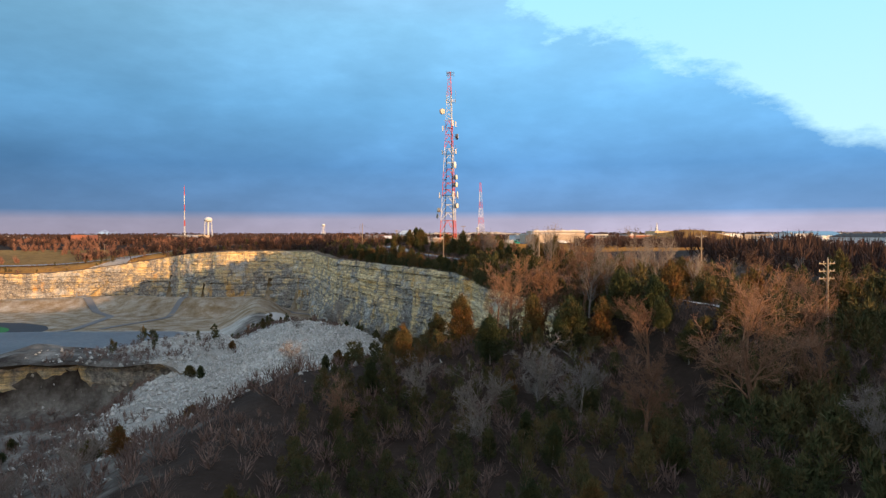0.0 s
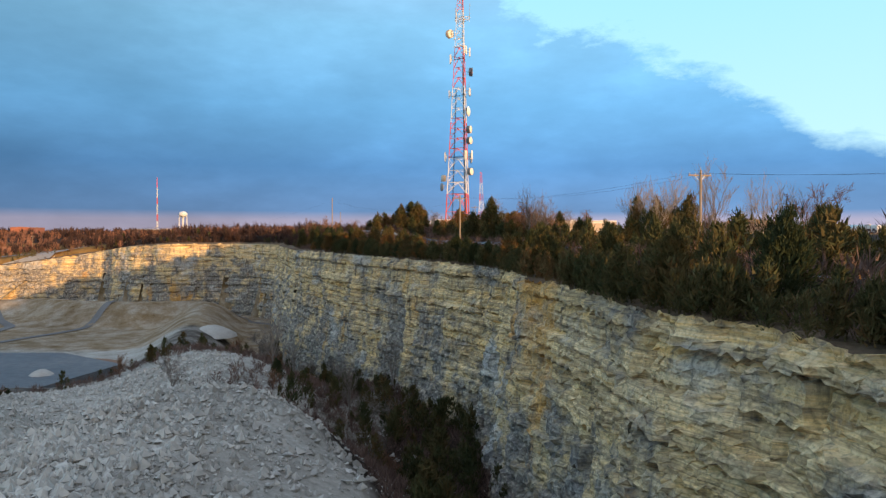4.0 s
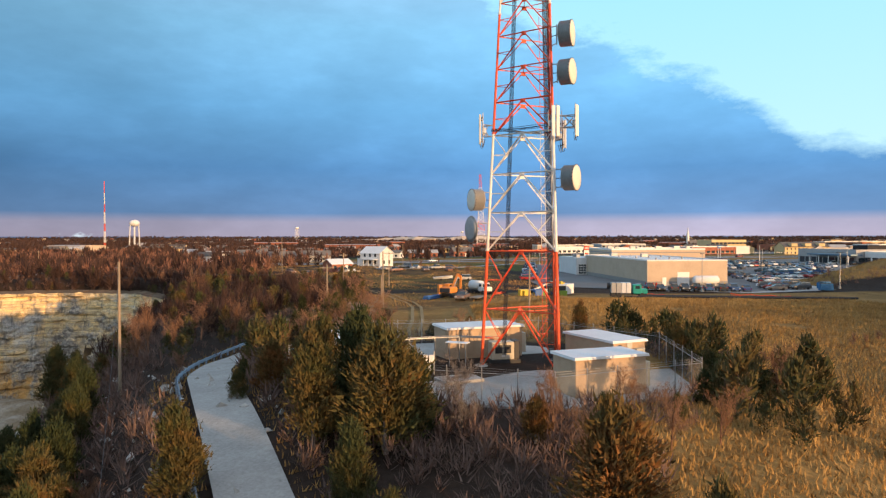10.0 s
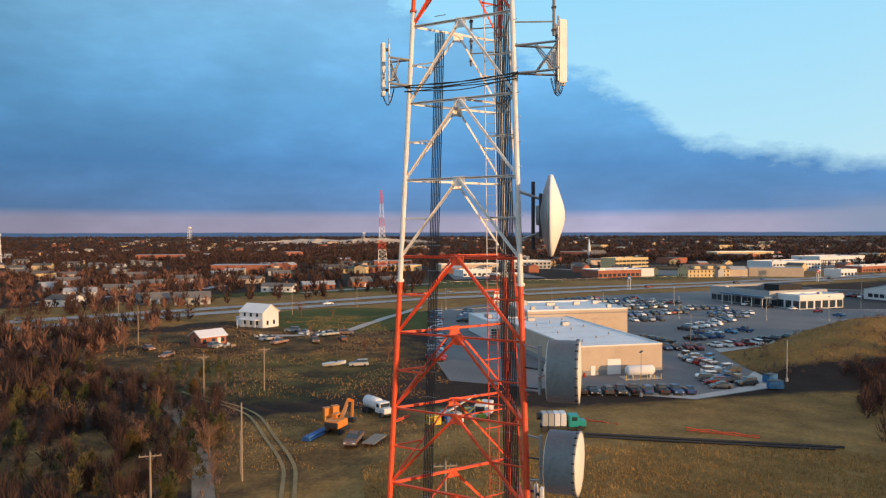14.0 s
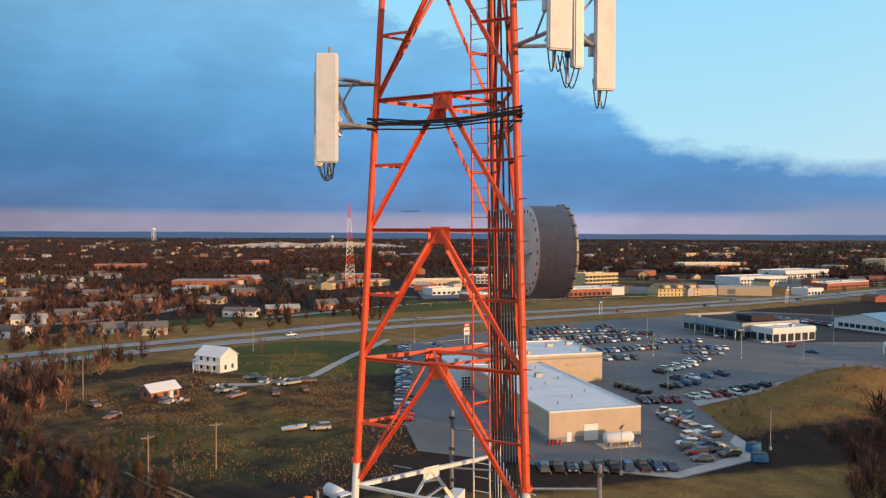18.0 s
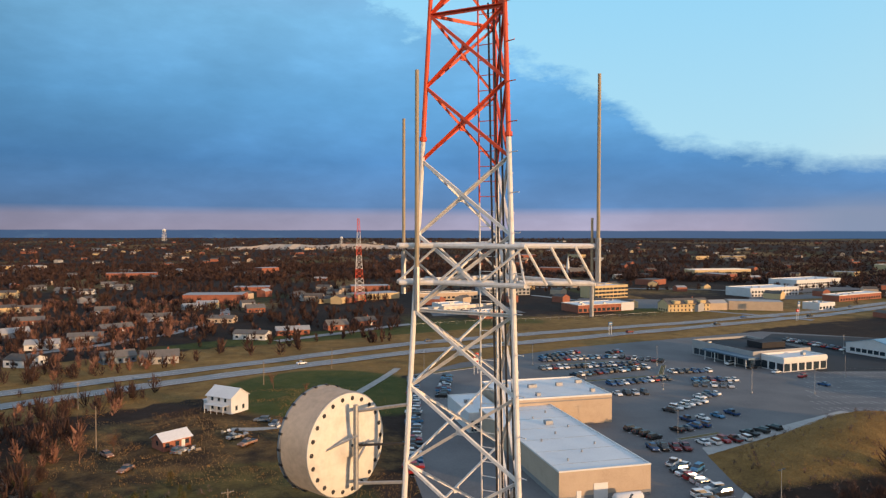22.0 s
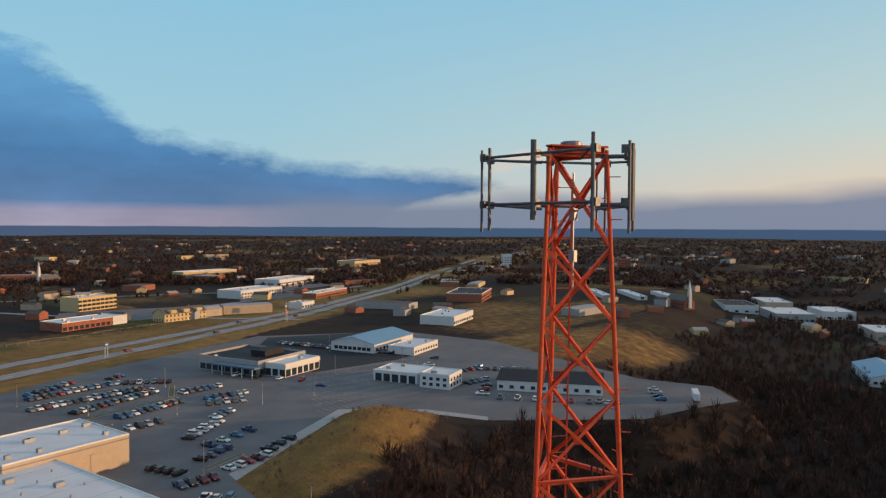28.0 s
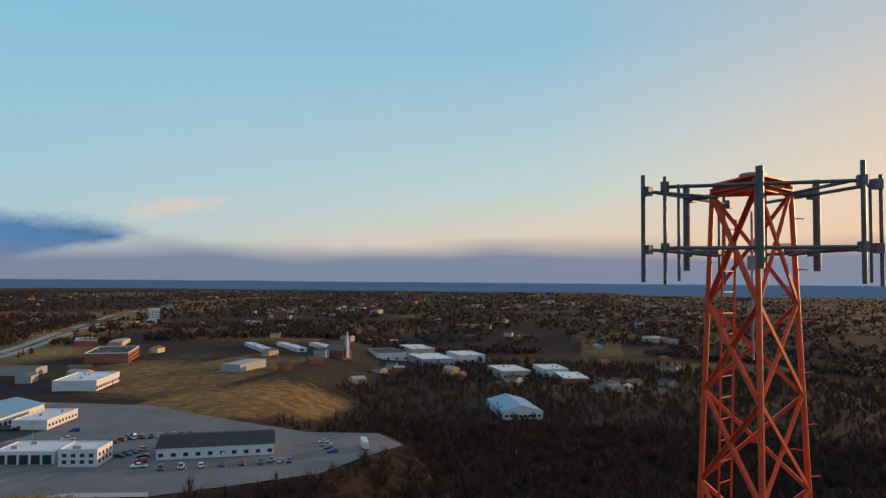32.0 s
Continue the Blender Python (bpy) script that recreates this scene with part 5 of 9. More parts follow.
def free(x, y, gap=2.4):
    if on_shelf(x, y):
        return False
    return bool(open_ground(np.array([x]), np.array([y]), gap)[0])


def strip(line, n, lo, hi, seed, y0=-1e9, y1=1e9, gap=2.4):
    """Points along a line, lo..hi metres to its right."""
    r = np.random.default_rng(seed)
    c = resample(line, 1.0)
    t = np.gradient(c, axis=0)
    t /= np.linalg.norm(t, axis=1)[:, None]
    m = (c[:, 1] > y0) & (c[:, 1] < y1)
    i = r.choice(np.flatnonzero(m), n)
    o = r.uniform(lo, hi, n)
    X, Y = c[i, 0] + t[i, 1] * o, c[i, 1] - t[i, 0] * o
    m = open_ground(X, Y, gap)
    return X[m], Y[m]


def along(line, n, lo, hi, kinds, smin, smax, seed=5, tilt=3.0, y0=-1e9, y1=1e9):
    r = np.random.default_rng(seed + 900)
    for x, y in zip(*strip(line, n, lo, hi, seed, y0, y1)):
        put(kinds[r.integers(len(kinds))], float(x), float(y), r.uniform(smin, smax), -0.1, tilt)


def scatter(n, x0, x1, y0, y1, kinds, smin, smax, seed, cond=None, tilt=3.0, gap=3.0):
    r = np.random.default_rng(seed)
    for _ in range(n):
        x, y = r.uniform(x0, x1), r.uniform(y0, y1)
        if not free(x, y, gap) or (cond and not cond(x, y)):
            continue
        put(kinds[r.integers(len(kinds))], x, y, r.uniform(smin, smax), -0.1, tilt)


NEAR_RIM = [p for p in RIM[:11]]
C, B, H = CEDARS, BARE, SHRUBS
# the hedge of cedars on the lip of the wall
along(NEAR_RIM, 70, -1.6, 2.0, [C[3], C[4], C[3], C[1]], 0.8, 1.15, seed=41, y0=-185, y1=-22)
along(NEAR_RIM, 14, -1.6, 0.2, [C[3], C[4]], 0.6, 0.9, seed=43, y0=-180, y1=10)
along(NEAR_RIM, 26, 1.5, 5.5, [H[0], H[1], H[2]], 0.4, 0.7, seed=42, y0=-100, y1=20)
for x, y, s, k in ((-22, -12, 1.0, C[1]), (-25, -7, 1.05, C[0]), (-20, -16, 0.9, C[1]), (-27, 0, 0.9, C[3]), (-16, -24, 1.1, C[1]), (-13, -30, 1.0, C[3]), (-11, -34, 1.1, C[1]), (-29, 5, 0.8, C[1]), (-18, -20, 1.0, C[0]), (-8, -40, 0.95, C[3]), (-4, -48, 1.0, C[1])):
    put(k, x, y, s)
# the belt of trees east of the lane
along(ROAD_C, 36, 4.5, 16.0, [C[0], C[1], C[2], C[1]], 0.7, 1.4, seed=45, y0=-190, y1=-20)
along(ROAD_C, 44, 5.0, 22.0, [B[0], B[1], B[1], B[2], B[3]], 0.6, 1.0, seed=46, y0=-180, y1=-30)
along(ROAD_C, 24, 3.2, 8.0, [H[0], H[1], H[2]], 0.4, 0.8, seed=47, y0=-150, y1=-5)
for x, y, s, k in ((30, -88, 1.0, B[1]), (27, -70, 0.8, B[0]), (36, -84, 1.1, B[1]), (24, -55, 0.75, B[3]), (33, -100, 1.0, C[2]), (29, -92, 1.05, C[2]), (25, -74, 0.95, C[0]), (32, -110, 1.1, B[1]), (38, -118, 1.1, B[0]), (34, -128, 1.0, C[2])):
    put(k, x, y, s)
for x, y, s, k in ((18.3, -63.5, 0.95, B[1]), (16.8, -55, 0.8, B[0]), (18.5, -99, 0.62, B[2]), (22.9, -36, 0.8, B[0]), (20.5, -66, 0.85, B[1]), (23, -58, 0.75, B[0]), (29.5, -94, 1.0, C[2]), (28.5, -101, 1.05, C[2]), (33, -98, 1.1, C[0])):
    put(k, x, y, s)
# round the compound and by the bend of the lane
for x, y, s, k in ((-5, -9, 1.30, C[0]), (-3, -13, 1.45, C[1]), (-8, -4, 1.2, C[1]), (-1.5, -11, 0.9, C[0]), (-7, -12, 1.05, C[2]), (5, -12, 0.75, C[4]), (-4, -19, 0.85, C[0]), (-2, -24, 0.8, C[1]),
                  (17, -4, 0.65, C[4]), (20, 0, 0.75, C[4]), (21, 5, 0.7, C[3]), (18.5, -5, 0.6, C[3]), (14, -8, 0.5, C[4])):
    put(k, x, y, s)
for x, y, s, k in ((9.5, -8, 0.5, C[4]), (20, 10, 0.9, C[4]), (22, 13, 0.8, C[3]), (-1, 26, 0.65, C[3]), (3, 28, 0.7, C[4]), (14, 22, 0.65, C[2]), (17, 19, 0.6, C[3]), (21, 20, 0.55, C[4]), (-10, 25, 0.8, C[1]), (-13, 30, 0.8, C[0]), (-15, 3, 0.55, C[4]), (-14, -2, 0.6, C[4]),
                  (-10, 0, 0.8, C[1]), (2, -30, 0.8, C[0]), (7, -33, 0.8, C[1]), (9, -11, 0.45, C[3])):
    put(k, x, y, s)
for x, y, s, k in ((1, -11, 0.75, B[3]), (6, -12, 0.55, B[0]), (10, -11, 0.5, B[0]), (12, -13, 0.55, B[2]), (-15, 17, 0.5, B[2]), (-12, 22, 0.55, B[0]), (-14, 12, 0.45, B[2]), (7, -15, 0.5, B[2]), (15, -12, 0.45, B[0]), (-6, 27, 0.6, B[0]), (-9, 34, 0.6, B[2]), (2, 30, 0.5, B[2])):
    put(k, x, y, s)
scatter(26, -14, 22, -32, 0, [C[0], C[1], C[3], C[4], C[1]], 0.6, 0.95, 60, lambda x, y: not inside(PIT, np.array([x]), np.array([y]))[0] and (x < -2 or y < -26))
scatter(22, -14, 26, -34, -2, [B[0], B[2], B[3]], 0.45, 0.75, 62, lambda x, y: not inside(PIT, np.array([x]), np.array([y]))[0] and (x < -2 or y < -24))
scatter(16, 18, 27, -8, 22, [C[4], C[3], B[2]], 0.5, 0.75, 63)
along(NEAR_RIM, 20, -0.5, 4.0, [C[0], C[1], C[3]], 0.8, 1.1, seed=64, y0=-45, y1=20)
scatter(30, -19, -3, 8, 52, [C[0], C[1], C[4], C[1]], 0.6, 1.0, 65, lambda x, y: x < -5 - 0.1 * (y - 20))
scatter(26, -19, 0, 8, 60, [B[0], B[2], B[0], B[3]], 0.5, 0.8, 66, lambda x, y: x < -4 - 0.1 * (y - 20))
scatter(36, -32, -6, 14, 100, [C[0], C[4], C[1], H[0], H[2], B[2], B[0]], 0.5, 0.85, 49, lambda x, y: x < -8 - 0.1 * (y - 20))
scatter(40, -75, -22, 20, 150, [H[0], H[2], B[0], C[1], C[4], B[4]], 0.55, 0.9, 50, lambda x, y: not inside(PIT, np.array([x]), np.array([y]))[0])
along(RIM[10:], 40, 1.5, 14.0, [H[0], C[4], C[3], H[2], B[2]], 0.5, 0.9, seed=51)
# the pit floor under the near wall
in_pit = lambda x, y: inside(PIT, np.array([x]), np.array([y]))[0] and dist(RIM, np.array([x]), np.array([y]), False)[0] > 6
off_heap = lambda x, y: in_pit(x, y) and math.hypot(x + 44, (y + 92) * 0.7) > 20
scatter(70, -60, 4, -125, 60, [H[0], H[1], H[2], H[1]], 0.8, 1.5, 52, off_heap)
scatter(34, -55, 4, -120, 50, [C[3], C[4], C[1], C[0]], 0.55, 0.9, 53, off_heap)
scatter(14, -30, 4, -100, -20, [B[3], B[1], B[3]], 0.7, 0.95, 54, in_pit)
scatter(20, -170, -50, -112, -60, [C[4], C[3], H[0]], 0.4, 0.75, 55, in_pit)
# the wooded slope where the flight begins
scatter(70, -24, 50, -258, -175, [C[0], C[1], C[2], C[4], C[0]], 0.42, 0.72, 57, lambda x, y: x > 2 - 0.06 * (y + 272))
scatter(30, -75, 5, -268, -165, [H[0], H[1], B[3], C[4], H[1], C[3]], 0.5, 0.85, 58)
scatter(34, 10, 85, -240, -150, [B[0], B[2], B[3], B[1]], 0.6, 1.0, 59, lambda x, y: x > 42)
def grow(src, x, y, h):
    """A tree of the given height."""
    z = float(on_top([x], [y])[0]) - 0.1
    k = h / TALL[src.name]
    copy_thing(src, pose(x, y, z, 0, 0, RNG.uniform(0, 360)) @ Matrix.Diagonal((k * 1.12, k * 1.12, k, 1)))


for x, y, h, k in ((36, -213, 14.5, B[2]), (26, -217, 8.2, B[2]), (13.5, -217, 7.2, B[3]), (19, -208, 7.5, B[3]), (18.3, -182, 12.0, B[0]), (21.5, -183, 12.2, B[0]), (38, -178, 10.5, B[1]), (30, -183, 9.5, B[1]),
                   (27.5, -185, 8.5, B[1]), (34, -181, 8.5, B[1]), (16, -190, 7.5, B[0]), (22, -212, 6.5, B[3]), (8, -205, 5.5, B[3]), (45, -206, 9.5, B[0]), (49, -196, 9.0, B[2]), (31, -199, 8.0, B[0]),
                   (24, -180, 9.0, B[0]), (27, -184, 10.0, B[2]), (14, -160, 7.0, B[3]), (9, -140, 6.5, B[3]), (11, -150, 6.0, B[3]), (41, -222, 7.0, B[3]), (55, -212, 8.5, B[2]), (-14, -224, 5.5, B[3]), (-24, -216, 4.5, B[3]), (2, -214, 4.8, B[2]), (-6, -196, 4.2, B[3]), (47, -228, 6.0, B[0])):
    grow(k, x, y, h)
for x, y, h, k in ((4, -187, 4.6, C[1]), (-3, -180, 3.8, C[1]), (9, -184, 6.0, C[0]), (12, -190, 6.5, C[0]), (-12, -190, 3.4, C[1]), (-17, -196, 2.6, C[3]), (6, -197, 5.0, C[2]), (15, -198, 5.6, C[0]), (-26, -200, 2.6, C[3]),
                   (-34, -153, 2.4, C[3]), (-31, -156, 2.6, C[4]), (44, -192, 6.5, C[1]), (40, -199, 6.0, C[1]), (52, -188, 6.5, C[2]), (62, -176, 9.5, C[2]), (-20, -206, 3.2, C[1]), (25, -188, 6.5, C[1]), (28, -191, 6.0, C[0]), (31, -187, 6.2, C[1]), (24, -194, 5.5, C[4]), (33, -194, 6.0, C[0]), (10, -173, 4.5, C[1]), (13, -172, 5.0, C[4]), (16, -175, 5.0, C[1]), (8, -176, 3.6, C[4]), (18, -170, 5.5, C[0]), (29, -181, 5.0, C[1]), (20, -192, 5.8, C[0]), (36, -189, 5.5, C[4])):
    grow(k, x, y, h)
# farther single trees
for x, y, s, k in ((-14, 262, 0.8, B[0]), (-2, 250, 0.5, B[0]), (-8, 205, 0.5, B[2]), (8, 175, 0.55, B[2]), (14, 168, 0.6, B[2]), (3, 185, 0.4, H[0]), (-50, 190, 0.8, B[2]), (-56, 182, 0.9, B[0]), (60, 40, 0.6, H[2]),
                  (95, 85, 1.0, B[1]), (100, 92, 1.0, B[1]), (48, 30, 0.5, H[0]), (50, 31, 0.55, H[0]), (46, 29, 0.5, H[2]), (51, 28, 0.5, H[0])):
    put(k, x, y, s)
for o in CEDARS + BARE + SHRUBS:
    for q in (*o.children_recursive, o):
        bpy.data.objects.remove(q)


def thicket(name, X, Y, Hh, label, seed, n=330, leaf=0.42):
    """Many cedars that close the gaps between the single ones."""
    r = np.random.default_rng(seed)
    base = [cedar_tris(seed + k, n, 4.5, 1.5, leaf, 30) / 4.5 for k in range(4)]
    out = []
    Z = on_top(X, Y) - 0.1
    for x, y, z, h in zip(X, Y, Z, Hh):
        a = r.uniform(0, 6.283)
        c, s = math.cos(a), math.sin(a)
        k = base[r.integers(4)] * h
        f = r.uniform(0.85, 1.25)
        out.append(np.stack([(k[..., 0] * c - k[..., 1] * s) * f + x, (k[..., 0] * s + k[..., 1] * c) * f + y, k[..., 2] + z], -1))
    tagged(new(name, tris_mesh(name, np.concatenate(out), THICK)), label, "thicket", kind="stuff")


THICK = material("thicket_foliage", [(0.024, 0.034, 0.013), (0.046, 0.054, 0.019), (0.090, 0.070, 0.026), (0.16, 0.080, 0.032)], 0.10, 0.9, fine=6, bump=0, spread=0.4, island=0.12)
BRUSH = material("winter_brush", [(0.075, 0.050, 0.044), (0.135, 0.088, 0.074), (0.22, 0.150, 0.122)], 0.12, 0.95, fine=9, bump=0, island=0.2)


def fill():
    r = np.random.default_rng(19)
    X, Y = r.uniform(-5, 75, 2100), r.uniform(-272, -160, 2100)
    m = open_ground(X, Y, 3.5) & (X > 3 - 0.06 * (Y + 272)) & ~(inside(PIT, X, Y) & (dist(RIM, X, Y, False) < 5)) & ((X - 10.5 + (Y + 271) * 0.03) ** 2 + (Y + 275) ** 2 > 90)
    xs, ys = [X[m]], [Y[m]]
    for line, n, lo, hi, y0, y1 in ((ROAD_C, 300, 4.5, 26, -195, -30), (ROAD_C, 150, 4.0, 20, -78, -30), (NEAR_RIM, 130, -15, -4.5, -172, -60), (NEAR_RIM, 260, -1.7, 2.4, -195, -16), (NEAR_RIM, 150, -1.7, 1.0, -190, -80), (NEAR_RIM, 80, -2.4, -1.3, -190, -40), (NEAR_RIM, 60, 2, 7, -190, -90), (RIM[10:], 60, 1, 9, -1e9, 1e9)):
        x, y = strip(line, n, lo, hi, int(n + lo * 7), y0, y1, 3.0)
        xs.append(x)
        ys.append(y)
    x, y = r.uniform(-62, 8, 260), r.uniform(-128, 50, 260)
    m = inside(PIT, x, y) & (dist(RIM, x, y, False) > 5) & (np.hypot(x + 38, (y + 85) * 0.7) > 25)
    xs.append(x[m])
    ys.append(y[m])
    x, y = r.uniform(-85, -10, 420), r.uniform(24, 165, 420)
    m = ~inside(PIT, x, y) & open_ground(x, y, 3.0) & (x < -7 - 0.12 * (y - 20)) & (waves(x, y, 20, 48) > -0.1)
    xs.append(x[m])
    ys.append(y[m])
    x, y = r.uniform(17, 28, 60), r.uniform(-12, 24, 60)
    m = ~inside(COMPOUND, x, y)
    xs.append(x[m])
    ys.append(y[m])
    x, y = r.uniform(-18, 0, 90), r.uniform(6, 50, 90)
    m = open_ground(x, y, 3.0) & (x < -5 - 0.1 * (y - 20))
    xs.append(x[m])
    ys.append(y[m])
    X, Y = np.concatenate(xs), np.concatenate(ys)
    m = ~on_shelf(X, Y)
    X, Y = X[m], Y[m]
    near_lip = dist(RIM, X, Y, False) < 4
    hs = np.where(near_lip, r.uniform(1.5, 3.0, len(X)), np.where(Y < -175, r.uniform(1.2, 3.1, len(X)), r.uniform(1.8, 4.6, len(X))))
    m = ((X > -12) & (X < 34) & (Y < -178)) | ((np.hypot(X, Y + 60) < 42) & ~inside(PIT, X, Y))
    thicket("young_cedars", X[m], Y[m], hs[m], "dense young cedars with olive and rusty tips", 450, 900, 0.24)
    X, Y, near_lip = X[~m], Y[~m], near_lip[~m]
    thicket("cedar_thicket", X, Y, np.where(near_lip, r.uniform(1.5, 3.0, len(X)), r.uniform(1.8, 4.6, len(X))), "dense dark green cedar thicket", 400)
    # leafless undergrowth
    X, Y = r.uniform(-80, 90, 9000), r.uniform(-275, -150, 9000)
    m = open_ground(X, Y, 2.6) & ~(inside(PIT, X, Y) & (dist(RIM, X, Y, False) < 3))
    xs, ys = [X[m]], [Y[m]]
    for line, n, lo, hi, y0, y1 in ((ROAD_C, 3600, 2.6, 24, -195, 20), (NEAR_RIM, 2200, -0.8, 8, -190, 40), (RIM[10:], 700, 0.5, 14, -1e9, 1e9)):
        x, y = strip(line, n, lo, hi, int(n + lo * 7), y0, y1, 2.3)
        xs.append(x)
        ys.append(y)
    x, y = r.uniform(-64, 12, 4200), r.uniform(-150, 60, 4200)
    m = inside(PIT, x, y) & (dist(RIM, x, y, False) > 3.5) & (np.hypot(x + 44, (y + 92) * 0.7) > 20)
    xs.append(x[m])
    ys.append(y[m])
    x, y = strip(NEAR_RIM, 2600, -24, -4.5, 71, -140, 20)
    xs.append(x)
    ys.append(y)
    x, y = r.uniform(-70, -8, 1500), r.uniform(10, 160, 1500)
    m = ~inside(PIT, x, y) & open_ground(x, y, 2.4) & (x < -7 - 0.1 * (y - 20))
    xs.append(x[m])
    ys.append(y[m])
    x, y = r.uniform(95, 210, 1500), r.uniform(125, 210, 1500)
    m = (blob(x, y, 150, 172, 66, 30, 25) > 0.2) & ~inside(LOT, x, y) & ((waves(x, y, 16, 49) > 0.15) | (y < 152 + 0.3 * (x - 150)))
    xs.append(x[m])
    ys.append(y[m])
    a, d = r.uniform(0, 6.283, 700), r.uniform(12, 22, 700)
    x, y = 3 + d * np.cos(a) * 1.15, 6 + d * np.sin(a)
    m = open_ground(x, y, 2.4) & ~inside(PIT, x, y)
    xs.append(x[m])
    ys.append(y[m])
    X, Y = np.concatenate(xs), np.concatenate(ys)
    m = ~on_shelf(X, Y)
    X, Y = X[m], Y[m]
    tagged(new("undergrowth", brush_mesh("undergrowth", X, Y, r.uniform(0.6, 2.1, len(X)), 26, 3, BRUSH, 0.030, 0.7)), "tangled leafless brown undergrowth", "undergrowth", kind="stuff")


# ---- woods in the distance ----
def brush_mesh(name, X, Y, Hh, K, seed, mat, wide=0.03, vase=0.42):
    """Leafless crowns: slivers that rise and spread from each stem."""
    r = np.random.default_rng(seed)
    n = len(X)
    Z = on_top(X, Y) - 0.1
    k = n * K
    i = np.repeat(np.arange(n), K)
    h = Hh[i]
    ang = r.uniform(0, 6.283, k)
    t0 = r.uniform(0.0, 0.62, k)
    t1 = np.minimum(1.0, t0 + r.uniform(0.22, 0.5, k))
    ra = h * vase * r.uniform(0.15, 1.0, k) * np.sqrt(np.clip(1.15 - t1 ** 3, 0.1, 1))
    a = np.stack([X[i] + (0.2 + 0.5 * t0) * ra * np.cos(ang), Y[i] + (0.2 + 0.5 * t0) * ra * np.sin(ang), Z[i] + h * t0], -1)
    ang2 = ang + r.normal(0, 0.5, k)
    b = np.stack([X[i] + ra * np.cos(ang2), Y[i] + ra * np.sin(ang2), Z[i] + h * t1], -1)
    w = (wide * h * r.uniform(0.5, 1.2, k))[:, None]
    sa = r.uniform(0, 6.283, k)
    sd = np.stack([np.cos(sa), np.sin(sa), r.normal(0, 0.3, k)], -1)
    return tris_mesh(name, np.stack([a - sd * w, a + sd * w, b], 1), mat)


fill()


def woods():
    r = np.random.default_rng(5)

    def ok(X, Y, extra=0.0):
        m = ~inside(PIT, X, Y) & ~inside(LOT, X, Y) & (dist(LOT, X, Y) > 4) & ~inside(COMPOUND, X, Y)
        for line in (HWY, HWY2):
            m &= dist(line, X, Y, False) > 11
        m &= dist(ROAD_C, X, Y, False) > 6
        m &= ~((blob(X, Y, 42, 48, 66, 36, -12) > 0.05) | (blob(X, Y, 150, 172, 50, 20, 25) > 0.3) | (blob(X, Y, 385, 215, 95, 48, -10) > 0.1))
        m &= ~inside(YARD, X, Y)
        return m
    # the wooded valley past the field, and thickets west and north of the tower
    X = np.concatenate([r.uniform(78, 420, 9500), r.uniform(-260, -55, 900), r.uniform(330, 800, 5200)])
    Y = np.concatenate([r.uniform(-230, 140, 9500), r.uniform(120, 300, 900), r.uniform(-350, 200, 5200)])
    m = ok(X, Y) & ~((Y > 20) & (X < 100) & (X > -10)) & ~((Y > 60) & (X > 90) & (X < 130)) & ~((X > 0) & (X < 120) & (Y > -60) & ~((X > 84) & (Y > 20) & (Y < 105)))
    X, Y = X[m], Y[m]
    tagged(new("valley_woods", brush_mesh("valley_woods", X, Y, r.uniform(3.5, 8.5, len(X)), 44, 6, SHADED_TWIG, 0.028, 0.55)), "dense leafless brown woodland in the valley", "woods", kind="stuff")
    X, Y = r.uniform(-150, -16, 1700), r.uniform(40, 175, 1700)
    m = ok(X, Y) & (X < -12 - 0.1 * (Y - 40)) & (waves(X, Y, 22, 47) > -0.35)
    X, Y = X[m], Y[m]
    tagged(new("cliff_top_brush", brush_mesh("cliff_top_brush", X, Y, r.uniform(2.2, 5.5, len(X)), 120, 16, SHADED_TWIG, 0.010, 0.5)), "leafless brown thicket on the cliff top", "woods", kind="stuff")
    X, Y = r.uniform(60, 140, 1500), r.uniform(20, 130, 1500)
    m = (X > 64 + 0.62 * (Y - 48)) & (dist(LOT, X, Y) > 4) & ~inside(LOT, X, Y) & (waves(X, Y, 18, 57) > -0.3)
    X, Y = X[m], Y[m]
    tagged(new("field_edge_brush", brush_mesh("field_edge_brush", X, Y, r.uniform(2.0, 5.5, len(X)), 80, 26, SHADED_TWIG, 0.014, 0.5)), "leafless brown thicket at the field edge", "woods", kind="stuff")
    # middle distance
    X, Y = r.uniform(-900, 1100, 13000), r.uniform(300, 1300, 13000)
    dens = waves(X, Y, 210, 40) + 0.35 * waves(X, Y, 70, 41) + np.where(X < 120, 0.35, -0.12) + np.where(X < -60, 0.15, 0)
    m = ok(X, Y) & (dens > 0.0) & (Y > 300 + 0.40 * np.maximum(X, -200)) & ~((X > 60) & (X < 420) & (Y < 680))
    X, Y = X[m], Y[m]
    tagged(new("town_woods", brush_mesh("town_woods", X, Y, r.uniform(5, 9, len(X)), 28, 7, SHADED_TWIG, 0.065, 0.55)), "leafless brown trees among the houses", "woods", kind="stuff")
    a = r.uniform(-1.0, 2.1, 26000)
    d = 900 + 3300 * r.random(26000) ** 1.5
    X, Y = d * np.sin(a), d * np.cos(a)
    dens = waves(X, Y, 380, 42) + 0.4 * waves(X, Y, 110, 43)
    m = ok(X, Y) & (dens > -0.30)
    X, Y, d = X[m], Y[m], d[m]
    tagged(new("distant_woods", brush_mesh("distant_woods", X, Y, r.uniform(6, 9, len(X)) * (1 + d / 9000), 13, 8, SHADED_TWIG, 0.16, 1.1)), "far brown woodland to the horizon", "woods", kind="stuff")
    X, Y = r.uniform(-420, -60, 2500), r.uniform(175, 620, 2500)
    m = ok(X, Y) & (waves(X, Y, 90, 44) > -0.25)
    X, Y = X[m], Y[m]
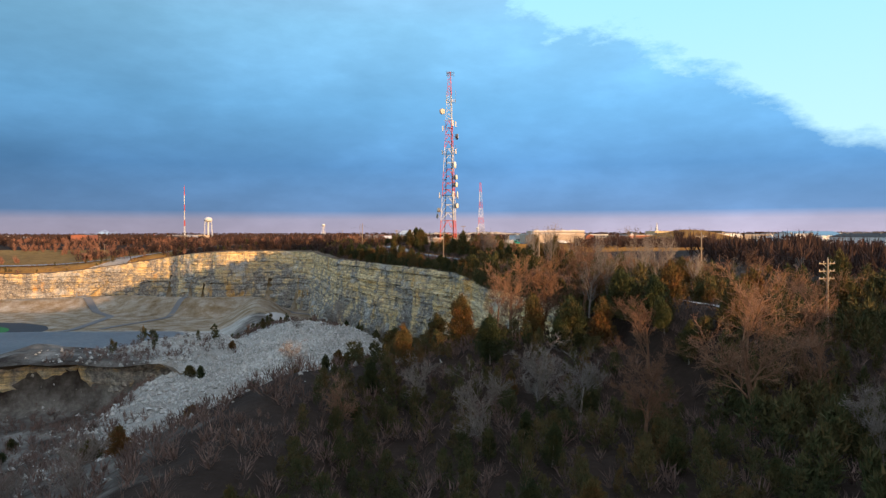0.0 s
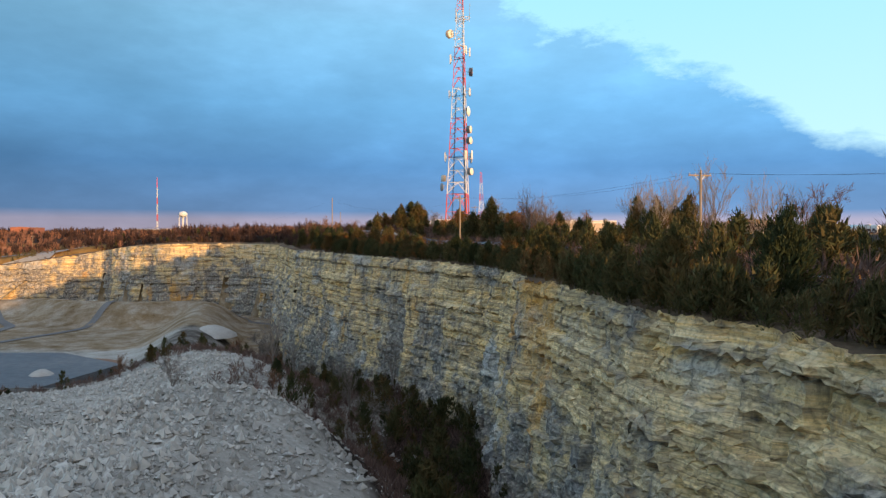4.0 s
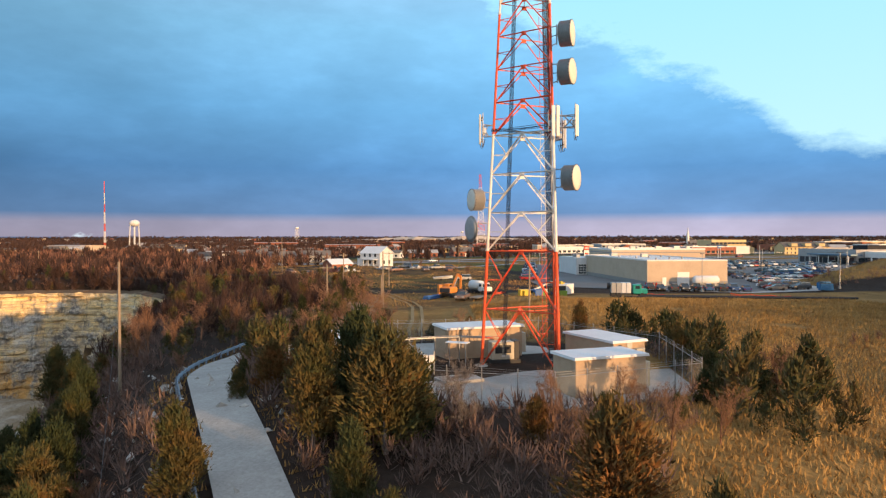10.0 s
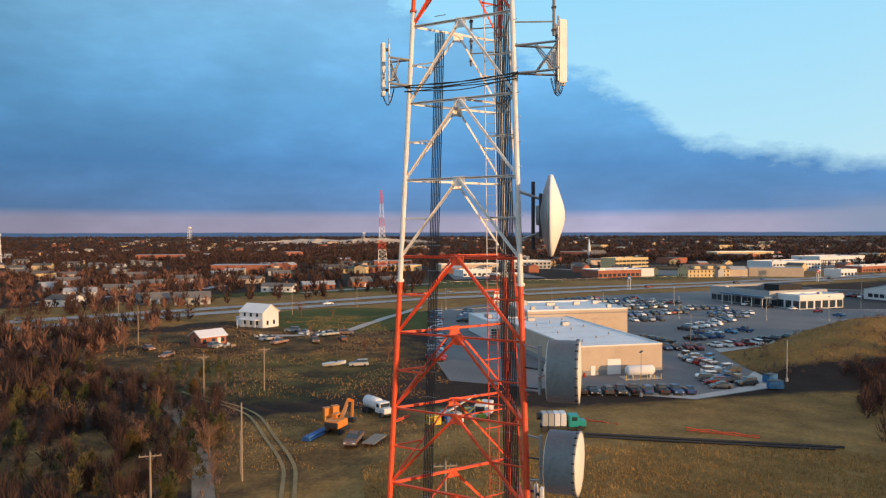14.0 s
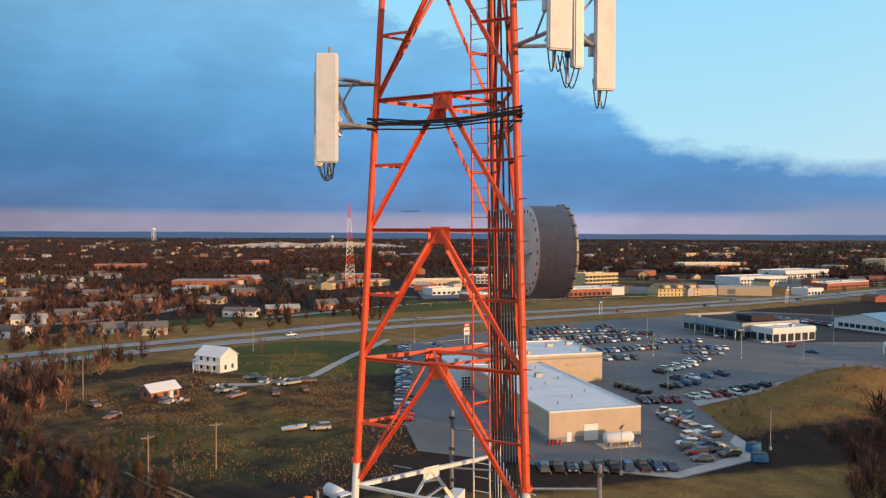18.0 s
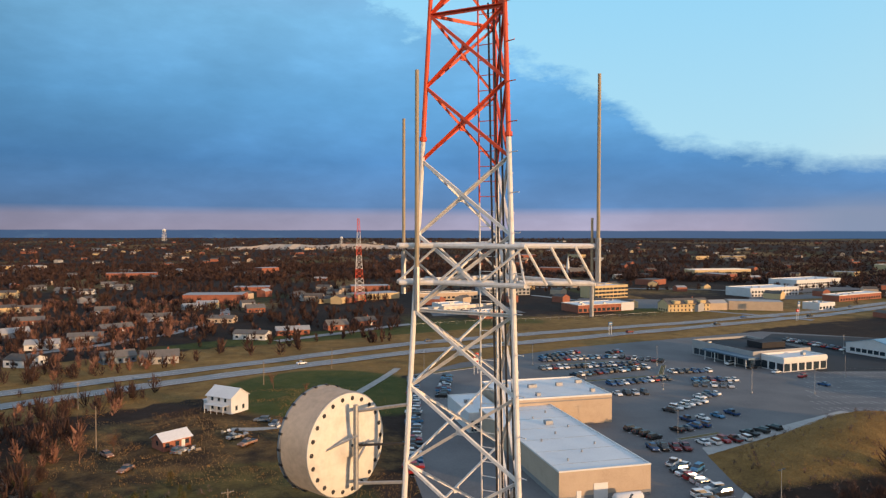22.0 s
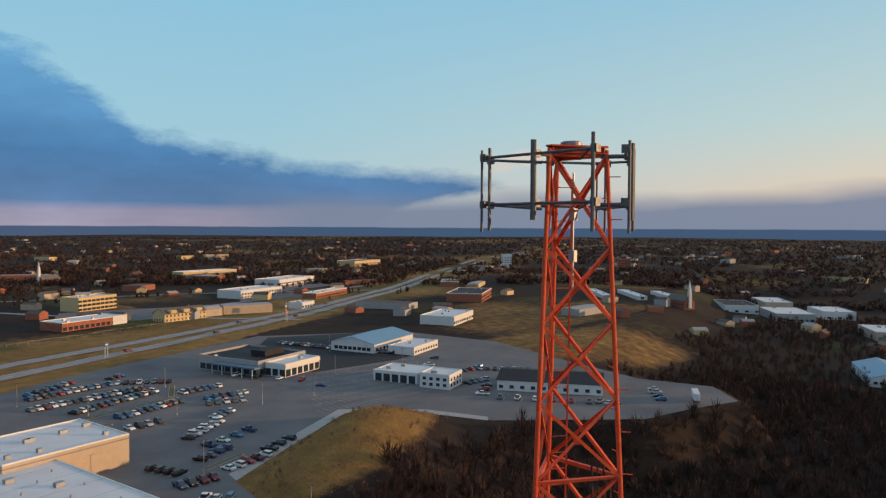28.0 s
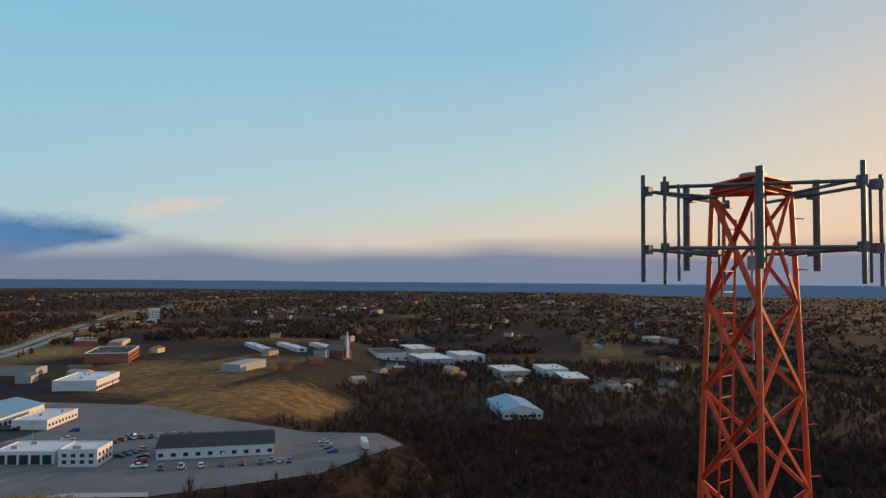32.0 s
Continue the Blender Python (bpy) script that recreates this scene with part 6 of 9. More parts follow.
    tagged(new("west_woods", brush_mesh("west_woods", X, Y, r.uniform(3, 6.5, len(X)), 40, 9, SUNLIT_TWIG, 0.05, 0.55)), "leafless thicket behind the quarry", "woods", kind="stuff")


woods()


def grass():
    r = np.random.default_rng(9)
    n = 300000
    X, Y = r.uniform(5, 112, n), r.uniform(-45, 110, n)
    cov = np.maximum(np.maximum(blob(X, Y, 42, 48, 62, 34, -12), blob(X, Y, 62, 8, 48, 46, 10)), blob(X, Y, 32, -8, 23, 27, 0))
    m = (cov > 0.15 + 0.5 * r.random(n)) & ~inside(COMPOUND, X, Y) & (waves(X, Y, 12, 61) > -0.62)
    X, Y = X[m], Y[m]
    n2 = 60000
    X2, Y2 = r.uniform(90, 215, n2), r.uniform(120, 215, n2)
    m = (blob(X2, Y2, 150, 172, 62, 26, 25) > 0.3) & ~inside(LOT, X2, Y2)
    x3, y3 = strip(ROAD_C, 16000, -4.6, 4.6, 33, gap=1.9)
    x4, y4 = r.uniform(-70, 26, 40000), r.uniform(84, 260, 40000)
    m4 = ~inside(PIT, x4, y4) & ~inside(LOT, x4, y4) & (waves(x4, y4, 25, 62) > -0.1)
    X, Y = np.concatenate([X, X2[m], x3, x4[m4]]), np.concatenate([Y, Y2[m], y3, y4[m4]])
    Z = height(X, Y)
    n = len(X)
    h = r.uniform(0.18, 0.48, n)
    a = r.uniform(0, 6.28, n)
    w = 0.03 + 0.05 * r.random(n)
    lean = r.normal(0, 0.15, (n, 2))
    T = np.stack([np.c_[X - w * np.cos(a), Y - w * np.sin(a), Z - 0.05], np.c_[X + w * np.cos(a), Y + w * np.sin(a), Z - 0.05], np.c_[X + lean[:, 0], Y + lean[:, 1], Z + h]], 1)
    mat = material("dry_grass_blades", [(0.17, 0.095, 0.034), (0.31, 0.185, 0.062), (0.43, 0.28, 0.105)], 0.06, 0.95, bump=0, island=0.2)
    tagged(new("dry_grass", tris_mesh("dry_grass", T, mat)), "golden tan winter grass", "grass", kind="stuff")


grass()


def rubble():
    r = np.random.default_rng(13)
    n = 30000
    a, d = r.uniform(0, 6.283, n), r.random(n) ** 0.6
    X, Y = -44 + 22 * d * np.cos(a), -96 + 30 * d * np.sin(a)
    m = r.random(n) < 0.3
    X[m], Y[m] = r.uniform(-70, 2, m.sum()), r.uniform(-150, 20, m.sum())
    m = r.random(n) < 0.6
    X[m], Y[m] = -20 + 19 * r.normal(0, 0.6, m.sum()), -148 + 34 * r.normal(0, 0.6, m.sum())
    ok = (inside(PIT, X, Y) & (dist(RIM, X, Y, False) > 3.5)) | (X < -8)
    X, Y = X[ok], Y[ok]
    Z = height(X, Y)
    n = len(X)
    s = 0.10 + 0.42 * r.random(n) ** 3.5
    base = np.array([(1, 0, 0), (-1, 0, 0), (0, 1, 0), (0, -1, 0), (0, 0, 1), (0, 0, -1)], float)
    f = np.array([(0, 2, 4), (2, 1, 4), (1, 3, 4), (3, 0, 4), (2, 0, 5), (1, 2, 5), (3, 1, 5), (0, 3, 5)])
    V = base[None] * r.uniform(0.55, 1.25, (n, 6, 1)) * s[:, None, None] * r.uniform(0.6, 1.2, (n, 1, 3)) + r.normal(0, 0.16, (n, 6, 3)) * s[:, None, None]
    V += np.c_[X, Y, Z + s * 0.2][:, None]
    T = V[:, f].reshape(-1, 3, 3)
    mat = material("pale_broken_limestone", [(0.24, 0.235, 0.22), (0.40, 0.39, 0.365), (0.56, 0.55, 0.52)], 0.12, 0.95, fine=8, bump=0.3, island=0.25)
    tagged(new("rubble", tris_mesh("rubble", T, mat)), "pale broken limestone blocks in a heap", "rubble", kind="stuff")


rubble()


# ---- the fenced compound under the tower ----
def prism(pts, z0, z1):
    bm = bmesh.new()
    a = [bm.verts.new((x, y, z0)) for x, y in pts]
    b = [bm.verts.new((x, y, z1)) for x, y in pts]
    n = len(pts)
    for i in range(n):
        bm.faces.new((a[i], a[(i + 1) % n], b[(i + 1) % n], b[i]))
    bm.faces.new(b)
    bm.faces.new(a[::-1])
    bmesh.ops.recalc_face_normals(bm, faces=bm.faces)
    return bm


def bx(cx, cy, cz, sx, sy, sz, bevel=0.0):
    bm = bmesh.new()
    box(bm, cx, cy, cz, sx, sy, sz)
    if bevel:
        bmesh.ops.bevel(bm, geom=list(bm.edges), offset=bevel, segments=1, affect="EDGES")
    return bm


SHED_WALL = material("aggregate_shelter_wall", [(0.30, 0.22, 0.15), (0.40, 0.30, 0.21), (0.47, 0.36, 0.26)], 1.2, 0.9, fine=20, bump=0.4, bump_d=0.02)
SHED_ROOF = material("pale_shelter_roof", [(0.55, 0.57, 0.60), (0.66, 0.68, 0.70), (0.72, 0.73, 0.74)], 0.5, 0.7, fine=16, bump=0.1)
BEIGE = material("beige_enclosure", [(0.42, 0.38, 0.30), (0.50, 0.46, 0.37)], 0.6, 0.6, bump=0.05)
tagged(ob := new("compound_pad", mesh_of("compound_pad", prism(COMPOUND, 2.0, 2.42), GRAVEL)), "pale gravel pad of the tower compound", "pavement", kind="structure")


def shelter(x, y, l, w, h, rz, label):
    ob = thing("equipment_shelter", (x, y, 2.42), label, "shelter", "equipment shelters", rz)
    part("wall", bx(0, 0, h / 2, l, w, h, 0.03), SHED_WALL, ob)
    bm = bmesh.new()
    box(bm, 0, 0, h + 0.10, l + 0.35, w + 0.35, 0.18, 0, 0.985)
    part("roof", bm, SHED_ROOF, ob, "pale flat roof slab")
    d = part("door", bx(-l / 2 - 0.02, 0.4, 1.05, 0.05, 0.95, 2.1), BEIGE, ob)
    part("door_handle", bx(-l / 2 - 0.07, 0.75, 1.0, 0.05, 0.12, 0.04), DARK, d)
    for s in (-1, 1):
        u = part("air_conditioner", bx(-l / 2 - 0.22, s * (w / 2 - 0.75) if s < 0 else w / 2 - 0.5, 1.25, 0.4, 0.85, 1.75, 0.02), BEIGE, ob, "tall beige wall-mounted cooling unit")
        part("grille", bx(-l / 2 - 0.43, s * (w / 2 - 0.75) if s < 0 else w / 2 - 0.5, 0.9, 0.02, 0.7, 0.7), GALV, u)
    part("vent", bx(-l / 2 - 0.03, 0.0, 2.35, 0.05, 0.5, 0.45), GALV, ob)
    part("lamp", bx(-l / 2 - 0.08, 0.95, 2.4, 0.15, 0.2, 0.12), DARK, ob)
    return ob


shelter(-7.0, 8.2, 8.2, 3.4, 2.55, 110, "tan aggregate equipment shelter with a pale roof")
shelter(3.2, 14.6, 7.2, 3.6, 2.7, 200, "tan shelter behind the tower with a pale roof")
shelter(13.2, 8.0, 6.4, 3.1, 2.6, 115, "tan shelter beside the tower with a pale roof")
shelter(11.0, -0.3, 5.6, 3.1, 2.55, 200, "tan shelter near the gate with a pale roof")


def generator():
    ob = thing("generator", (5.2, 10.6, 2.42), "beige and black standby generator on a skid", "generator", rz=12)
    part("enclosure", bx(0, 0, 1.15, 2.4, 1.2, 1.5, 0.06), BEIGE, ob)
    part("skid_tank", bx(0, 0, 0.2, 2.7, 1.3, 0.4, 0.02), DARK, ob)
    part("end_panel", bx(1.0, 0, 1.2, 0.5, 1.26, 1.55, 0.05), DARK, ob)
    for x in (-0.6, 0.2):
        part("louvre", bx(x, -0.61, 1.3, 0.6, 0.03, 0.7), DARK, ob)
    part("label_plate", bx(-0.2, -0.625, 0.75, 0.3, 0.01, 0.2), PAINT_W, ob)


generator()


def ice_bridge():
    ob = thing("cable_bridge", (-4.3, 7.9, 2.42), "steel cable bridge from the shelter to the tower", "cable bridge")
    P = [(-0.6, 0.3), (1.5, 1.1), (3.6, 1.9), (5.7, 2.4), (8.4, 1.7)]
    for a, b in zip(P, P[1:]):
        for s in (-0.28, 0.28):
            part("rail", bar((a[0], a[1] + s, 2.35), (b[0], b[1] + s, 2.35), 0.09), GALV, ob)
        part("tray", prism([(a[0], a[1] - 0.27), (b[0], b[1] - 0.27), (b[0], b[1] + 0.27), (a[0], a[1] + 0.27)], 2.30, 2.33), GALV, ob)
    for x, y in P[:4]:
        part("post", tube(bmesh.new(), (x, y, 0), (x, y, 2.35), 0.05, 0.05, 8), GALV, ob)
    for s in (-0.15, 0, 0.15):
        bm = bmesh.new()
        for a, b in zip(P, P[1:]):
            tube(bm, (a[0], a[1] + s, 2.36), (b[0], b[1] + s, 2.36), 0.03, 0.03, 5)
        part("cable", bm, CABLE, ob)


ice_bridge()
for k in range(3):
    p = on_tower(TB, k)
    o = thing("tower_footing", (p.x, p.y, 2.3), "round concrete footing under a tower leg", "footing", "tower footings")
    part("pier", revolve(bmesh.new(), [(0, 0.55), (0.3, 0.55), (0.34, 0.5)], Euler((0, -math.pi / 2, 0)).to_matrix().to_4x4(), 16), CONC, o)
    for i in range(4):
        part("anchor_bolt", tube(bmesh.new(), (0.3 * math.cos(i * 1.57), 0.3 * math.sin(i * 1.57), 0.3), (0.3 * math.cos(i * 1.57), 0.3 * math.sin(i * 1.57), 0.45), 0.03, 0.03, 6), GALV, o)
pad = thing("concrete_pad", (1.2, 3.2, 2.42), "low square concrete pad with a steel hatch", "pad", rz=25)
part("slab", bx(0, 0, 0.12, 3.2, 2.2, 0.24, 0.03), CONC, pad)
part("hatch", bx(0.1, 0.1, 0.27, 1.2, 0.5, 0.05), DARK, pad)
meter = thing("meter_rack", (-1.2, 5.2, 2.42), "grey electric meter rack with cabinets", "meter rack")
for x in (-0.5, 0.5):
    part("post", tube(bmesh.new(), (x, 0, 0), (x, 0, 1.9), 0.05, 0.05, 8), GALV, meter)
for x, z, sx, sz in ((-0.25, 1.2, 0.5, 0.9), (0.3, 1.35, 0.4, 0.6), (0.1, 0.6, 0.3, 0.4)):
    part("cabinet", bx(x, -0.15, z, sx, 0.25, sz, 0.02), PANEL, meter)
awn = thing("gps_canopy", (1.2, 8.2, 2.42), "small grey steel canopy on two posts", "canopy", rz=-20)
for x in (-0.7, 0.7):
    part("post", tube(bmesh.new(), (x, 0, 0), (x, 0, 2.1), 0.05, 0.05, 8), GALV, awn)
part("sheet", box(bmesh.new(), 0, 0, 2.15, 1.9, 0.9, 0.05), SHED_ROOF, awn)


def chain_fence():
    m = bpy.data.materials.new("chain_link")
    m.use_nodes = True
    b = m.node_tree.nodes["Principled BSDF"]
    b.inputs["Base Color"].default_value, b.inputs["Metallic"].default_value, b.inputs["Alpha"].default_value = (0.25, 0.26, 0.27, 1), 0.6, 0.16
    ob = thing("chain_link_fence", (0, 0, 2.4), "galvanised chain-link fence with barbed wire on top", "fence")
    P = [Vector((x, y, 0)) for x, y in COMPOUND]
    post = mesh_of("post", tube(bmesh.new(), (0, 0, -0.3), (0, 0, 2.5), 0.035, 0.035, 6), GALV)
    for a, c in zip(P, P[1:] + P[:1]):
        n = max(1, round((c - a).length / 2.6))
        for i in range(n):
            part("post", post, GALV, ob, m=Matrix.Translation(a.lerp(c, i / n)))
            p, q = a.lerp(c, i / n), a.lerp(c, (i + 1) / n)
            part("mesh_panel", pydata("mesh_panel", [p, q, q + Vector((0, 0, 2.1)), p + Vector((0, 0, 2.1))], [(0, 1, 2, 3)], m), m, ob)
        part("top_rail", tube(bmesh.new(), a + Vector((0, 0, 2.1)), c + Vector((0, 0, 2.1)), 0.022, 0.022, 6), GALV, ob)
        for z in (2.25, 2.4):
            part("barbed_wire", tube(bmesh.new(), a + Vector((0, 0, z)), c + Vector((0, 0, z)), 0.008, 0.008, 4), GALV, ob)


chain_fence()


# ---- lane: guardrail, utility poles, wires ----
def guardrail():
    ob = thing("guardrail", (0, 0, 0), "blue-grey steel guardrail on short posts beside the lane", "guardrail")
    c = resample(ROAD_C, 1.9)
    t = np.gradient(c, axis=0)
    t /= np.linalg.norm(t, axis=1)[:, None]
    L = c + np.stack([-t[:, 1], t[:, 0]], -1) * 2.6
    keep = [i for i in range(len(L)) if -150 < L[i, 1] < 34]
    Z = height(L[:, 0], L[:, 1])
    post = mesh_of("post", bx(0, 0, 0.25, 0.15, 0.15, 1.0), RAIL_M)
    prof = [(0.0, -0.16), (0.07, -0.10), (0.0, -0.03), (0.0, 0.03), (0.07, 0.10), (0.0, 0.16), (-0.012, 0.16), (-0.012, -0.16)]
    for i in keep:
        part("post", post, RAIL_M, ob, m=Matrix.Translation((L[i, 0], L[i, 1], Z[i] - 0.02)))
        if i + 1 < len(L):
            p, q = Vector((*L[i], Z[i] + 0.56)), Vector((*L[i + 1], Z[i + 1] + 0.56))
            d = (q - p).normalized()
            nv = Vector((d.y, -d.x, 0))
            bm = bmesh.new()
            a = [bm.verts.new(p + nv * (0.08 + u) + Vector((0, 0, v))) for u, v in prof]
            b = [bm.verts.new(q + nv * (0.08 + u) + Vector((0, 0, v))) for u, v in prof]
            for j in range(len(prof)):
                bm.faces.new((a[j], a[(j + 1) % len(prof)], b[(j + 1) % len(prof)], b[j]))
            part("rail_beam", bm, RAIL_M, ob)


guardrail()


def utility_pole(x, y, h, arm=1, rz=0.0, base=None, label="weathered wooden utility pole with a crossarm", r=0.15):
    z = hz(x, y) if base is None else base
    ob = thing("utility_pole", (x, y, z), label, "utility pole", "utility poles", rz)
    part("pole", tube(bmesh.new(), (0, 0, -0.5), (0, 0, h), r, r * 0.7, 9), WOOD_POLE, ob)
    for i in range(arm):
        zz = h - 0.5 - 0.9 * i
        part("crossarm", bx(0, 0.12, zz, 2.4, 0.11, 0.13), WOOD_POLE, ob)
        for s in (-1, 1):
            part("brace", bar((s * 0.6, 0.12, zz), (0, 0.12, zz - 0.55), 0.035), GALV, ob)
        for q in (-1.1, -0.5, 0.5, 1.1):
            part("insulator", tube(bmesh.new(), (q, 0.12, zz + 0.06), (q, 0.12, zz + 0.24), 0.045, 0.03, 6), GALV, ob)
    if arm:
        part("pole_pin", tube(bmesh.new(), (0, 0, h), (0, 0, h + 0.25), 0.03, 0.03, 6), GALV, ob)
    return ob


POLES = [(6.7, -67.0, 9.3, 1, 20), (28.9, -116.0, 10.0, 1, 15), (-27.8, 10.7, 11.5, 0, 0), (55.7, -185.5, 9.4, 3, 20), (56, -140, 9, 1, 20), (-19, 66, 8.5, 1, 10), (-11, 80, 10.5, 0, 0), (-11.5, 82.5, 6.0, 0, 0),
         (-25, 128, 9, 1, 30), (-14, 134, 9, 1, 20), (-55, 192, 12, 0, 0), (-75, 241, 9, 1, 60), (-18, 269, 9, 0, 0), (8, 300, 9, 0, 0), (-300, 330, 9, 1, 0), (-200, 300, 9, 1, 0), (-255, 250, 9, 1, 0), (12.5, 52, 9.5, 1, 0)]
for x, y, h, arm, rz in POLES:
    utility_pole(x, y, h, arm, rz)


def wire(a, b, sag, name="power_line", r=0.008):
    bm = sweep([Vector(a).lerp(Vector(b), t) - Vector((0, 0, sag * 4 * t * (1 - t))) for t in [i / 14 for i in range(15)]], r)
    ob = new(name, mesh_of(name, bm, CABLE))
    return tagged(ob, "thin dark overhead power line between poles", "power line", "overhead lines")


def span(i, j, arm=1):
    (x0, y0, h0, _, _), (x1, y1, h1, _, _) = POLES[i], POLES[j]
    for s in ((-1.0, 1.0) if arm else (0,)):
        wire((x0 + s, y0, hz(x0, y0) + h0 - 0.3), (x1 + s, y1, hz(x1, y1) + h1 - 0.3), 0.02 * math.hypot(x1 - x0, y1 - y0))


for i, j in ((0, 1), (1, 4), (4, 3), (2, 5), (5, 8), (8, 11), (5, 9), (14, 15), (15, 16)):
    span(i, j)
wire((-27.8, 10.7, 10.5), (6.7, -67, 6.5), 2.0)
wire((-27.8, 10.7, 10.2), (-200, 300, 0), 4.0)


# ---- things in the pit ----
tagged(ribbon("pit_path", [(-160, 60), (-148, 100), (-147, 128), (-135, 150), (-100, 140), (-72, 120), (-62, 92)], 3.2, ASPHALT, 0.2, 2.0), "dark paved path on the quarry floor", "road", kind="structure")
tagged(ribbon("pit_lane", [(-176, 22), (-172, 60), (-180, 110), (-215, 150)], 4.0, ASPHALT, 0.2, 2.0), "paved lane by the sports track", "road", kind="structure")


def oval(cx, cy, a, b, n=40):
    return [(cx + a * math.cos(2 * math.pi * i / n), cy + b * math.sin(2 * math.pi * i / n)) for i in range(n)]


def drape(name, poly, mat, lift):
    zz = max(hz(x, y) for x, y in poly) + lift
    return new(name, mesh_of(name, prism(poly, zz - 3, zz), mat))


tagged(drape("running_track", oval(-228, 46, 46, 38), material("dark_track", [(0.02, 0.022, 0.03), (0.04, 0.042, 0.05)], 0.4, 0.8), 0.05), "dark oval running track", "track", kind="structure")
tagged(drape("green_pitch", oval(-234, 44, 36, 28), material("green_turf", [(0.02, 0.13, 0.03), (0.035, 0.19, 0.05)], 0.5, 0.9), 0.09), "bright green artificial turf", "pitch", kind="structure")
tagged(drape("wet_floor", [(-240, 8), (-170, 22), (-110, 24), (-84, 6), (-90, -30), (-140, -52), (-230, -60)], material("wet_dark_gravel", [(0.045, 0.052, 0.065), (0.09, 0.10, 0.115), (0.17, 0.17, 0.17)], 0.03, 0.5, fine=20, bump=0.3), -1.2), "damp dark gravel flat on the quarry floor", "ground", kind="structure")


def heap(x, y, r, h, mat, label):
    ob = thing("gravel_heap", (x, y, hz(x, y)), label, "heap", "gravel heaps")
    bm = bmesh.new()
    n = 26
    rng = random.Random(int(x * 7 + y))
    rings = [(1.15, -0.4), (1.0, 0.0), (0.72, 0.42), (0.4, 0.8), (0.15, 0.98)]
    R = [[bm.verts.new((r * f * (1 + rng.uniform(-0.1, 0.1)) * math.cos(6.283 * i / n), r * f * (1 + rng.uniform(-0.1, 0.1)) * math.sin(6.283 * i / n), h * z + rng.uniform(-0.1, 0.1))) for i in range(n)] for f, z in rings]
    for a, b in zip(R, R[1:]):
        for i in range(n):
            bm.faces.new((a[i], a[(i + 1) % n], b[(i + 1) % n], b[i]))
    bm.faces.new(R[-1])
    part("mound", bm, mat, ob, smooth=True)


PALE = material("pale_crushed_stone", [(0.30, 0.29, 0.27), (0.40, 0.39, 0.37), (0.48, 0.47, 0.45)], 0.6, 0.95, fine=10, bump=0.5)
heap(-97, -9, 5.5, 4.2, PALE, "conical heap of pale gravel")
heap(-107, -16, 7, 3.6, PALE, "broad heap of pale gravel")
heap(-72, 42, 7, 2.6, PALE, "low heap of crushed stone")
heap(-104, 20, 14, 2.5, material("reddish_soil", [(0.20, 0.12, 0.08), (0.28, 0.17, 0.12)], 0.5, 0.95, bump=0.4), "low heap of reddish soil")

# ---- digging plant on the slope north of the field ----
ORANGE = material("excavator_orange", [(0.50, 0.17, 0.03), (0.62, 0.23, 0.04)], 0.8, 0.5, bump=0.1)
YELLOW = material("plant_yellow", [(0.55, 0.36, 0.03), (0.66, 0.45, 0.05)], 0.8, 0.5, bump=0.1)


def excavator(x, y, rz):
    ob = thing("excavator", (x, y, hz(x, y)), "orange tracked excavator with its boom folded", "excavator", rz=rz)
    for s in (-1, 1):
        bm = bmesh.new()
        box(bm, 0, s * 1.2, 0.45, 3.9, 0.6, 0.85)
        bmesh.ops.bevel(bm, geom=list(bm.edges), offset=0.2, segments=2, affect="EDGES")
        part("track", bm, DARK, ob)
    part("house", bx(-0.6, 0, 1.65, 3.2, 2.7, 1.2, 0.12), ORANGE, ob)
    cab = part("cab", bx(0.75, 0.75, 2.0, 1.5, 1.1, 1.7, 0.1), ORANGE, ob)
    part("cab_window", bx(0.9, 0.75, 2.25, 1.35, 1.14, 0.8), GLASS, cab)
    part("counterweight", bx(-2.0, 0, 1.6, 0.6, 2.6, 1.0, 0.15), DARK, ob)
    part("boom", bar((0.6, -0.2, 1.8), (3.2, -0.2, 4.6), 0.5), ORANGE, ob)
    part("boom", bar((3.1, -0.2, 4.7), (4.6, -0.2, 4.1), 0.45), ORANGE, ob)
    part("stick", bar((4.6, -0.2, 4.3), (4.3, -0.2, 1.5), 0.36), ORANGE, ob)
    part("ram", tube(bmesh.new(), (1.2, -0.2, 1.7), (2.9, -0.2, 3.8), 0.09, 0.09, 8), GALV, ob)
    part("bucket", prism([(3.8, -0.8), (4.8, -0.8), (4.8, 0.4), (3.8, 0.4)], 0.6, 1.4), DARK, ob)


excavator(1.5, 101, 60)


def crate(name, x, y, l, w, h, mat, label, rz=0.0, cat="box"):
    ob = thing(name, (x, y, hz(x, y)), label, cat, rz=rz)
    part("body", bx(0, 0, h / 2, l, w, h, 0.04), mat, ob)
    part("lid", bx(0, 0, h + 0.04, l + 0.06, w + 0.06, 0.08), mat, ob)
    return ob


crate("portable_toilet", -0.5, 109, 1.2, 1.2, 2.3, ORANGE, "orange portable toilet beside the diggings", 20, "toilet")
crate("portable_toilet", 0.9, 110.2, 1.2, 1.2, 2.3, ORANGE, "orange portable toilet beside the diggings", 20, "toilet")
BLUE = material("blue_plastic", [(0.03, 0.09, 0.26), (0.05, 0.14, 0.36)], 1, 0.5)
pl = thing("pipe_stack", (-1.5, 99, hz(-1.5, 99)), "stack of blue plastic pipes on the ground", "pipes", rz=60)
for i in range(7):
    part("pipe", tube(bmesh.new(), (-3, (i % 4) * 0.42 + (0.2 if i > 3 else 0), 0.2 + 0.36 * (i // 4)), (3, (i % 4) * 0.42 + (0.2 if i > 3 else 0), 0.2 + 0.36 * (i // 4)), 0.19, 0.19, 8), BLUE, pl)
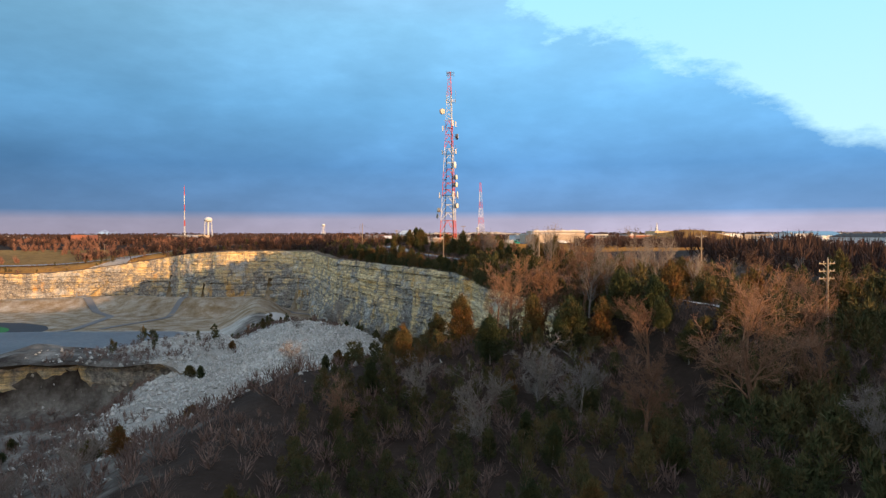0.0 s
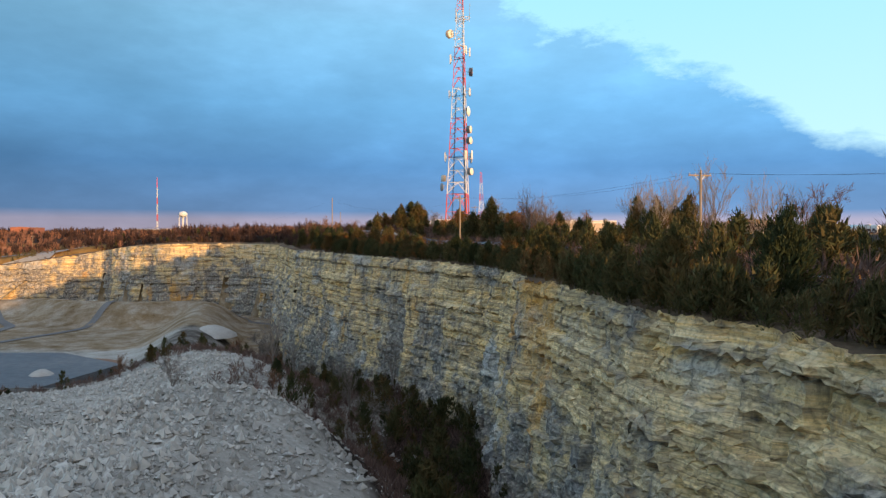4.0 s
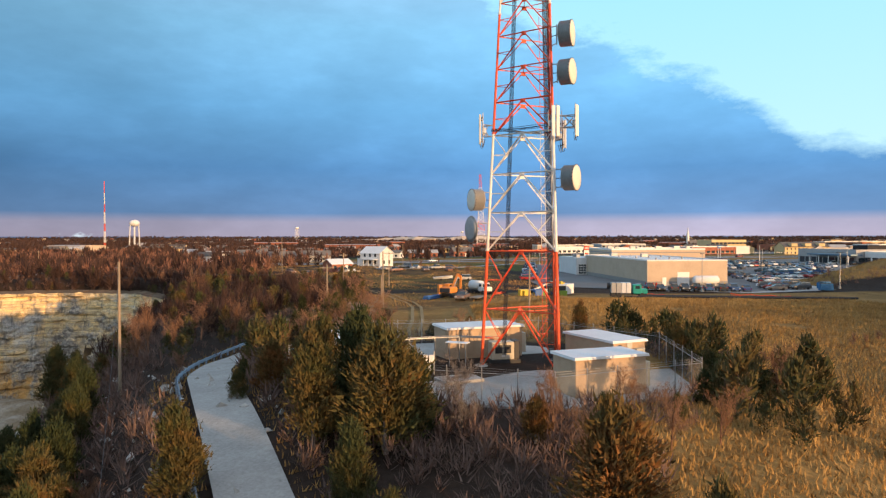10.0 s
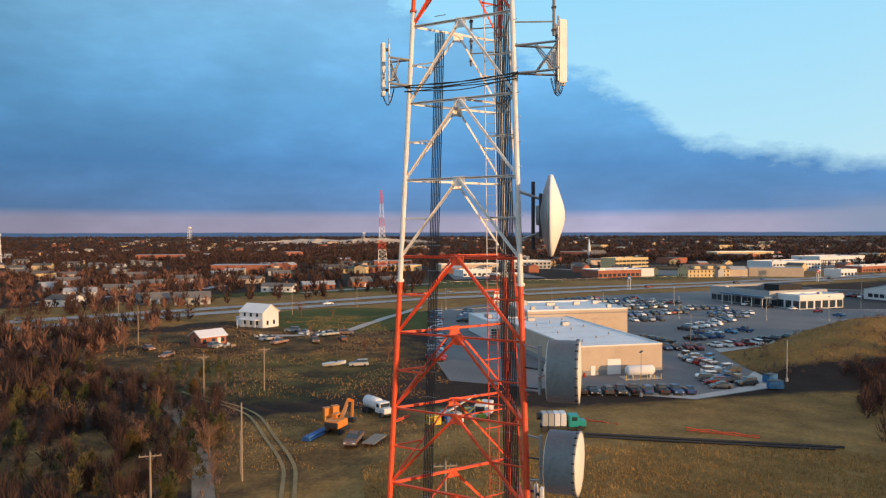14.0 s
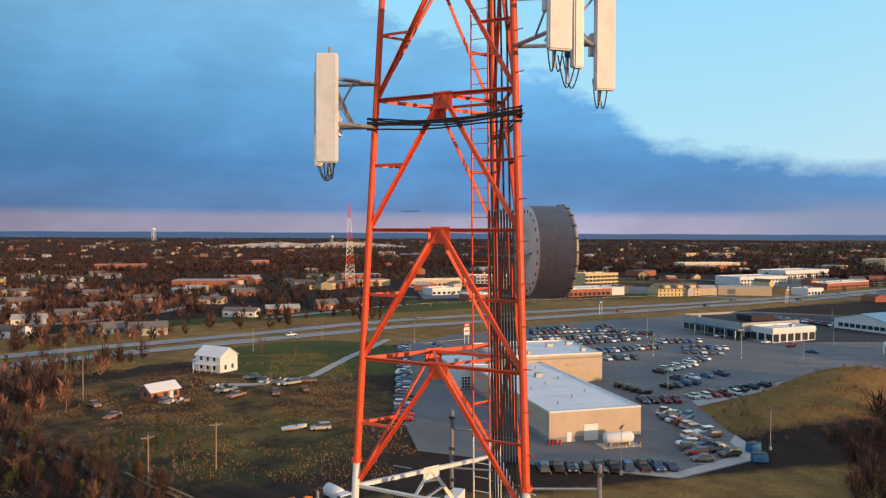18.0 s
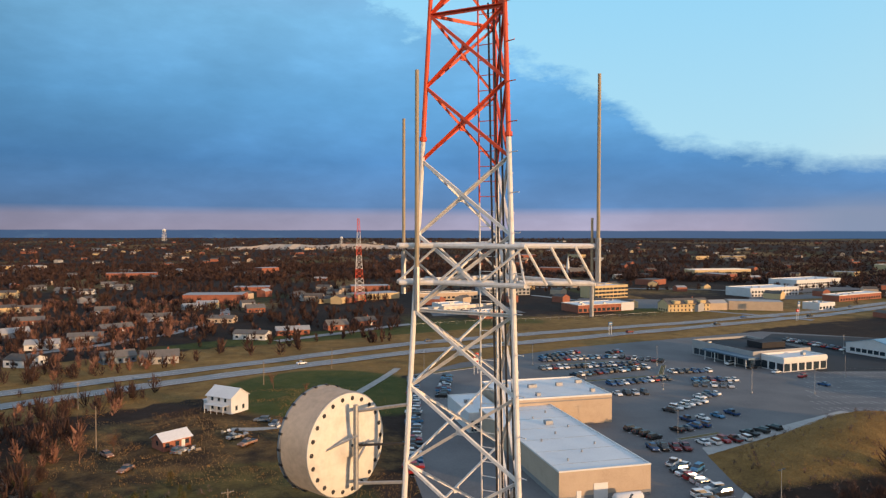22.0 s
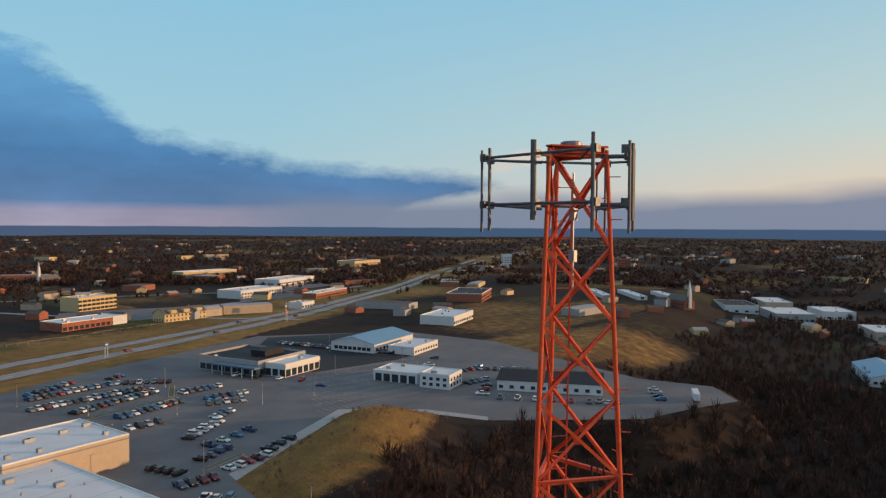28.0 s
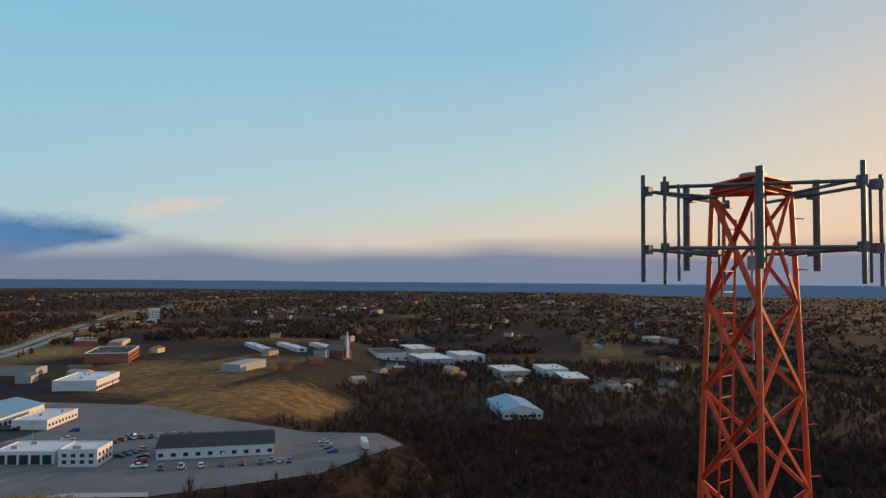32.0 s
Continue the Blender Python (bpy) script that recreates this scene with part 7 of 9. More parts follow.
mat_t = thing("flat_trailer", (7.2, 93.5, hz(7.2, 93.5)), "empty flat car trailer", "trailer", rz=65)
part("deck", bx(0, 0, 0.6, 5.2, 2.1, 0.12), material("worn_planks", [(0.16, 0.14, 0.12), (0.25, 0.22, 0.19)], 1, 0.9, stretch=(8, 1, 1)), mat_t)
part("drawbar", bar((2.6, 0, 0.55), (4.0, 0, 0.5), 0.1), DARK, mat_t)
for s in (-1, 1):
    for x in (-0.5, 0.4):
        part("wheel", revolve(bmesh.new(), [(-0.1, 0.3), (0.1, 0.3)], Matrix.Translation((x, s * 1.1, 0.3)) @ Euler((0, 0, math.pi / 2)).to_matrix().to_4x4(), 12), CABLE, mat_t)


def truck(x, y, rz, cabm, tank=True, label="white water truck with a round tank"):
    ob = thing("truck", (x, y, hz(x, y)), label, "truck", rz=rz)
    part("chassis", bx(0, 0, 0.75, 7.4, 1.0, 0.3), DARK, ob)
    part("hood", bx(3.0, 0, 1.35, 1.5, 1.9, 1.0, 0.12), cabm, ob)
    cab = part("cab", bx(1.7, 0, 1.75, 1.7, 2.2, 1.9, 0.12), cabm, ob)
    part("windscreen", bx(2.5, 0, 2.15, 0.12, 1.9, 0.75), GLASS, cab)
    part("side_window", bx(1.8, 0, 2.15, 0.9, 2.24, 0.6), GLASS, cab)
    if tank:
        part("tank", revolve(bmesh.new(), [(-3.5, 0.9), (-3.3, 1.1), (0.5, 1.1), (0.7, 0.9)], Matrix.Translation((0, 0, 2.0)), 20), WALL_WHITE, ob, "white round tank", True)
    else:
        for i in range(4):
            part("tank_box", bx(-3.0 + i * 1.0, 0, 2.0, 0.92, 2.2, 2.1, 0.08), WALL_WHITE if i > 1 else WALL_GREY, ob)
        part("hose_reel", revolve(bmesh.new(), [(-0.3, 0.6), (0.3, 0.6)], Matrix.Translation((-3.9, 0, 2.4)), 14), DARK, ob)
    w = mesh_of("wheel", revolve(bmesh.new(), [(-0.16, 0.40), (-0.16, 0.52), (0.16, 0.52), (0.16, 0.40)], Euler((0, 0, math.pi / 2)).to_matrix().to_4x4(), 14), CABLE)
    for xx in (2.7, -1.9, -3.1):
        for s in (-1, 1):
            part("wheel", w, CABLE, ob, m=Matrix.Translation((xx, s * 1.0, 0.52)))
    return ob


truck(8.5, 112, -60, WALL_WHITE)
truck(38, 95, -8, material("teal_paint", [(0.02, 0.22, 0.19), (0.03, 0.30, 0.26)], 1, 0.4), False, "teal vacuum truck with grey tank boxes")


def drill_rig():
    ob = thing("drilling_plant", (22, 106, hz(22, 106)), "cluttered drilling plant of yellow, blue and grey machines", "drill rig", rz=15)
    rng = random.Random(4)
    ms = [YELLOW, BLUE, WALL_GREY, DARK, YELLOW, GALV, material("plant_green", [(0.12, 0.20, 0.03), (0.2, 0.3, 0.05)], 1, 0.6), WALL_WHITE]
    for i in range(26):
        x, y, s = rng.uniform(-5, 5), rng.uniform(-3, 3), rng.uniform(0.4, 1.5)
        part("machine_box", bx(x, y, s * 0.5, s * rng.uniform(0.8, 1.8), s, s, 0.06), ms[i % 8], ob)
    part("mast", bar((-3, 0, 0.8), (4.5, 1.2, 3.6), 0.4), GALV, ob)
    part("boom", bar((2, -1, 1), (5.5, 0.5, 2.6), 0.35), YELLOW, ob)
    part("reel", revolve(bmesh.new(), [(-0.25, 0.8), (0.25, 0.8)], Matrix.Translation((4.6, 0.4, 2.2)), 18), YELLOW, ob)


drill_rig()
con = thing("cargo_trailer", (27.5, 108, hz(27.5, 108)), "white enclosed cargo trailer with open door", "trailer", rz=60)
part("body", bx(0, 0, 1.4, 4.6, 2.1, 2.2, 0.05), WALL_WHITE, con)
part("ramp", bx(-2.8, 0, 0.25, 1.4, 1.9, 0.08), GALV, con)
# a dark sheet stands for the shaded inside behind the open door
part("doorway", bx(-2.31, 0, 1.3, 0.04, 1.7, 1.8), DARK, con)
for i, (x0, y0, x1, y1) in enumerate(((36, 90.5, 72, 75), (40, 90, 74, 75.8))):
    w2 = wire((x0, y0, hz(x0, y0) + 0.3), (x1, y1, hz(x1, y1) + 0.3), 0.0, "long_pipe", 0.2)
    tagged(w2, "long rusty steel pipe lying on the ground", "pipe", "pipes on the field edge")
NET = material("orange_safety_net", [(0.55, 0.07, 0.03), (0.65, 0.11, 0.05)], 1, 0.8)
for x0, y0, x1, y1 in ((42, 102, 48, 96), (57, 90, 66, 84), (11, 104, 14, 108)):
    ob = thing("safety_fence", (x0, y0, hz(x0, y0)), "sagging orange plastic safety fence", "fence", "orange fences")
    n = 6
    for i in range(n):
        a, b = Vector((x1 - x0, y1 - y0, 0)) * (i / n), Vector((x1 - x0, y1 - y0, 0)) * ((i + 1) / n)
        bm = bmesh.new()
        tube(bm, a + Vector((0, 0, 0.25)), b + Vector((0, 0, 0.35)), 0.10, 0.10, 5)
        tube(bm, a + Vector((0, 0, 0.7 - 0.2 * (i % 2))), b + Vector((0, 0, 0.7 - 0.2 * ((i + 1) % 2))), 0.10, 0.10, 5)
        part("net_panel", bm, NET, ob)
        part("stake", tube(bmesh.new(), a, a + Vector((0, 0, 1.0)), 0.03, 0.03, 5), DARK, ob)


# ---- parked cars ----
def car_paint():
    m = bpy.data.materials.new("car_paint")
    m.use_nodes = True
    N, L = m.node_tree.nodes, m.node_tree.links
    bs = N["Principled BSDF"]
    oi, cr = N.new("ShaderNodeObjectInfo"), N.new("ShaderNodeValToRGB")
    cr.color_ramp.interpolation = "CONSTANT"
    cols = [(0.74, 0.74, 0.73), (0.70, 0.70, 0.70), (0.02, 0.02, 0.022), (0.42, 0.43, 0.45), (0.10, 0.105, 0.11), (0.30, 0.02, 0.02), (0.012, 0.013, 0.015),
            (0.03, 0.09, 0.22), (0.16, 0.018, 0.018), (0.20, 0.19, 0.175), (0.05, 0.055, 0.06), (0.02, 0.055, 0.15), (0.05, 0.17, 0.32), (0.72, 0.72, 0.71), (0.03, 0.03, 0.032)]
    e = cr.color_ramp.elements
    while len(e) < len(cols):
        e.new(0.5)
    for i, c in enumerate(cols):
        e[i].position, e[i].color = i / len(cols), (*c, 1)
    L.new(oi.outputs["Random"], cr.inputs[0])
    L.new(cr.outputs[0], bs.inputs["Base Color"])
    no = N.new("ShaderNodeTexNoise")
    no.inputs["Scale"].default_value = 3.0
    mr = N.new("ShaderNodeMapRange")
    mr.inputs[3].default_value, mr.inputs[4].default_value = 0.22, 0.5
    L.new(no.outputs[0], mr.inputs[0])
    L.new(mr.outputs[0], bs.inputs["Roughness"])
    return m


CARP = car_paint()
TYRE = material("tyre_rubber", [(0.015, 0.015, 0.016), (0.03, 0.03, 0.03)], 5, 0.9, bump=0)
LENS_R = material("red_tail_lens", [(0.30, 0.012, 0.01), (0.36, 0.02, 0.015)], 5, 0.25, bump=0)
LENS_W = material("clear_head_lens", [(0.55, 0.56, 0.57), (0.66, 0.67, 0.68)], 5, 0.15, bump=0)
RUSTY = material("rusty_car_paint", [(0.16, 0.09, 0.06), (0.10, 0.16, 0.22), (0.42, 0.42, 0.40), (0.24, 0.13, 0.09)], 0.7, 0.7, bump=0.1, per_object=0.5)


def extrude(profile, w, w_top=None, z_mid=0.0):
    """A side profile (x, z) drawn out across y; above z_mid it narrows to w_top."""
    bm = bmesh.new()
    rows = []
    for s in (-1, 1):
        rows.append([bm.verts.new((x, s * (w if (w_top is None or z <= z_mid) else w_top) / 2, z)) for x, z in profile])
    n = len(profile)
    for i in range(n):
        bm.faces.new((rows[0][i], rows[0][(i + 1) % n], rows[1][(i + 1) % n], rows[1][i]))
    bm.faces.new(rows[0][::-1])
    bm.faces.new(rows[1])
    bmesh.ops.recalc_face_normals(bm, faces=bm.faces)
    bmesh.ops.bevel(bm, geom=[e for e in bm.edges if e.calc_length() > 0.4], offset=0.06, segments=1, affect="EDGES")
    return bm


def make_car(kind, label, paint=None, lights=True):
    ob = thing("car" if kind != "pickup" else "pickup_truck", (0, 0, -500), label, "car" if kind != "pickup" else "pickup truck", "parked cars")
    paint = paint or CARP
    L, W = (4.75, 1.84) if kind != "pickup" else (5.7, 1.98)
    a = L / 2
    if kind == "sedan":
        low = [(-a, 0.30), (-a + 0.02, 0.82), (-a + 0.35, 0.98), (-0.9, 1.0), (0.75, 0.98), (a - 0.45, 0.80), (a, 0.62), (a, 0.28)]
        cab = [(-1.75, 0.96), (-0.95, 1.42), (0.15, 1.44), (1.15, 0.96)]
    elif kind == "suv":
        low = [(-a, 0.36), (-a, 1.05), (-a + 0.1, 1.10), (0.9, 1.10), (a - 0.35, 0.98), (a, 0.80), (a, 0.34)]
        cab = [(-2.22, 1.06), (-2.0, 1.70), (0.25, 1.72), (1.15, 1.06)]
    else:
        low = [(-a, 0.48), (-a, 1.10), (-0.55, 1.10), (-0.5, 1.12), (1.35, 1.12), (a - 0.15, 1.02), (a, 0.85), (a, 0.45)]
        cab = [(-0.75, 1.08), (-0.6, 1.76), (0.75, 1.78), (1.5, 1.08)]
    body = extrude(low, W)
    zt = max(z for _, z in cab)
    part("cabin_glass", extrude(cab, W * 0.94, W * 0.74, cab[0][1] + 0.1), GLASS, ob)
    x0, x1 = cab[1][0], cab[2][0]
    box(body, (x0 + x1) / 2, 0, zt + 0.015, x1 - x0 + 0.12, W * 0.76, 0.07)
    part("body", body, paint, ob)
    wheel = None
    for x in (-L * 0.30, L * 0.31):
        for s in (-1, 1):
            if wheel is None:
                bm = tube(bmesh.new(), (0, -0.11, 0), (0, 0.11, 0), 0.34, 0.34, 12)
                wheel = mesh_of("wheel", bm, TYRE)
            part("wheel", wheel, TYRE, ob, m=pose(x, s * (W / 2 - 0.10), 0.34))
    if lights:
        for s in (-1, 1):
            part("headlight", bx(a - 0.03, s * (W / 2 - 0.28), low[-2][1] - 0.06, 0.1, 0.40, 0.14), LENS_W, ob)
            part("tail_light", bx(-a + 0.02, s * (W / 2 - 0.2), low[1][1] - 0.14, 0.08, 0.26, 0.2), LENS_R, ob)
    if kind == "pickup":
        part("bed", bx(-1.72, 0, 1.085, 2.0, W - 0.34, 0.07), DARK, ob)
    return ob


NEARC = [make_car("sedan", "parked sedan with dark windows"), make_car("suv", "parked sport utility car with dark windows"),
         make_car("suv", "parked family van with dark glass"), make_car("pickup", "parked pickup truck with an open bed")]
FARC = [make_car("sedan", "parked sedan on the asphalt lot", lights=False), make_car("suv", "parked tall car on the asphalt lot", lights=False), make_car("pickup", "parked pickup truck on the asphalt lot", lights=False)]
JUNK = [make_car("sedan", "old faded car standing in the grass", RUSTY), make_car("suv", "old faded van standing in the grass", RUSTY), make_car("pickup", "rusty old pickup standing in the grass", RUSTY)]
RC = np.random.default_rng(31)
STALLS = []


def car_row(x0, y0, x1, y1, n, kinds, z=0.02):
    dx, dy = x1 - x0, y1 - y0
    heading = math.degrees(math.atan2(dy, dx)) + 90
    step = math.hypot(dx, dy) / max(1, n - 1) if n > 1 else 3
    ux, uy = dx / max(0.1, math.hypot(dx, dy)), dy / max(0.1, math.hypot(dx, dy))
    for i in range(n):
        t = i / max(1, n - 1)
        x, y = x0 + dx * t + RC.normal(0, 0.12), y0 + dy * t + RC.normal(0, 0.12)
        k = kinds[RC.integers(len(kinds))]
        copy_thing(k, pose(x, y, z, 0, 0, heading + RC.choice([0, 180]) + RC.normal(0, 1.5)))
        STALLS.append((x0 + dx * t + ux * min(1.5, step / 2), y0 + dy * t + uy * min(1.5, step / 2), ux, uy))


for row in ((40, 274, 26, 164, 30), (54, 275, 46, 242, 10), (48, 124, 73, 121, 10), (92, 160, 96, 155, 3), (91, 155, 93, 139, 7), (88, 139, 89, 126, 5), (84, 134, 82, 124, 4),
            (95, 191, 98, 182, 4), (93, 173, 102, 172, 4), (108, 188, 119, 192, 4), (109, 175, 123, 177, 5)):
    car_row(*row, NEARC)
for row in ((103, 303, 136, 307, 12), (97, 285, 144, 289, 18), (106, 269, 142, 280, 14), (114, 251, 140, 257, 10), (110, 235, 120, 235, 4), (142, 318, 148, 321, 3), (140, 306, 156, 293, 8),
            (106, 311, 126, 322, 7), (149, 269, 165, 269, 6), (150, 252, 166, 251, 6)):
    car_row(*row, FARC)
for row in ((146, 245, 158, 240, 5), (117, 210, 134, 220, 6), (137, 226, 145, 230, 4), (117, 198, 135, 203, 4), (127, 181, 138, 185, 3), (254, 341, 262, 302, 16), (268, 301, 274, 269, 13),
            (183, 282, 197, 252, 4), (195, 237, 204, 240, 1), (229, 175, 243, 183, 3), (258, 210, 273, 209, 5), (271, 207, 283, 188, 8)):
    car_row(*row, FARC)
for row in ((229, 166, 246, 135, 6), (241, 192, 252, 191, 4), (249, 132, 250, 125, 3), (284, 125, 268, 115, 4), (244, 222, 277, 242, 3)):
    car_row(*row, FARC)
for x, y, k in ((-51, 187, 0), (-43, 174, 0), (6, 158, 1), (-6, 192, 2), (2, 196, 0), (-14, 212, 1), (-10, 208, 0), (-2, 203, 2), (3, 206, 1), (-20, 196, 0), (-16, 190, 2), (4, 94, 2), (-33, 186, 1)):
    copy_thing(JUNK[k], pose(x, y, hz(x, y) + 0.02, 0, 0, RC.uniform(0, 360)))
for x, y, h in ((-60, 281, 29), (60, 366, 16), (-5, 311, 27), (180, 379, 18), (290, 438, 19), (340, 437, 20), (95, 350, 17), (420, 495, 27), (250, 404, 19), (-118, 268, 30)):
    copy_thing(FARC[RC.integers(2)], pose(x, y, hz(x, y) + 0.34, 0, 0, h)).name = "car"
for o in NEARC + FARC + JUNK:
    for q in (*o.children_recursive, o):
        bpy.data.objects.remove(q)
V, F = [], []
for x, y, ux, uy in STALLS:
    b = len(V)
    for s, t in ((-0.06, -2.5), (0.06, -2.5), (0.06, 2.5), (-0.06, 2.5)):
        V.append((x + ux * s - uy * t, y + uy * s + ux * t, 0.006))
    F.append((b, b + 1, b + 2, b + 3))
for k in range(9):
    for i in range(26):
        x, y = 168 + i * 2.7 + k * 5, 205 + k * 8 - i * 0.4
        if inside(LOT, np.array([x]), np.array([y]))[0] and not (183 < x < 228 and y > 262):
            b = len(V)
            for s, t in ((-0.06, -2.3), (0.06, -2.3), (0.06, 2.3), (-0.06, 2.3)):
                V.append((x + s, y + t, 0.006))
            F.append((b, b + 1, b + 2, b + 3))
o = new("stall_line", pydata("stall_line", V, F, PAINT_W))
o.parent = lot
tagged(o, "worn white stall lines", "", kind="stuff")
tagged(flat("fresh_asphalt", [(212, 262), (262, 255), (300, 262), (330, 330), (262, 366), (235, 340)], 0.006, FRESH), "dark fresh asphalt beside the dealership", "pavement", kind="structure")
tagged(flat("concrete_drive", [(48, 127.5), (72, 115.5), (97, 124.5), (99.5, 140), (95, 135), (93, 127), (73, 118.5), (50, 129.5)], 0.008, CONC), "pale concrete edge of the lot", "pavement", kind="structure")
tagged(flat("concrete_strip", [(105.5, 166), (131, 178), (172, 196), (192, 173), (199, 150), (203, 153), (196, 177), (174, 202), (130, 183), (107, 172)], 0.008, CONC), "pale concrete drive round the mound", "pavement", kind="structure")


# ---- buildings ----
BAND = material("lower_grey_band", [(0.20, 0.20, 0.20), (0.28, 0.275, 0.27)], 0.5, 0.9, bump=0.1)
ROLLUP = material("white_rollup_door", [(0.62, 0.62, 0.61), (0.74, 0.74, 0.73)], 0.8, 0.6, stretch=(1, 1, 8), bump=0.2)
FRAME = material("window_frame_white", [(0.60, 0.60, 0.58), (0.70, 0.70, 0.69)], 1.5, 0.6, bump=0)
MESHES = {}


def shared(key, make, mat):
    if key not in MESHES:
        MESHES[key] = mesh_of(key[0], make(), mat)
    return MESHES[key]


def windows_on(parent, w, d, z, size, sides, pitch=3.2, name="window", mat=None, start=1.5):
    """A row of windows on the sides named: s, n, e, w."""
    mat = mat or GLASS
    for s in sides:
        ln = w if s in "sn" else d
        n = max(1, int((ln - 2 * start) / pitch) + 1)
        for i in range(n):
            u = (i - (n - 1) / 2) * pitch
            m = {"s": pose(u, -d / 2 - 0.02, z), "n": pose(u, d / 2 + 0.02, z), "e": pose(w / 2 + 0.02, u, z, 0, 0, 90), "w": pose(-w / 2 - 0.02, u, z, 0, 0, 90)}[s]
            part(name, shared((name, size, mat.name), lambda: bx(0, 0, 0, size[0], 0.08, size[1]), mat), mat, parent, m=m)


def block(name, label, cx, cy, w, d, h, rz, wall=None, roof=None, rows=(), sides="s", units=4, parapet=0.5, cat="building", pitch=3.2, win=(1.6, 1.3), z0=None, door=None, group=""):
    """A flat-roofed building with a parapet, windows and units on its roof."""
    z0 = hz(cx, cy) if z0 is None else z0
    ob = thing(name, (cx, cy, z0), label, cat, group, rz)
    wall, roof = wall or WALL_TAN, roof or ROOF_W
    part("wall", bx(0, 0, h / 2 - 1.0, w, d, h + 2.0), wall, ob)
    part("roof", bx(0, 0, h + 0.03, w - 0.5, d - 0.5, 0.08), roof, ob)
    for sx, sy, lx, ly in ((0, -1, w, 0.3), (0, 1, w, 0.3), (-1, 0, 0.3, d - 0.6), (1, 0, 0.3, d - 0.6)):
        part("parapet", bx(sx * (w / 2 - 0.15), sy * (d / 2 - 0.15), h + parapet / 2, lx + 0.06 * abs(sy), ly + 0.06 * abs(sx), parapet), wall if parapet > 0.8 else FRAME, ob)
    for z in rows:
        windows_on(ob, w, d, z, win, sides, pitch)
    r = np.random.default_rng(int(abs(cx * 7 + cy * 3)))
    for i in range(units):
        x, y = r.uniform(-w / 2 + 2, w / 2 - 2), r.uniform(-d / 2 + 2, d / 2 - 2)
        u = part("roof_unit", bx(x, y, h + 0.6, r.uniform(1.2, 2.4), r.uniform(1.0, 1.8), 1.1, 0.04), GALV, ob, "grey rooftop cooling unit")
    if door:
        part("door", bx(door, -d / 2 - 0.03, 1.1, 1.8, 0.1, 2.2), GLASS, ob)
    return ob


def gable(name, label, cx, cy, w, d, h, rise, rz, wall, roof, sides="sn", rows=(1.5,), chimney=True, cat="house", group="houses", win=(1.1, 1.2), pitch=2.8, porch=False, over=0.4):
    z0 = hz(cx, cy)
    ob = thing(name, (cx, cy, z0), label, cat, group, rz)
    bm = bmesh.new()
    pr = [(-d / 2, -1.5), (d / 2, -1.5), (d / 2, h), (0, h + rise), (-d / 2, h)]
    a, b = [bm.verts.new((-w / 2, y, z)) for y, z in pr], [bm.verts.new((w / 2, y, z)) for y, z in pr]
    for i in range(5):
        bm.faces.new((a[i], a[(i + 1) % 5], b[(i + 1) % 5], b[i]))
    bm.faces.new(a[::-1])
    bm.faces.new(b)
    bmesh.ops.recalc_face_normals(bm, faces=bm.faces)
    part("wall", bm, wall, ob)
    k = rise / (d / 2)
    for s in (-1, 1):
        bm = bmesh.new()
        e = d / 2 + over
        P = [(s * 0.0, h + rise + 0.04), (s * e, h + rise + 0.04 - k * e), (s * e, h + rise + 0.18 - k * e), (0.0, h + rise + 0.20)]
        a, b = [bm.verts.new((-w / 2 - over, y, z)) for y, z in P], [bm.verts.new((w / 2 + over, y, z)) for y, z in P]
        for i in range(4):
            bm.faces.new((a[i], a[(i + 1) % 4], b[(i + 1) % 4], b[i]))
        bm.faces.new(a)
        bm.faces.new(b)
        bmesh.ops.recalc_face_normals(bm, faces=bm.faces)
        part("roof", bm, roof, ob)
    for z in rows:
        windows_on(ob, w, d, z, win, sides, pitch, start=1.2)
    windows_on(ob, w, d, rows[0] + (0.3 if len(rows) < 2 else 0), win, "ew", 3.0, start=2.2)
    part("door", bx(0.3 + pitch / 2, -d / 2 - 0.03, 1.05, 1.0, 0.1, 2.1), FRAME, ob)
    if chimney:
        part("chimney", bx(w * 0.22, d * 0.08, h + rise + 0.1, 0.7, 0.7, 1.7), WALL_BRICK, ob)
    if porch:
        part("porch_roof", bx(0, -d / 2 - 1.2, 2.6, w * 0.8, 2.4, 0.15), roof, ob)
        for i in range(4):
            part("porch_post", tube(bmesh.new(), ((i / 3 - 0.5) * w * 0.75, -d / 2 - 2.2, -1), ((i / 3 - 0.5) * w * 0.75, -d / 2 - 2.2, 2.6), 0.09, 0.09, 6), FRAME, ob)
    return ob


main = block("showroom_building", "long tan dealership building with a white roof", 63.8, 170.5, 22.5, 58, 6.6, 5, WALL_TAN, ROOF_W, (), units=0, parapet=0.35, z0=0, cat="building")
part("base_band", bx(0, 0, 0.55, 22.6, 58.1, 1.1), BAND, main, "grey lower wall band")
for x, w_, h_, z in ((-1.2, 3.4, 3.6, 1.8), (-6.5, 1.1, 2.2, 1.1)):
    part("rollup_door" if w_ > 2 else "door", bx(x, -29.05, z, w_, 0.12, h_), ROLLUP, main, "white roll-up door" if w_ > 2 else "")
for i in range(5):
    part("awning_window", bx(11.3, -18 + i * 9, 2.2, 0.1, 3.0, 2.0), GLASS, main)
for i in range(9):
    part("roof_vent", tube(bmesh.new(), (-6 + (i % 3) * 6, -22 + i * 5.2, 6.6), (-6 + (i % 3) * 6, -22 + i * 5.2, 7.3), 0.25, 0.25, 8), GALV, main)
for x, y in ((2, 8), (-4, 20)):
    part("roof_unit", bx(x, y, 7.2, 2.2, 1.6, 1.1, 0.05), GALV, main, "grey rooftop cooling unit")
for i in range(6):
    part("roof_seam", bx(0, -24 + i * 9.5, 6.685, 21.8, 0.12, 0.03), CONC, main)
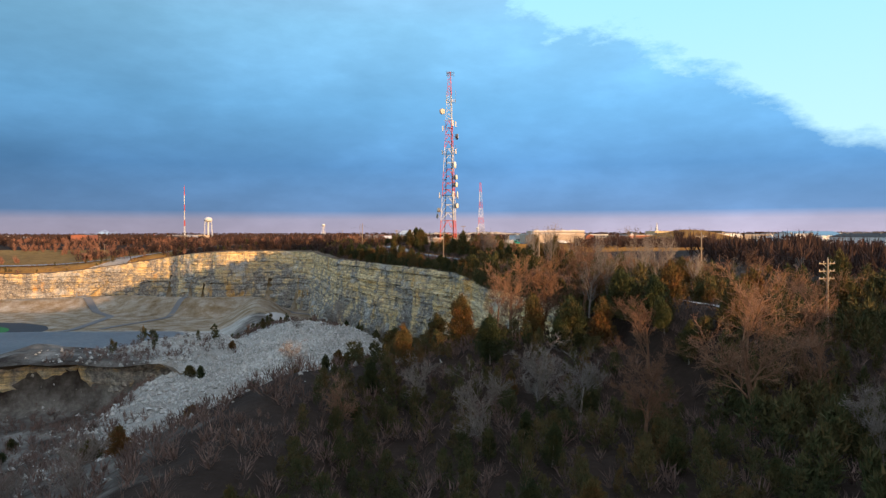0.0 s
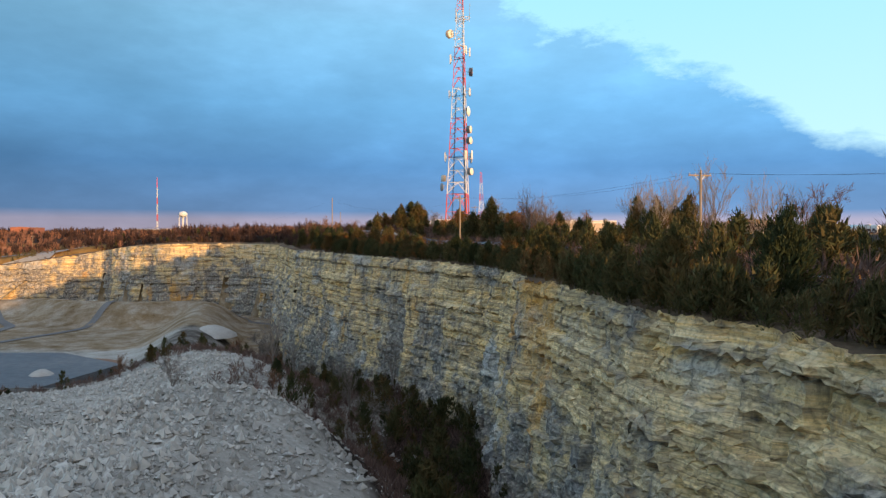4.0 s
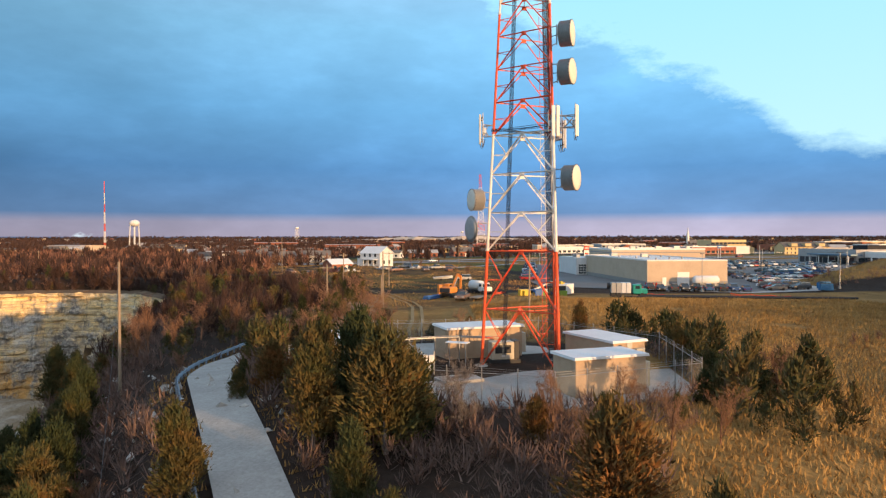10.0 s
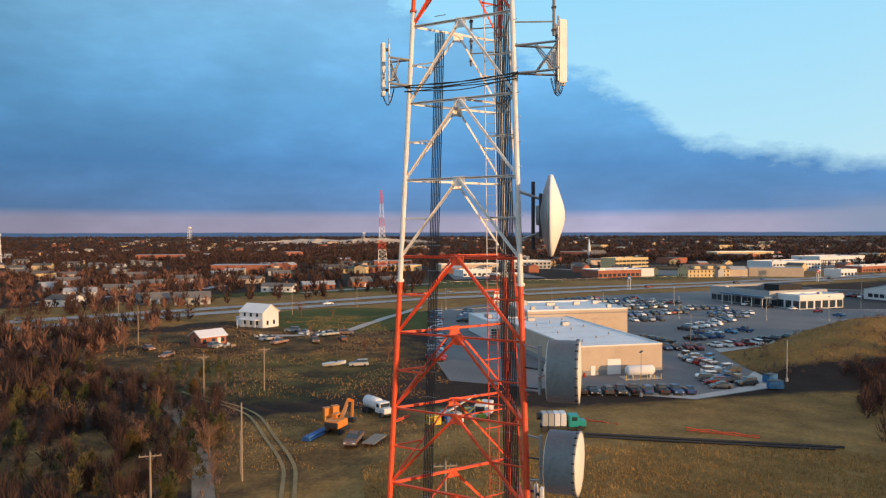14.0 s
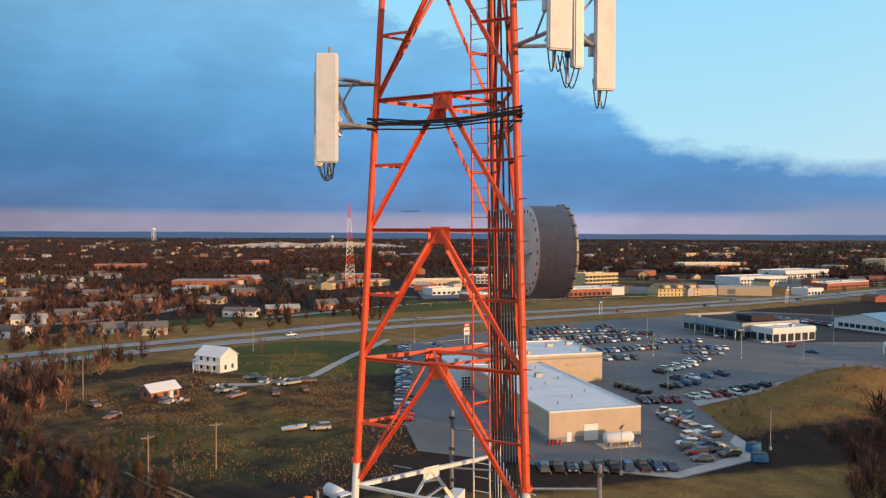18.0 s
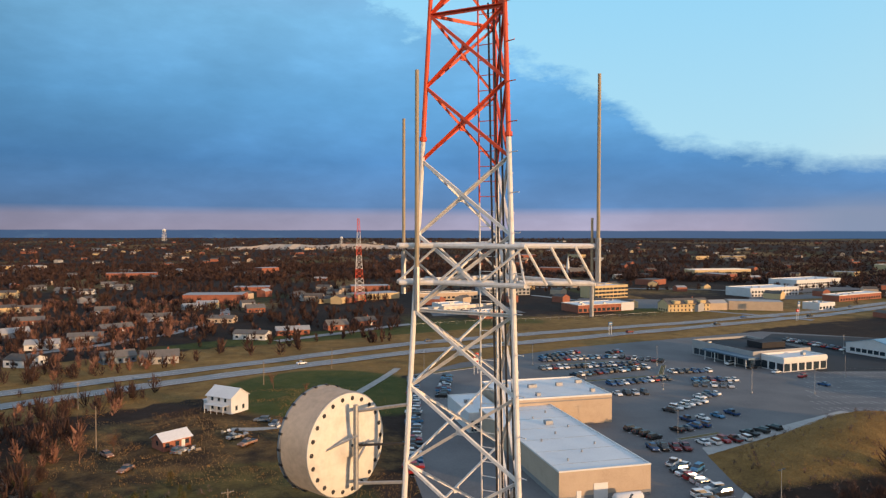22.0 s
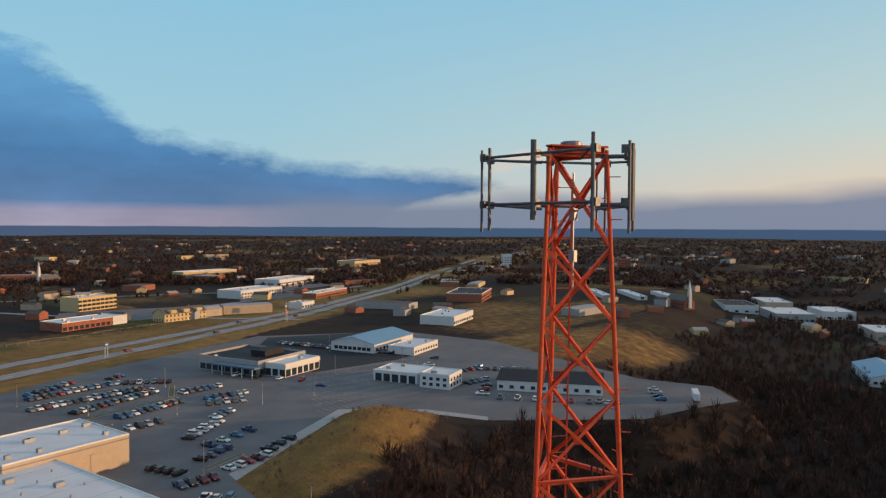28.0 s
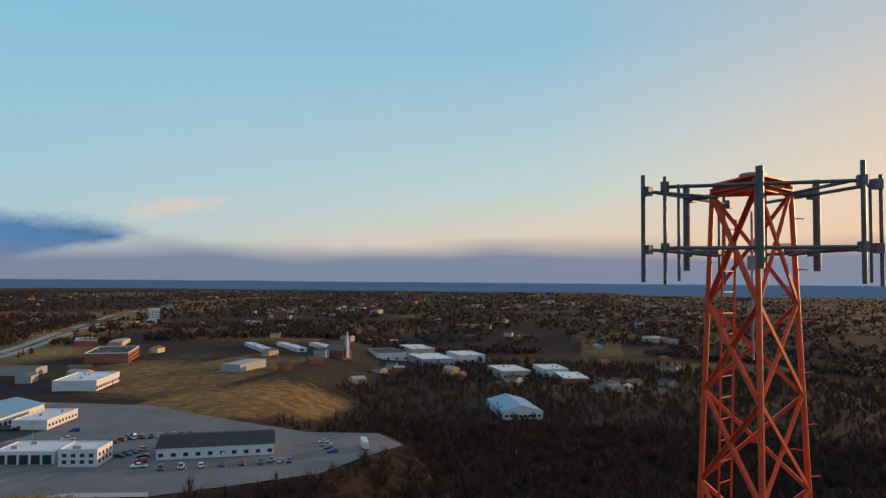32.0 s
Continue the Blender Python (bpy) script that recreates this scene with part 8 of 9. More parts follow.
b2 = block("showroom_block", "tall tan showroom block with white roof and units", 75, 213, 34, 27, 8.5, 5, WALL_TAN, ROOF_W, (2.0,), "n", 9, 0.5, z0=0, win=(3.0, 2.6), pitch=3.6)
part("trim_band", bx(0, 0, 7.6, 34.1, 27.1, 0.35), BAND, b2)
part("entrance", bx(17.2, -4, 1.6, 0.5, 6, 3.2), GLASS, b2)
wing = block("service_wing", "low white service wing with glass garage doors", 51, 209, 11, 24, 5.6, 5, WALL_WHITE, ROOF_W, (), units=2, parapet=0.3, z0=0)
for i in range(3):
    d = part("garage_door", bx(-3.4 + i * 3.4, -12.05, 1.9, 2.8, 0.1, 3.6), FRAME, wing)
    for j in range(4):
        for k in range(3):
            part("pane", bx(-4.3 + i * 3.4 + k * 0.9, -12.12, 0.65 + j * 0.85, 0.76, 0.06, 0.66), GLASS, d)


def white_tank():
    ob = thing("gas_tank", (69.5, 136.8, 0), "white horizontal tank on a concrete pad", "tank", rz=4)
    bm = bmesh.new()
    revolve_pts = [(-3.6, 0.1), (-3.4, 0.75), (-3.0, 1.15), (3.0, 1.15), (3.4, 0.75), (3.6, 0.1)]
    rings = [[bm.verts.new((x, r * math.cos(a), 1.75 + r * math.sin(a))) for a in [2 * math.pi * i / 16 for i in range(16)]] for x, r in revolve_pts]
    for A, B2 in zip(rings, rings[1:]):
        for i in range(16):
            bm.faces.new((A[i], A[(i + 1) % 16], B2[(i + 1) % 16], B2[i]))
    bm.faces.new(rings[0][::-1])
    bm.faces.new(rings[-1])
    part("shell", bm, WALL_WHITE, ob, smooth=True)
    for x in (-2.2, 2.2):
        part("saddle", bx(x, 0, 0.45, 0.5, 1.9, 0.9), CONC, ob)
    part("pad", bx(0, 0, 0.06, 9, 3.6, 0.12), CONC, ob)


white_tank()
YELLOW = material("safety_yellow", [(0.55, 0.36, 0.02), (0.68, 0.46, 0.04)], 2, 0.6, bump=0)
BARREL_R = material("red_barrel", [(0.35, 0.03, 0.02), (0.45, 0.05, 0.03)], 2, 0.5, bump=0)
DUMP_BLUE = material("dumpster_blue", [(0.02, 0.10, 0.24), (0.04, 0.16, 0.34)], 0.8, 0.6, bump=0.1)
for i in range(6):
    o = thing("bollard", (65.2 + i * 1.7, 134.2 + 0.12 * i, 0), "yellow steel bollard before the tank", "bollard", "bollards")
    part("post", tube(bmesh.new(), (0, 0, 0), (0, 0, 1.1), 0.09, 0.09, 8), YELLOW, o)
    part("cap", tube(bmesh.new(), (0, 0, 1.1), (0, 0, 1.16), 0.09, 0.03, 8), YELLOW, o)
for x, y in ((54.6, 139.7), (55.5, 139.6), (56.4, 139.8), (57.2, 139.4)):
    o = thing("barrel", (x, y, 0), "red steel barrel by the wall", "barrel", "barrels")
    part("drum", tube(bmesh.new(), (0, 0, 0), (0, 0, 0.88), 0.3, 0.3, 12), BARREL_R, o)
    part("lid", tube(bmesh.new(), (0, 0, 0.88), (0, 0, 0.91), 0.27, 0.27, 12), DARK, o)
for x, y, rz in ((96, 128, 20), (93, 121.5, -10)):
    o = thing("dumpster", (x, y, 0.01), "blue steel dumpster with black lid", "dumpster", "dumpsters", rz)
    bm = extrude([(-1.5, 0.15), (-1.5, 1.6), (1.3, 1.9), (1.5, 0.15)], 1.8)
    part("bin", bm, DUMP_BLUE, o)
    part("lid", bx(-0.1, 0, 1.86, 2.8, 1.8, 0.06), DARK, o)
    for s in (-1, 1):
        part("side_pocket", bx(0, s * 0.95, 0.9, 1.2, 0.14, 0.2), DUMP_BLUE, o)


def lot_lamp(x, y):
    o = thing("lot_lamp", (x, y, 0), "tall lamp post with two flat heads", "street lamp", "lot lamps", RC.uniform(0, 90))
    part("pole", tube(bmesh.new(), (0, 0, 0.7), (0, 0, 9.2), 0.09, 0.06, 8), GALV, o)
    part("base", tube(bmesh.new(), (0, 0, 0), (0, 0, 0.75), 0.3, 0.28, 10), CONC, o)
    for s in (-1, 1):
        part("lamp_head", bx(s * 0.75, 0, 9.15, 0.9, 0.45, 0.14, 0.03), DARK, o)
        part("arm", bx(s * 0.2, 0, 9.1, 0.4, 0.06, 0.06), GALV, o)


for x, y in ((100, 128), (103, 178), (130, 240), (108, 262), (160, 230), (150, 285), (182, 225), (215, 250), (96, 295), (46, 286), (36, 226), (250, 240), (255, 300), (62, 119)):
    lot_lamp(x, y)


def island(x, y, l, w, rz):
    o = thing("kerb_island", (x, y, 0), "raised kerb island with brown grass", "kerb island", "kerb islands", rz)
    part("kerb", bx(0, 0, 0.07, l, w, 0.16, 0.05), CONC, o)
    part("turf", bx(0, 0, 0.12, l - 0.5, w - 0.5, 0.12), material("winter_turf", [(0.09, 0.085, 0.03), (0.15, 0.12, 0.05), (0.2, 0.15, 0.07)], 0.8, 0.95, bump=0.3), o)


for v in ((125, 262, 40, 2.2, 10), (118, 296, 34, 2.0, 5), (148, 276, 2.4, 22, -30), (104, 246, 10, 2.5, 0), (112, 182, 16, 2, 15), (60, 290, 24, 3, 25)):
    island(*v)


def pylon(x, y, h, panels, label):
    o = thing("sign_pylon", (x, y, hz(x, y)), label, "sign", "roadside signs", 20)
    for s in (-1, 1):
        part("post", tube(bmesh.new(), (s * 0.9, 0, 0), (s * 0.9, 0, h), 0.14, 0.14, 8), FRAME, o)
    z = h
    for hh, mat in panels:
        part("panel", bx(0, -0.05, z - hh / 2, 2.6, 0.4, hh - 0.1, 0.03), mat, o)
        part("bar", bx(0, -0.27, z - hh / 2, 1.8, 0.03, hh * 0.22), FRAME if mat is not FRAME else BARREL_R, o)
        z -= hh


pylon(67, 280, 9, [(2.0, BARREL_R), (3.2, FRAME)], "white and red roadside sign pylon")
pylon(165, 372, 8, [(2.0, DUMP_BLUE)], "blue roadside sign on two posts")
pylon(350, 462, 9, [(2.4, DUMP_BLUE), (1.4, FRAME)], "blue and white highway-side sign")
pylon(318, 420, 8, [(2.0, BARREL_R)], "red roadside sign on posts")

# the dealership across the lot
dl = block("dealership_building", "low building with black roof and blue-grey canopy", 202, 296, 34, 38, 6, 12, WALL_GREY, ROOF_BK, (1.8,), "sw", 3, 1.1, z0=0, win=(3.4, 2.8), pitch=4.0)
part("canopy", bx(-19.5, -8, 4.6, 6, 28, 0.7), material("canopy_blue_grey", [(0.10, 0.16, 0.22), (0.14, 0.21, 0.28)], 0.5, 0.5, 0.2, bump=0), dl, "blue-grey entrance canopy")
for i in range(5):
    part("canopy_post", tube(bmesh.new(), (-22, -20 + i * 6.2, 0), (-22, -20 + i * 6.2, 4.3), 0.2, 0.2, 8), FRAME, dl)
part("roof_box", bx(4, -6, 7.6, 14, 9, 2.6), ROOF_BK, dl)
fr = block("glass_showroom", "white showroom front with tall dark windows", 207, 271, 25, 12, 5.4, 12, WALL_WHITE, ROOF_W, (1.9,), "sw", 1, 0.8, z0=0, win=(3.2, 3.2), pitch=4.2)
part("fascia", bx(0, -6.2, 4.9, 25.2, 0.3, 1.3), FRAME, fr)
ga = block("garage_building", "low white garage with open service bays", 231, 221, 22, 18, 4.5, -74, WALL_WHITE, ROOF_W, (), units=2, parapet=0.4, z0=0)
# dark panels on the wall take the place of the bays' inner shade
for i in range(5):
    part("bay_door", bx(-8.4 + i * 4.2, -9.05, 1.8, 3.2, 0.12, 3.4), DARK if i % 2 else GLASS, ga, "dark panel for the shade in an open service bay")
block("garage_office", "taller white office beside the garage", 231, 199, 14, 14, 6, -74, WALL_WHITE, ROOF_W, (1.8, 4.2), "swe", 2, 0.5, z0=0)
gable("long_workshop", "long white workshop with a low black roof", 262, 162, 44, 27, 4.5, 2.2, -63, WALL_WHITE, ROOF_BK, "sn", (1.8,), False, "building", "", (1.8, 1.4), 4.5)
gable("blue_roof_store", "long store with a blue metal roof", 285, 296, 46, 28, 5, 3.2, 15, WALL_WHITE, ROOF_BLUE, "sn", (1.8,), False, "building", "", (2.4, 1.8), 4.0)
block("store_annex", "white flat-roofed annex beside the store", 289, 268, 30, 16, 4, 15, WALL_WHITE, ROOF_W, (1.7,), "se", 2, z0=0)
o = thing("box_trailer", (279, 105, 0), "white box trailer parked by the rock slope", "trailer", rz=25)
part("box", bx(0, 0, 2.2, 11, 2.5, 2.7, 0.05), WALL_WHITE, o)
for x in (-3.6, -2.6):
    for s in (-1, 1):
        part("wheel", tube(bmesh.new(), (x, s * 1.15 - 0.12, 0.48), (x, s * 1.15 + 0.12, 0.48), 0.48, 0.48, 10), TYRE, o)
part("landing_leg", bx(3.4, 0, 0.45, 0.2, 1.8, 0.9), DARK, o)

# the farmyard west of the lot
fh = gable("farmhouse", "white two-storey farmhouse with a pale metal roof", -26, 228, 10.5, 7.5, 5.0, 2.4, -38, WALL_WHITE, ROOF_W, "sn", (1.5, 4.2), False, porch=True, win=(0.9, 1.4))
part("lean_to", bx(-6.6, 0.5, 1.4, 3, 6, 2.8), WALL_WHITE, fh)
part("lean_to_roof", bx(-6.6, 0.5, 2.9, 3.4, 6.4, 0.16), ROOF_W, fh)
gable("yard_shed", "weathered brick shed with a pale tin roof", -36, 192, 8, 6, 2.6, 1.5, 40, WALL_BRICK, ROOF_W, "s", (1.4,), False, "shed", "")
tagged(ribbon("farm_drive", [(-22, 204), (-10, 204), (4, 213), (16, 248), (36, 296)], 3.2, GRAVEL, 0.12, 3.0), "pale gravel farm drive", "road", kind="structure")
tagged(ribbon("dirt_path", [(-110, 205), (-83, 192), (-62, 161), (-38, 141), (-20, 99), (-14, 70)], 2.8, material("dirt_track", [(0.12, 0.10, 0.075), (0.18, 0.15, 0.115), (0.23, 0.19, 0.15)], 0.5, 0.95, bump=0.4), 0.14, 2.5), "brown dirt track through the brush", "road", kind="structure")


def boat(x, y):
    o = thing("boat", (x, y, hz(x, y) + 0.3), "white boat on a trailer in the grass", "boat", rz=15)
    bm = bmesh.new()
    st = [(-2.8, 0.95), (0, 1.05), (1.8, 0.7), (3.0, 0.05)]
    rows = [[bm.verts.new((px, s * w_, 0.9 + 0.08 * px)) for s in (-1, 1)] + [bm.verts.new((px, 0, 0.1 + 0.05 * max(0, px) ** 1.5))] for px, w_ in st]
    for A, B2 in zip(rows, rows[1:]):
        for i in range(3):
            bm.faces.new((A[i], A[(i + 1) % 3], B2[(i + 1) % 3], B2[i]))
    bm.faces.new(rows[0])
    part("hull", bm, WALL_WHITE, o)
    part("windscreen", bx(0.5, 0, 1.15, 0.1, 1.5, 0.4), GLASS, o)
    for s in (-1, 1):
        part("trailer_wheel", tube(bmesh.new(), (-0.8, s * 1.05 - 0.1, 0), (-0.8, s * 1.05 + 0.1, 0), 0.32, 0.32, 10), TYRE, o)


boat(0, 158)


def junk_pile(x, y, n, seed):
    r = np.random.default_rng(seed)
    o = thing("junk_pile", (x, y, hz(x, y)), "heap of scrap metal and boards in the yard", "scrap pile", "junk piles")
    for i in range(n):
        bm = bmesh.new()
        box(bm, 0, 0, 0, r.uniform(0.4, 1.6), r.uniform(0.3, 1.0), r.uniform(0.2, 0.7))
        part("scrap", bm, [RUSTY, DARK, WALL_WHITE, GALV, WOOD_POLE][r.integers(5)], o, m=pose(r.normal(0, 2.4), r.normal(0, 1.8), r.uniform(0.1, 0.6), r.normal(0, 14), r.normal(0, 14), r.uniform(0, 180)))


for v in ((-8, 207, 16, 1), (-2, 210, 14, 2), (-30, 188, 12, 3), (-20, 200, 10, 4)):
    junk_pile(*v)


# ---- the town beyond the highway ----
block("office_building", "three-storey yellow office block with glass bands", 262, 615, 40, 20, 11, 20, WALL_YEL, ROOF_W, (2.0, 5.4, 8.8), "se", 4, 1.0, win=(4.0, 1.9), pitch=4.6)
bl = block("brick_store", "low red brick store with a white end panel", 210, 503, 50, 22, 5.5, 15, WALL_BRICK, ROOF_W, (1.8,), "s", 3, win=(3.0, 2.2), pitch=4.2)
part("end_panel", bx(20, -11.1, 3.2, 12, 0.3, 6.2), WALL_WHITE, bl, "white end panel")
inn = gable("inn", "yellow gabled inn with a dark roof", 274, 490, 36, 14, 6, 3.6, 6, WALL_YEL, SHINGLE, "s", (1.6, 4.6), True, "inn", "", (1.1, 1.5), 3.2)
for s in (-11, 0, 11):
    part("dormer", prism([(s - 2.4, -8.2), (s + 2.4, -8.2), (s + 2.4, -3.5), (s - 2.4, -3.5)], 6.4, 8.6), WALL_YEL, inn)
STORES = [("white_store", "large white flat-roofed store", 430, 625, 65, 30, 8, 15, WALL_WHITE, ROOF_W), ("brick_strip", "long brick shop strip", 480, 565, 70, 15, 5.5, 22, WALL_BRICK, ROOF_W),
          ("far_store", "big white store with a flat roof", 540, 710, 80, 34, 9, 20, WALL_WHITE, ROOF_W), ("yellow_store", "long pale yellow warehouse", 555, 914, 90, 26, 9, 5, WALL_YEL, ROOF_W),
          ("yellow_hall", "yellow hall with a grey roof", 900, 960, 80, 40, 10, 10, WALL_YEL, ROOF_BK), ("small_store", "small white shop by the highway", 388, 490, 20, 14, 5, 20, WALL_WHITE, ROOF_W),
          ("bank", "white bank with a flat canopy", 100, 520, 24, 16, 5, 18, WALL_WHITE, ROOF_W), ("cafe", "low brick cafe with a pale roof", 115, 468, 20, 13, 4.5, 18, WALL_BRICK, ROOF_W),
          ("motel", "long tan motel with a flat roof", 112, 610, 55, 14, 6, 12, WALL_TAN, ROOF_BK), ("grey_store", "grey block store with a pale roof", 175, 655, 46, 26, 7, 10, WALL_GREY, ROOF_W),
          ("green_store", "white store with a green-grey front", 400, 335, 45, 26, 6, 20, WALL_WHITE, ROOF_W), ("brown_store", "broad brown brick store", 550, 430, 66, 34, 8, 28, WALL_BRICK, ROOF_BK)]
for n, lb, x, y, w, d, h, rz, wl, rf in STORES:
    block(n, lb, x, y, w, d, h, rz, wl, rf, (2.0,) if h < 7 else (1.8, 5.0), "se", 4, 0.7, win=(2.6, 1.8), pitch=4.2, door=w * 0.2)
STORES = [("storage_row", "long pale storage row", 680, 357, 80, 10, 3.5, 40, WALL_WHITE, ROOF_W), ("storage_row", "long pale storage row", 692, 325, 80, 10, 3.5, 40, WALL_WHITE, ROOF_W),
          ("storage_row", "long pale storage row", 704, 292, 80, 10, 3.5, 40, WALL_WHITE, ROOF_W), ("warehouse", "grey warehouse in the valley", 765, 192, 60, 36, 8, 30, WALL_GREY, ROOF_W),
          ("warehouse", "pale warehouse in the valley", 811, 161, 50, 30, 8, 30, WALL_WHITE, ROOF_W), ("warehouse", "tan warehouse in the valley", 670, 93, 46, 28, 7, 25, WALL_TAN, ROOF_W),
          ("warehouse", "white shed in the valley", 689, 55, 40, 24, 7, 20, WALL_WHITE, ROOF_W), ("warehouse", "brick warehouse in the valley", 627, 33, 44, 22, 7, 15, WALL_BRICK, ROOF_W),
          ("warehouse", "white warehouse behind the storage rows", 796, 252, 60, 34, 8, 30, WALL_WHITE, ROOF_BK), ("warehouse", "tan warehouse behind the storage rows", 876, 236, 60, 30, 8, 30, WALL_TAN, ROOF_W)]
for n, lb, x, y, w, d, h, rz, wl, rf in STORES:
    block(n, lb, x, y, w, d, h, rz, wl, rf, (2.0,), "sw", 3, 0.5, win=(3.4, 2.0), pitch=10.0, group="valley sheds")
gable("blue_roof_shed", "long valley shed with a blue roof", 470, 65, 50, 26, 5, 3.5, 20, WALL_WHITE, ROOF_BLUE, "s", (2.0,), False, "building", "", (2.0, 1.5), 5.0)
block("hotel", "white seven-storey hotel on the skyline", 1060, 740, 40, 18, 23, 35, WALL_WHITE, ROOF_W, (3, 7, 11, 15, 19), "sw", 3, 1.0, win=(2.6, 1.6), pitch=5.0)
block("brick_tower_block", "brown brick block on the skyline", 1182, 569, 44, 20, 17, 30, WALL_BRICK, ROOF_BK, (3, 7, 11, 15), "sw", 3, 1.0, win=(2.6, 1.6), pitch=5.2)


def church(x, y, top, label, rz=0):
    o = gable("church", label, x, y, 26, 12, 7, 5, rz, WALL_BRICK, SHINGLE, "sn", (3.0,), False, "church", "", (1.0, 2.6), 3.4)
    part("belfry", bx(-13, 0, (top - 12) / 2, 3, 3, top - 12), WALL_WHITE, o)
    bm = bmesh.new()
    box(bm, -13, 0, top - 6.5, 2.9, 2.9, 12, 0, 0.02)
    part("spire", bm, WALL_WHITE, o)
    return o


church(350, 930, 30, "brick church with a tall pale spire", 20)
church(662, 261, 27, "brick church with a pointed white steeple", 60)


def water_tower(x, y, top, r, label):
    z = hz(x, y)
    o = thing("water_tower", (x, y, z), label, "water tower", "water towers")
    top -= z
    bm = bmesh.new()
    bmesh.ops.create_uvsphere(bm, u_segments=20, v_segments=10, radius=r, matrix=pose(0, 0, top - r * 0.7) @ Matrix.Diagonal((1, 1, 0.7, 1)))
    part("tank", bm, WALL_WHITE, o, smooth=True)
    part("riser", tube(bmesh.new(), (0, 0, -1), (0, 0, top - r), r * 0.12, r * 0.12, 10), WALL_WHITE, o)
    for i in range(6):
        a = i * math.pi / 3
        part("leg", tube(bmesh.new(), (r * 1.15 * math.cos(a), r * 1.15 * math.sin(a), -1), (r * 0.9 * math.cos(a), r * 0.9 * math.sin(a), top - r * 0.7), r * 0.05, r * 0.05, 6), WALL_WHITE, o)


water_tower(-405, 880, 36, 6.5, "white water tower on six legs")
water_tower(-760, 3640, 66, 10, "far white water tower on the skyline")
water_tower(75, 2700, 36, 6, "far pale water tower on the skyline")


def mast(x, y, top, w, label, nb=7):
    z = hz(x, y)
    o = thing("lattice_mast", (x, y, z), label, "radio mast", "radio masts")
    h = top - z
    n = 18
    for b in range(nb):
        bm = bmesh.new()
        for i in range(int(n * b / nb), int(n * (b + 1) / nb)):
            za, zb = h * i / n, h * (i + 1) / n
            wa, wb = w * (1 - 0.85 * (za / h) ** 0.7), w * (1 - 0.85 * (zb / h) ** 0.7)
            A = [(wa * c, wa * s, za) for c, s in ((1, 0), (-0.5, 0.87), (-0.5, -0.87))]
            B2 = [(wb * c, wb * s, zb) for c, s in ((1, 0), (-0.5, 0.87), (-0.5, -0.87))]
            for k in range(3):
                tube(bm, A[k], B2[k], 0.2, 0.2, 4)
                tube(bm, A[k], B2[(k + 1) % 3], 0.13, 0.13, 3)
                tube(bm, A[(k + 1) % 3], B2[k], 0.13, 0.13, 3)
                tube(bm, B2[k], B2[(k + 1) % 3], 0.08, 0.08, 3)
        part("section", bm, RED if b % 2 == 0 else WHITE_P, o)
    part("tip", tube(bmesh.new(), (0, 0, h), (0, 0, h + 3), 0.08, 0.04, 4), GALV, o)


mast(34, 597, 70, 6.5, "red and white lattice radio mast")
mast(-445, 882, 87, 1.6, "slim red and white radio mast")
ROOFS = [SHINGLE, SHINGLE, WALL_GREY, SHINGLE]
WALLS = [WALL_GREY, WALL_TAN, WALL_BRICK, WALL_GREY, WALL_WHITE, WALL_BRICK]
RH = np.random.default_rng(61)
HOUSES = ((-115, 431), (-104, 485), (-93, 559), (-45, 530), (-34, 393), (-13, 407), (30, 442), (-68, 327), (-120, 395), (-7, 620), (-83, 615), (2, 885), (-142, 1157), (-200, 773), (-219, 718), (-280, 1094),
          (-198, 931), (-243, 733), (-226, 819), (-94, 990), (-430, 1110), (-134, 375), (-124, 328), (-165, 420), (-180, 480), (-150, 540), (-210, 560), (-60, 470), (-260, 610), (-300, 690))
NAMES = {WALL_WHITE.name: "white", WALL_TAN.name: "tan", WALL_BRICK.name: "red brick", WALL_GREY.name: "grey", WALL_YEL.name: "yellow"}
for i, (x, y) in enumerate(HOUSES):
    wl = WALLS[RH.integers(6)]
    rf = ROOFS[RH.integers(4)]
    gable("house", f"{NAMES[wl.name]} one-storey house with a {'pale' if rf is WALL_GREY else 'dark shingle'} roof", x, y, RH.uniform(13, 19), RH.uniform(8, 10), RH.uniform(2.8, 3.4), RH.uniform(1.6, 2.4), RH.uniform(-25, 35), wl, rf, pitch=4.6, win=(1.5, 1.2))
gable("house", "orange brick house with a dark roof", 12, 422, 13, 9, 3.2, 2.6, 20, WALL_BRICK, SHINGLE)
gable("house", "blue-grey house with a dark roof", -87, 331, 14, 9, 3.0, 2.2, 28, material("blue_grey_siding", [(0.14, 0.19, 0.24), (0.19, 0.25, 0.30)], 0.6, 0.8, bump=0.1), SHINGLE)


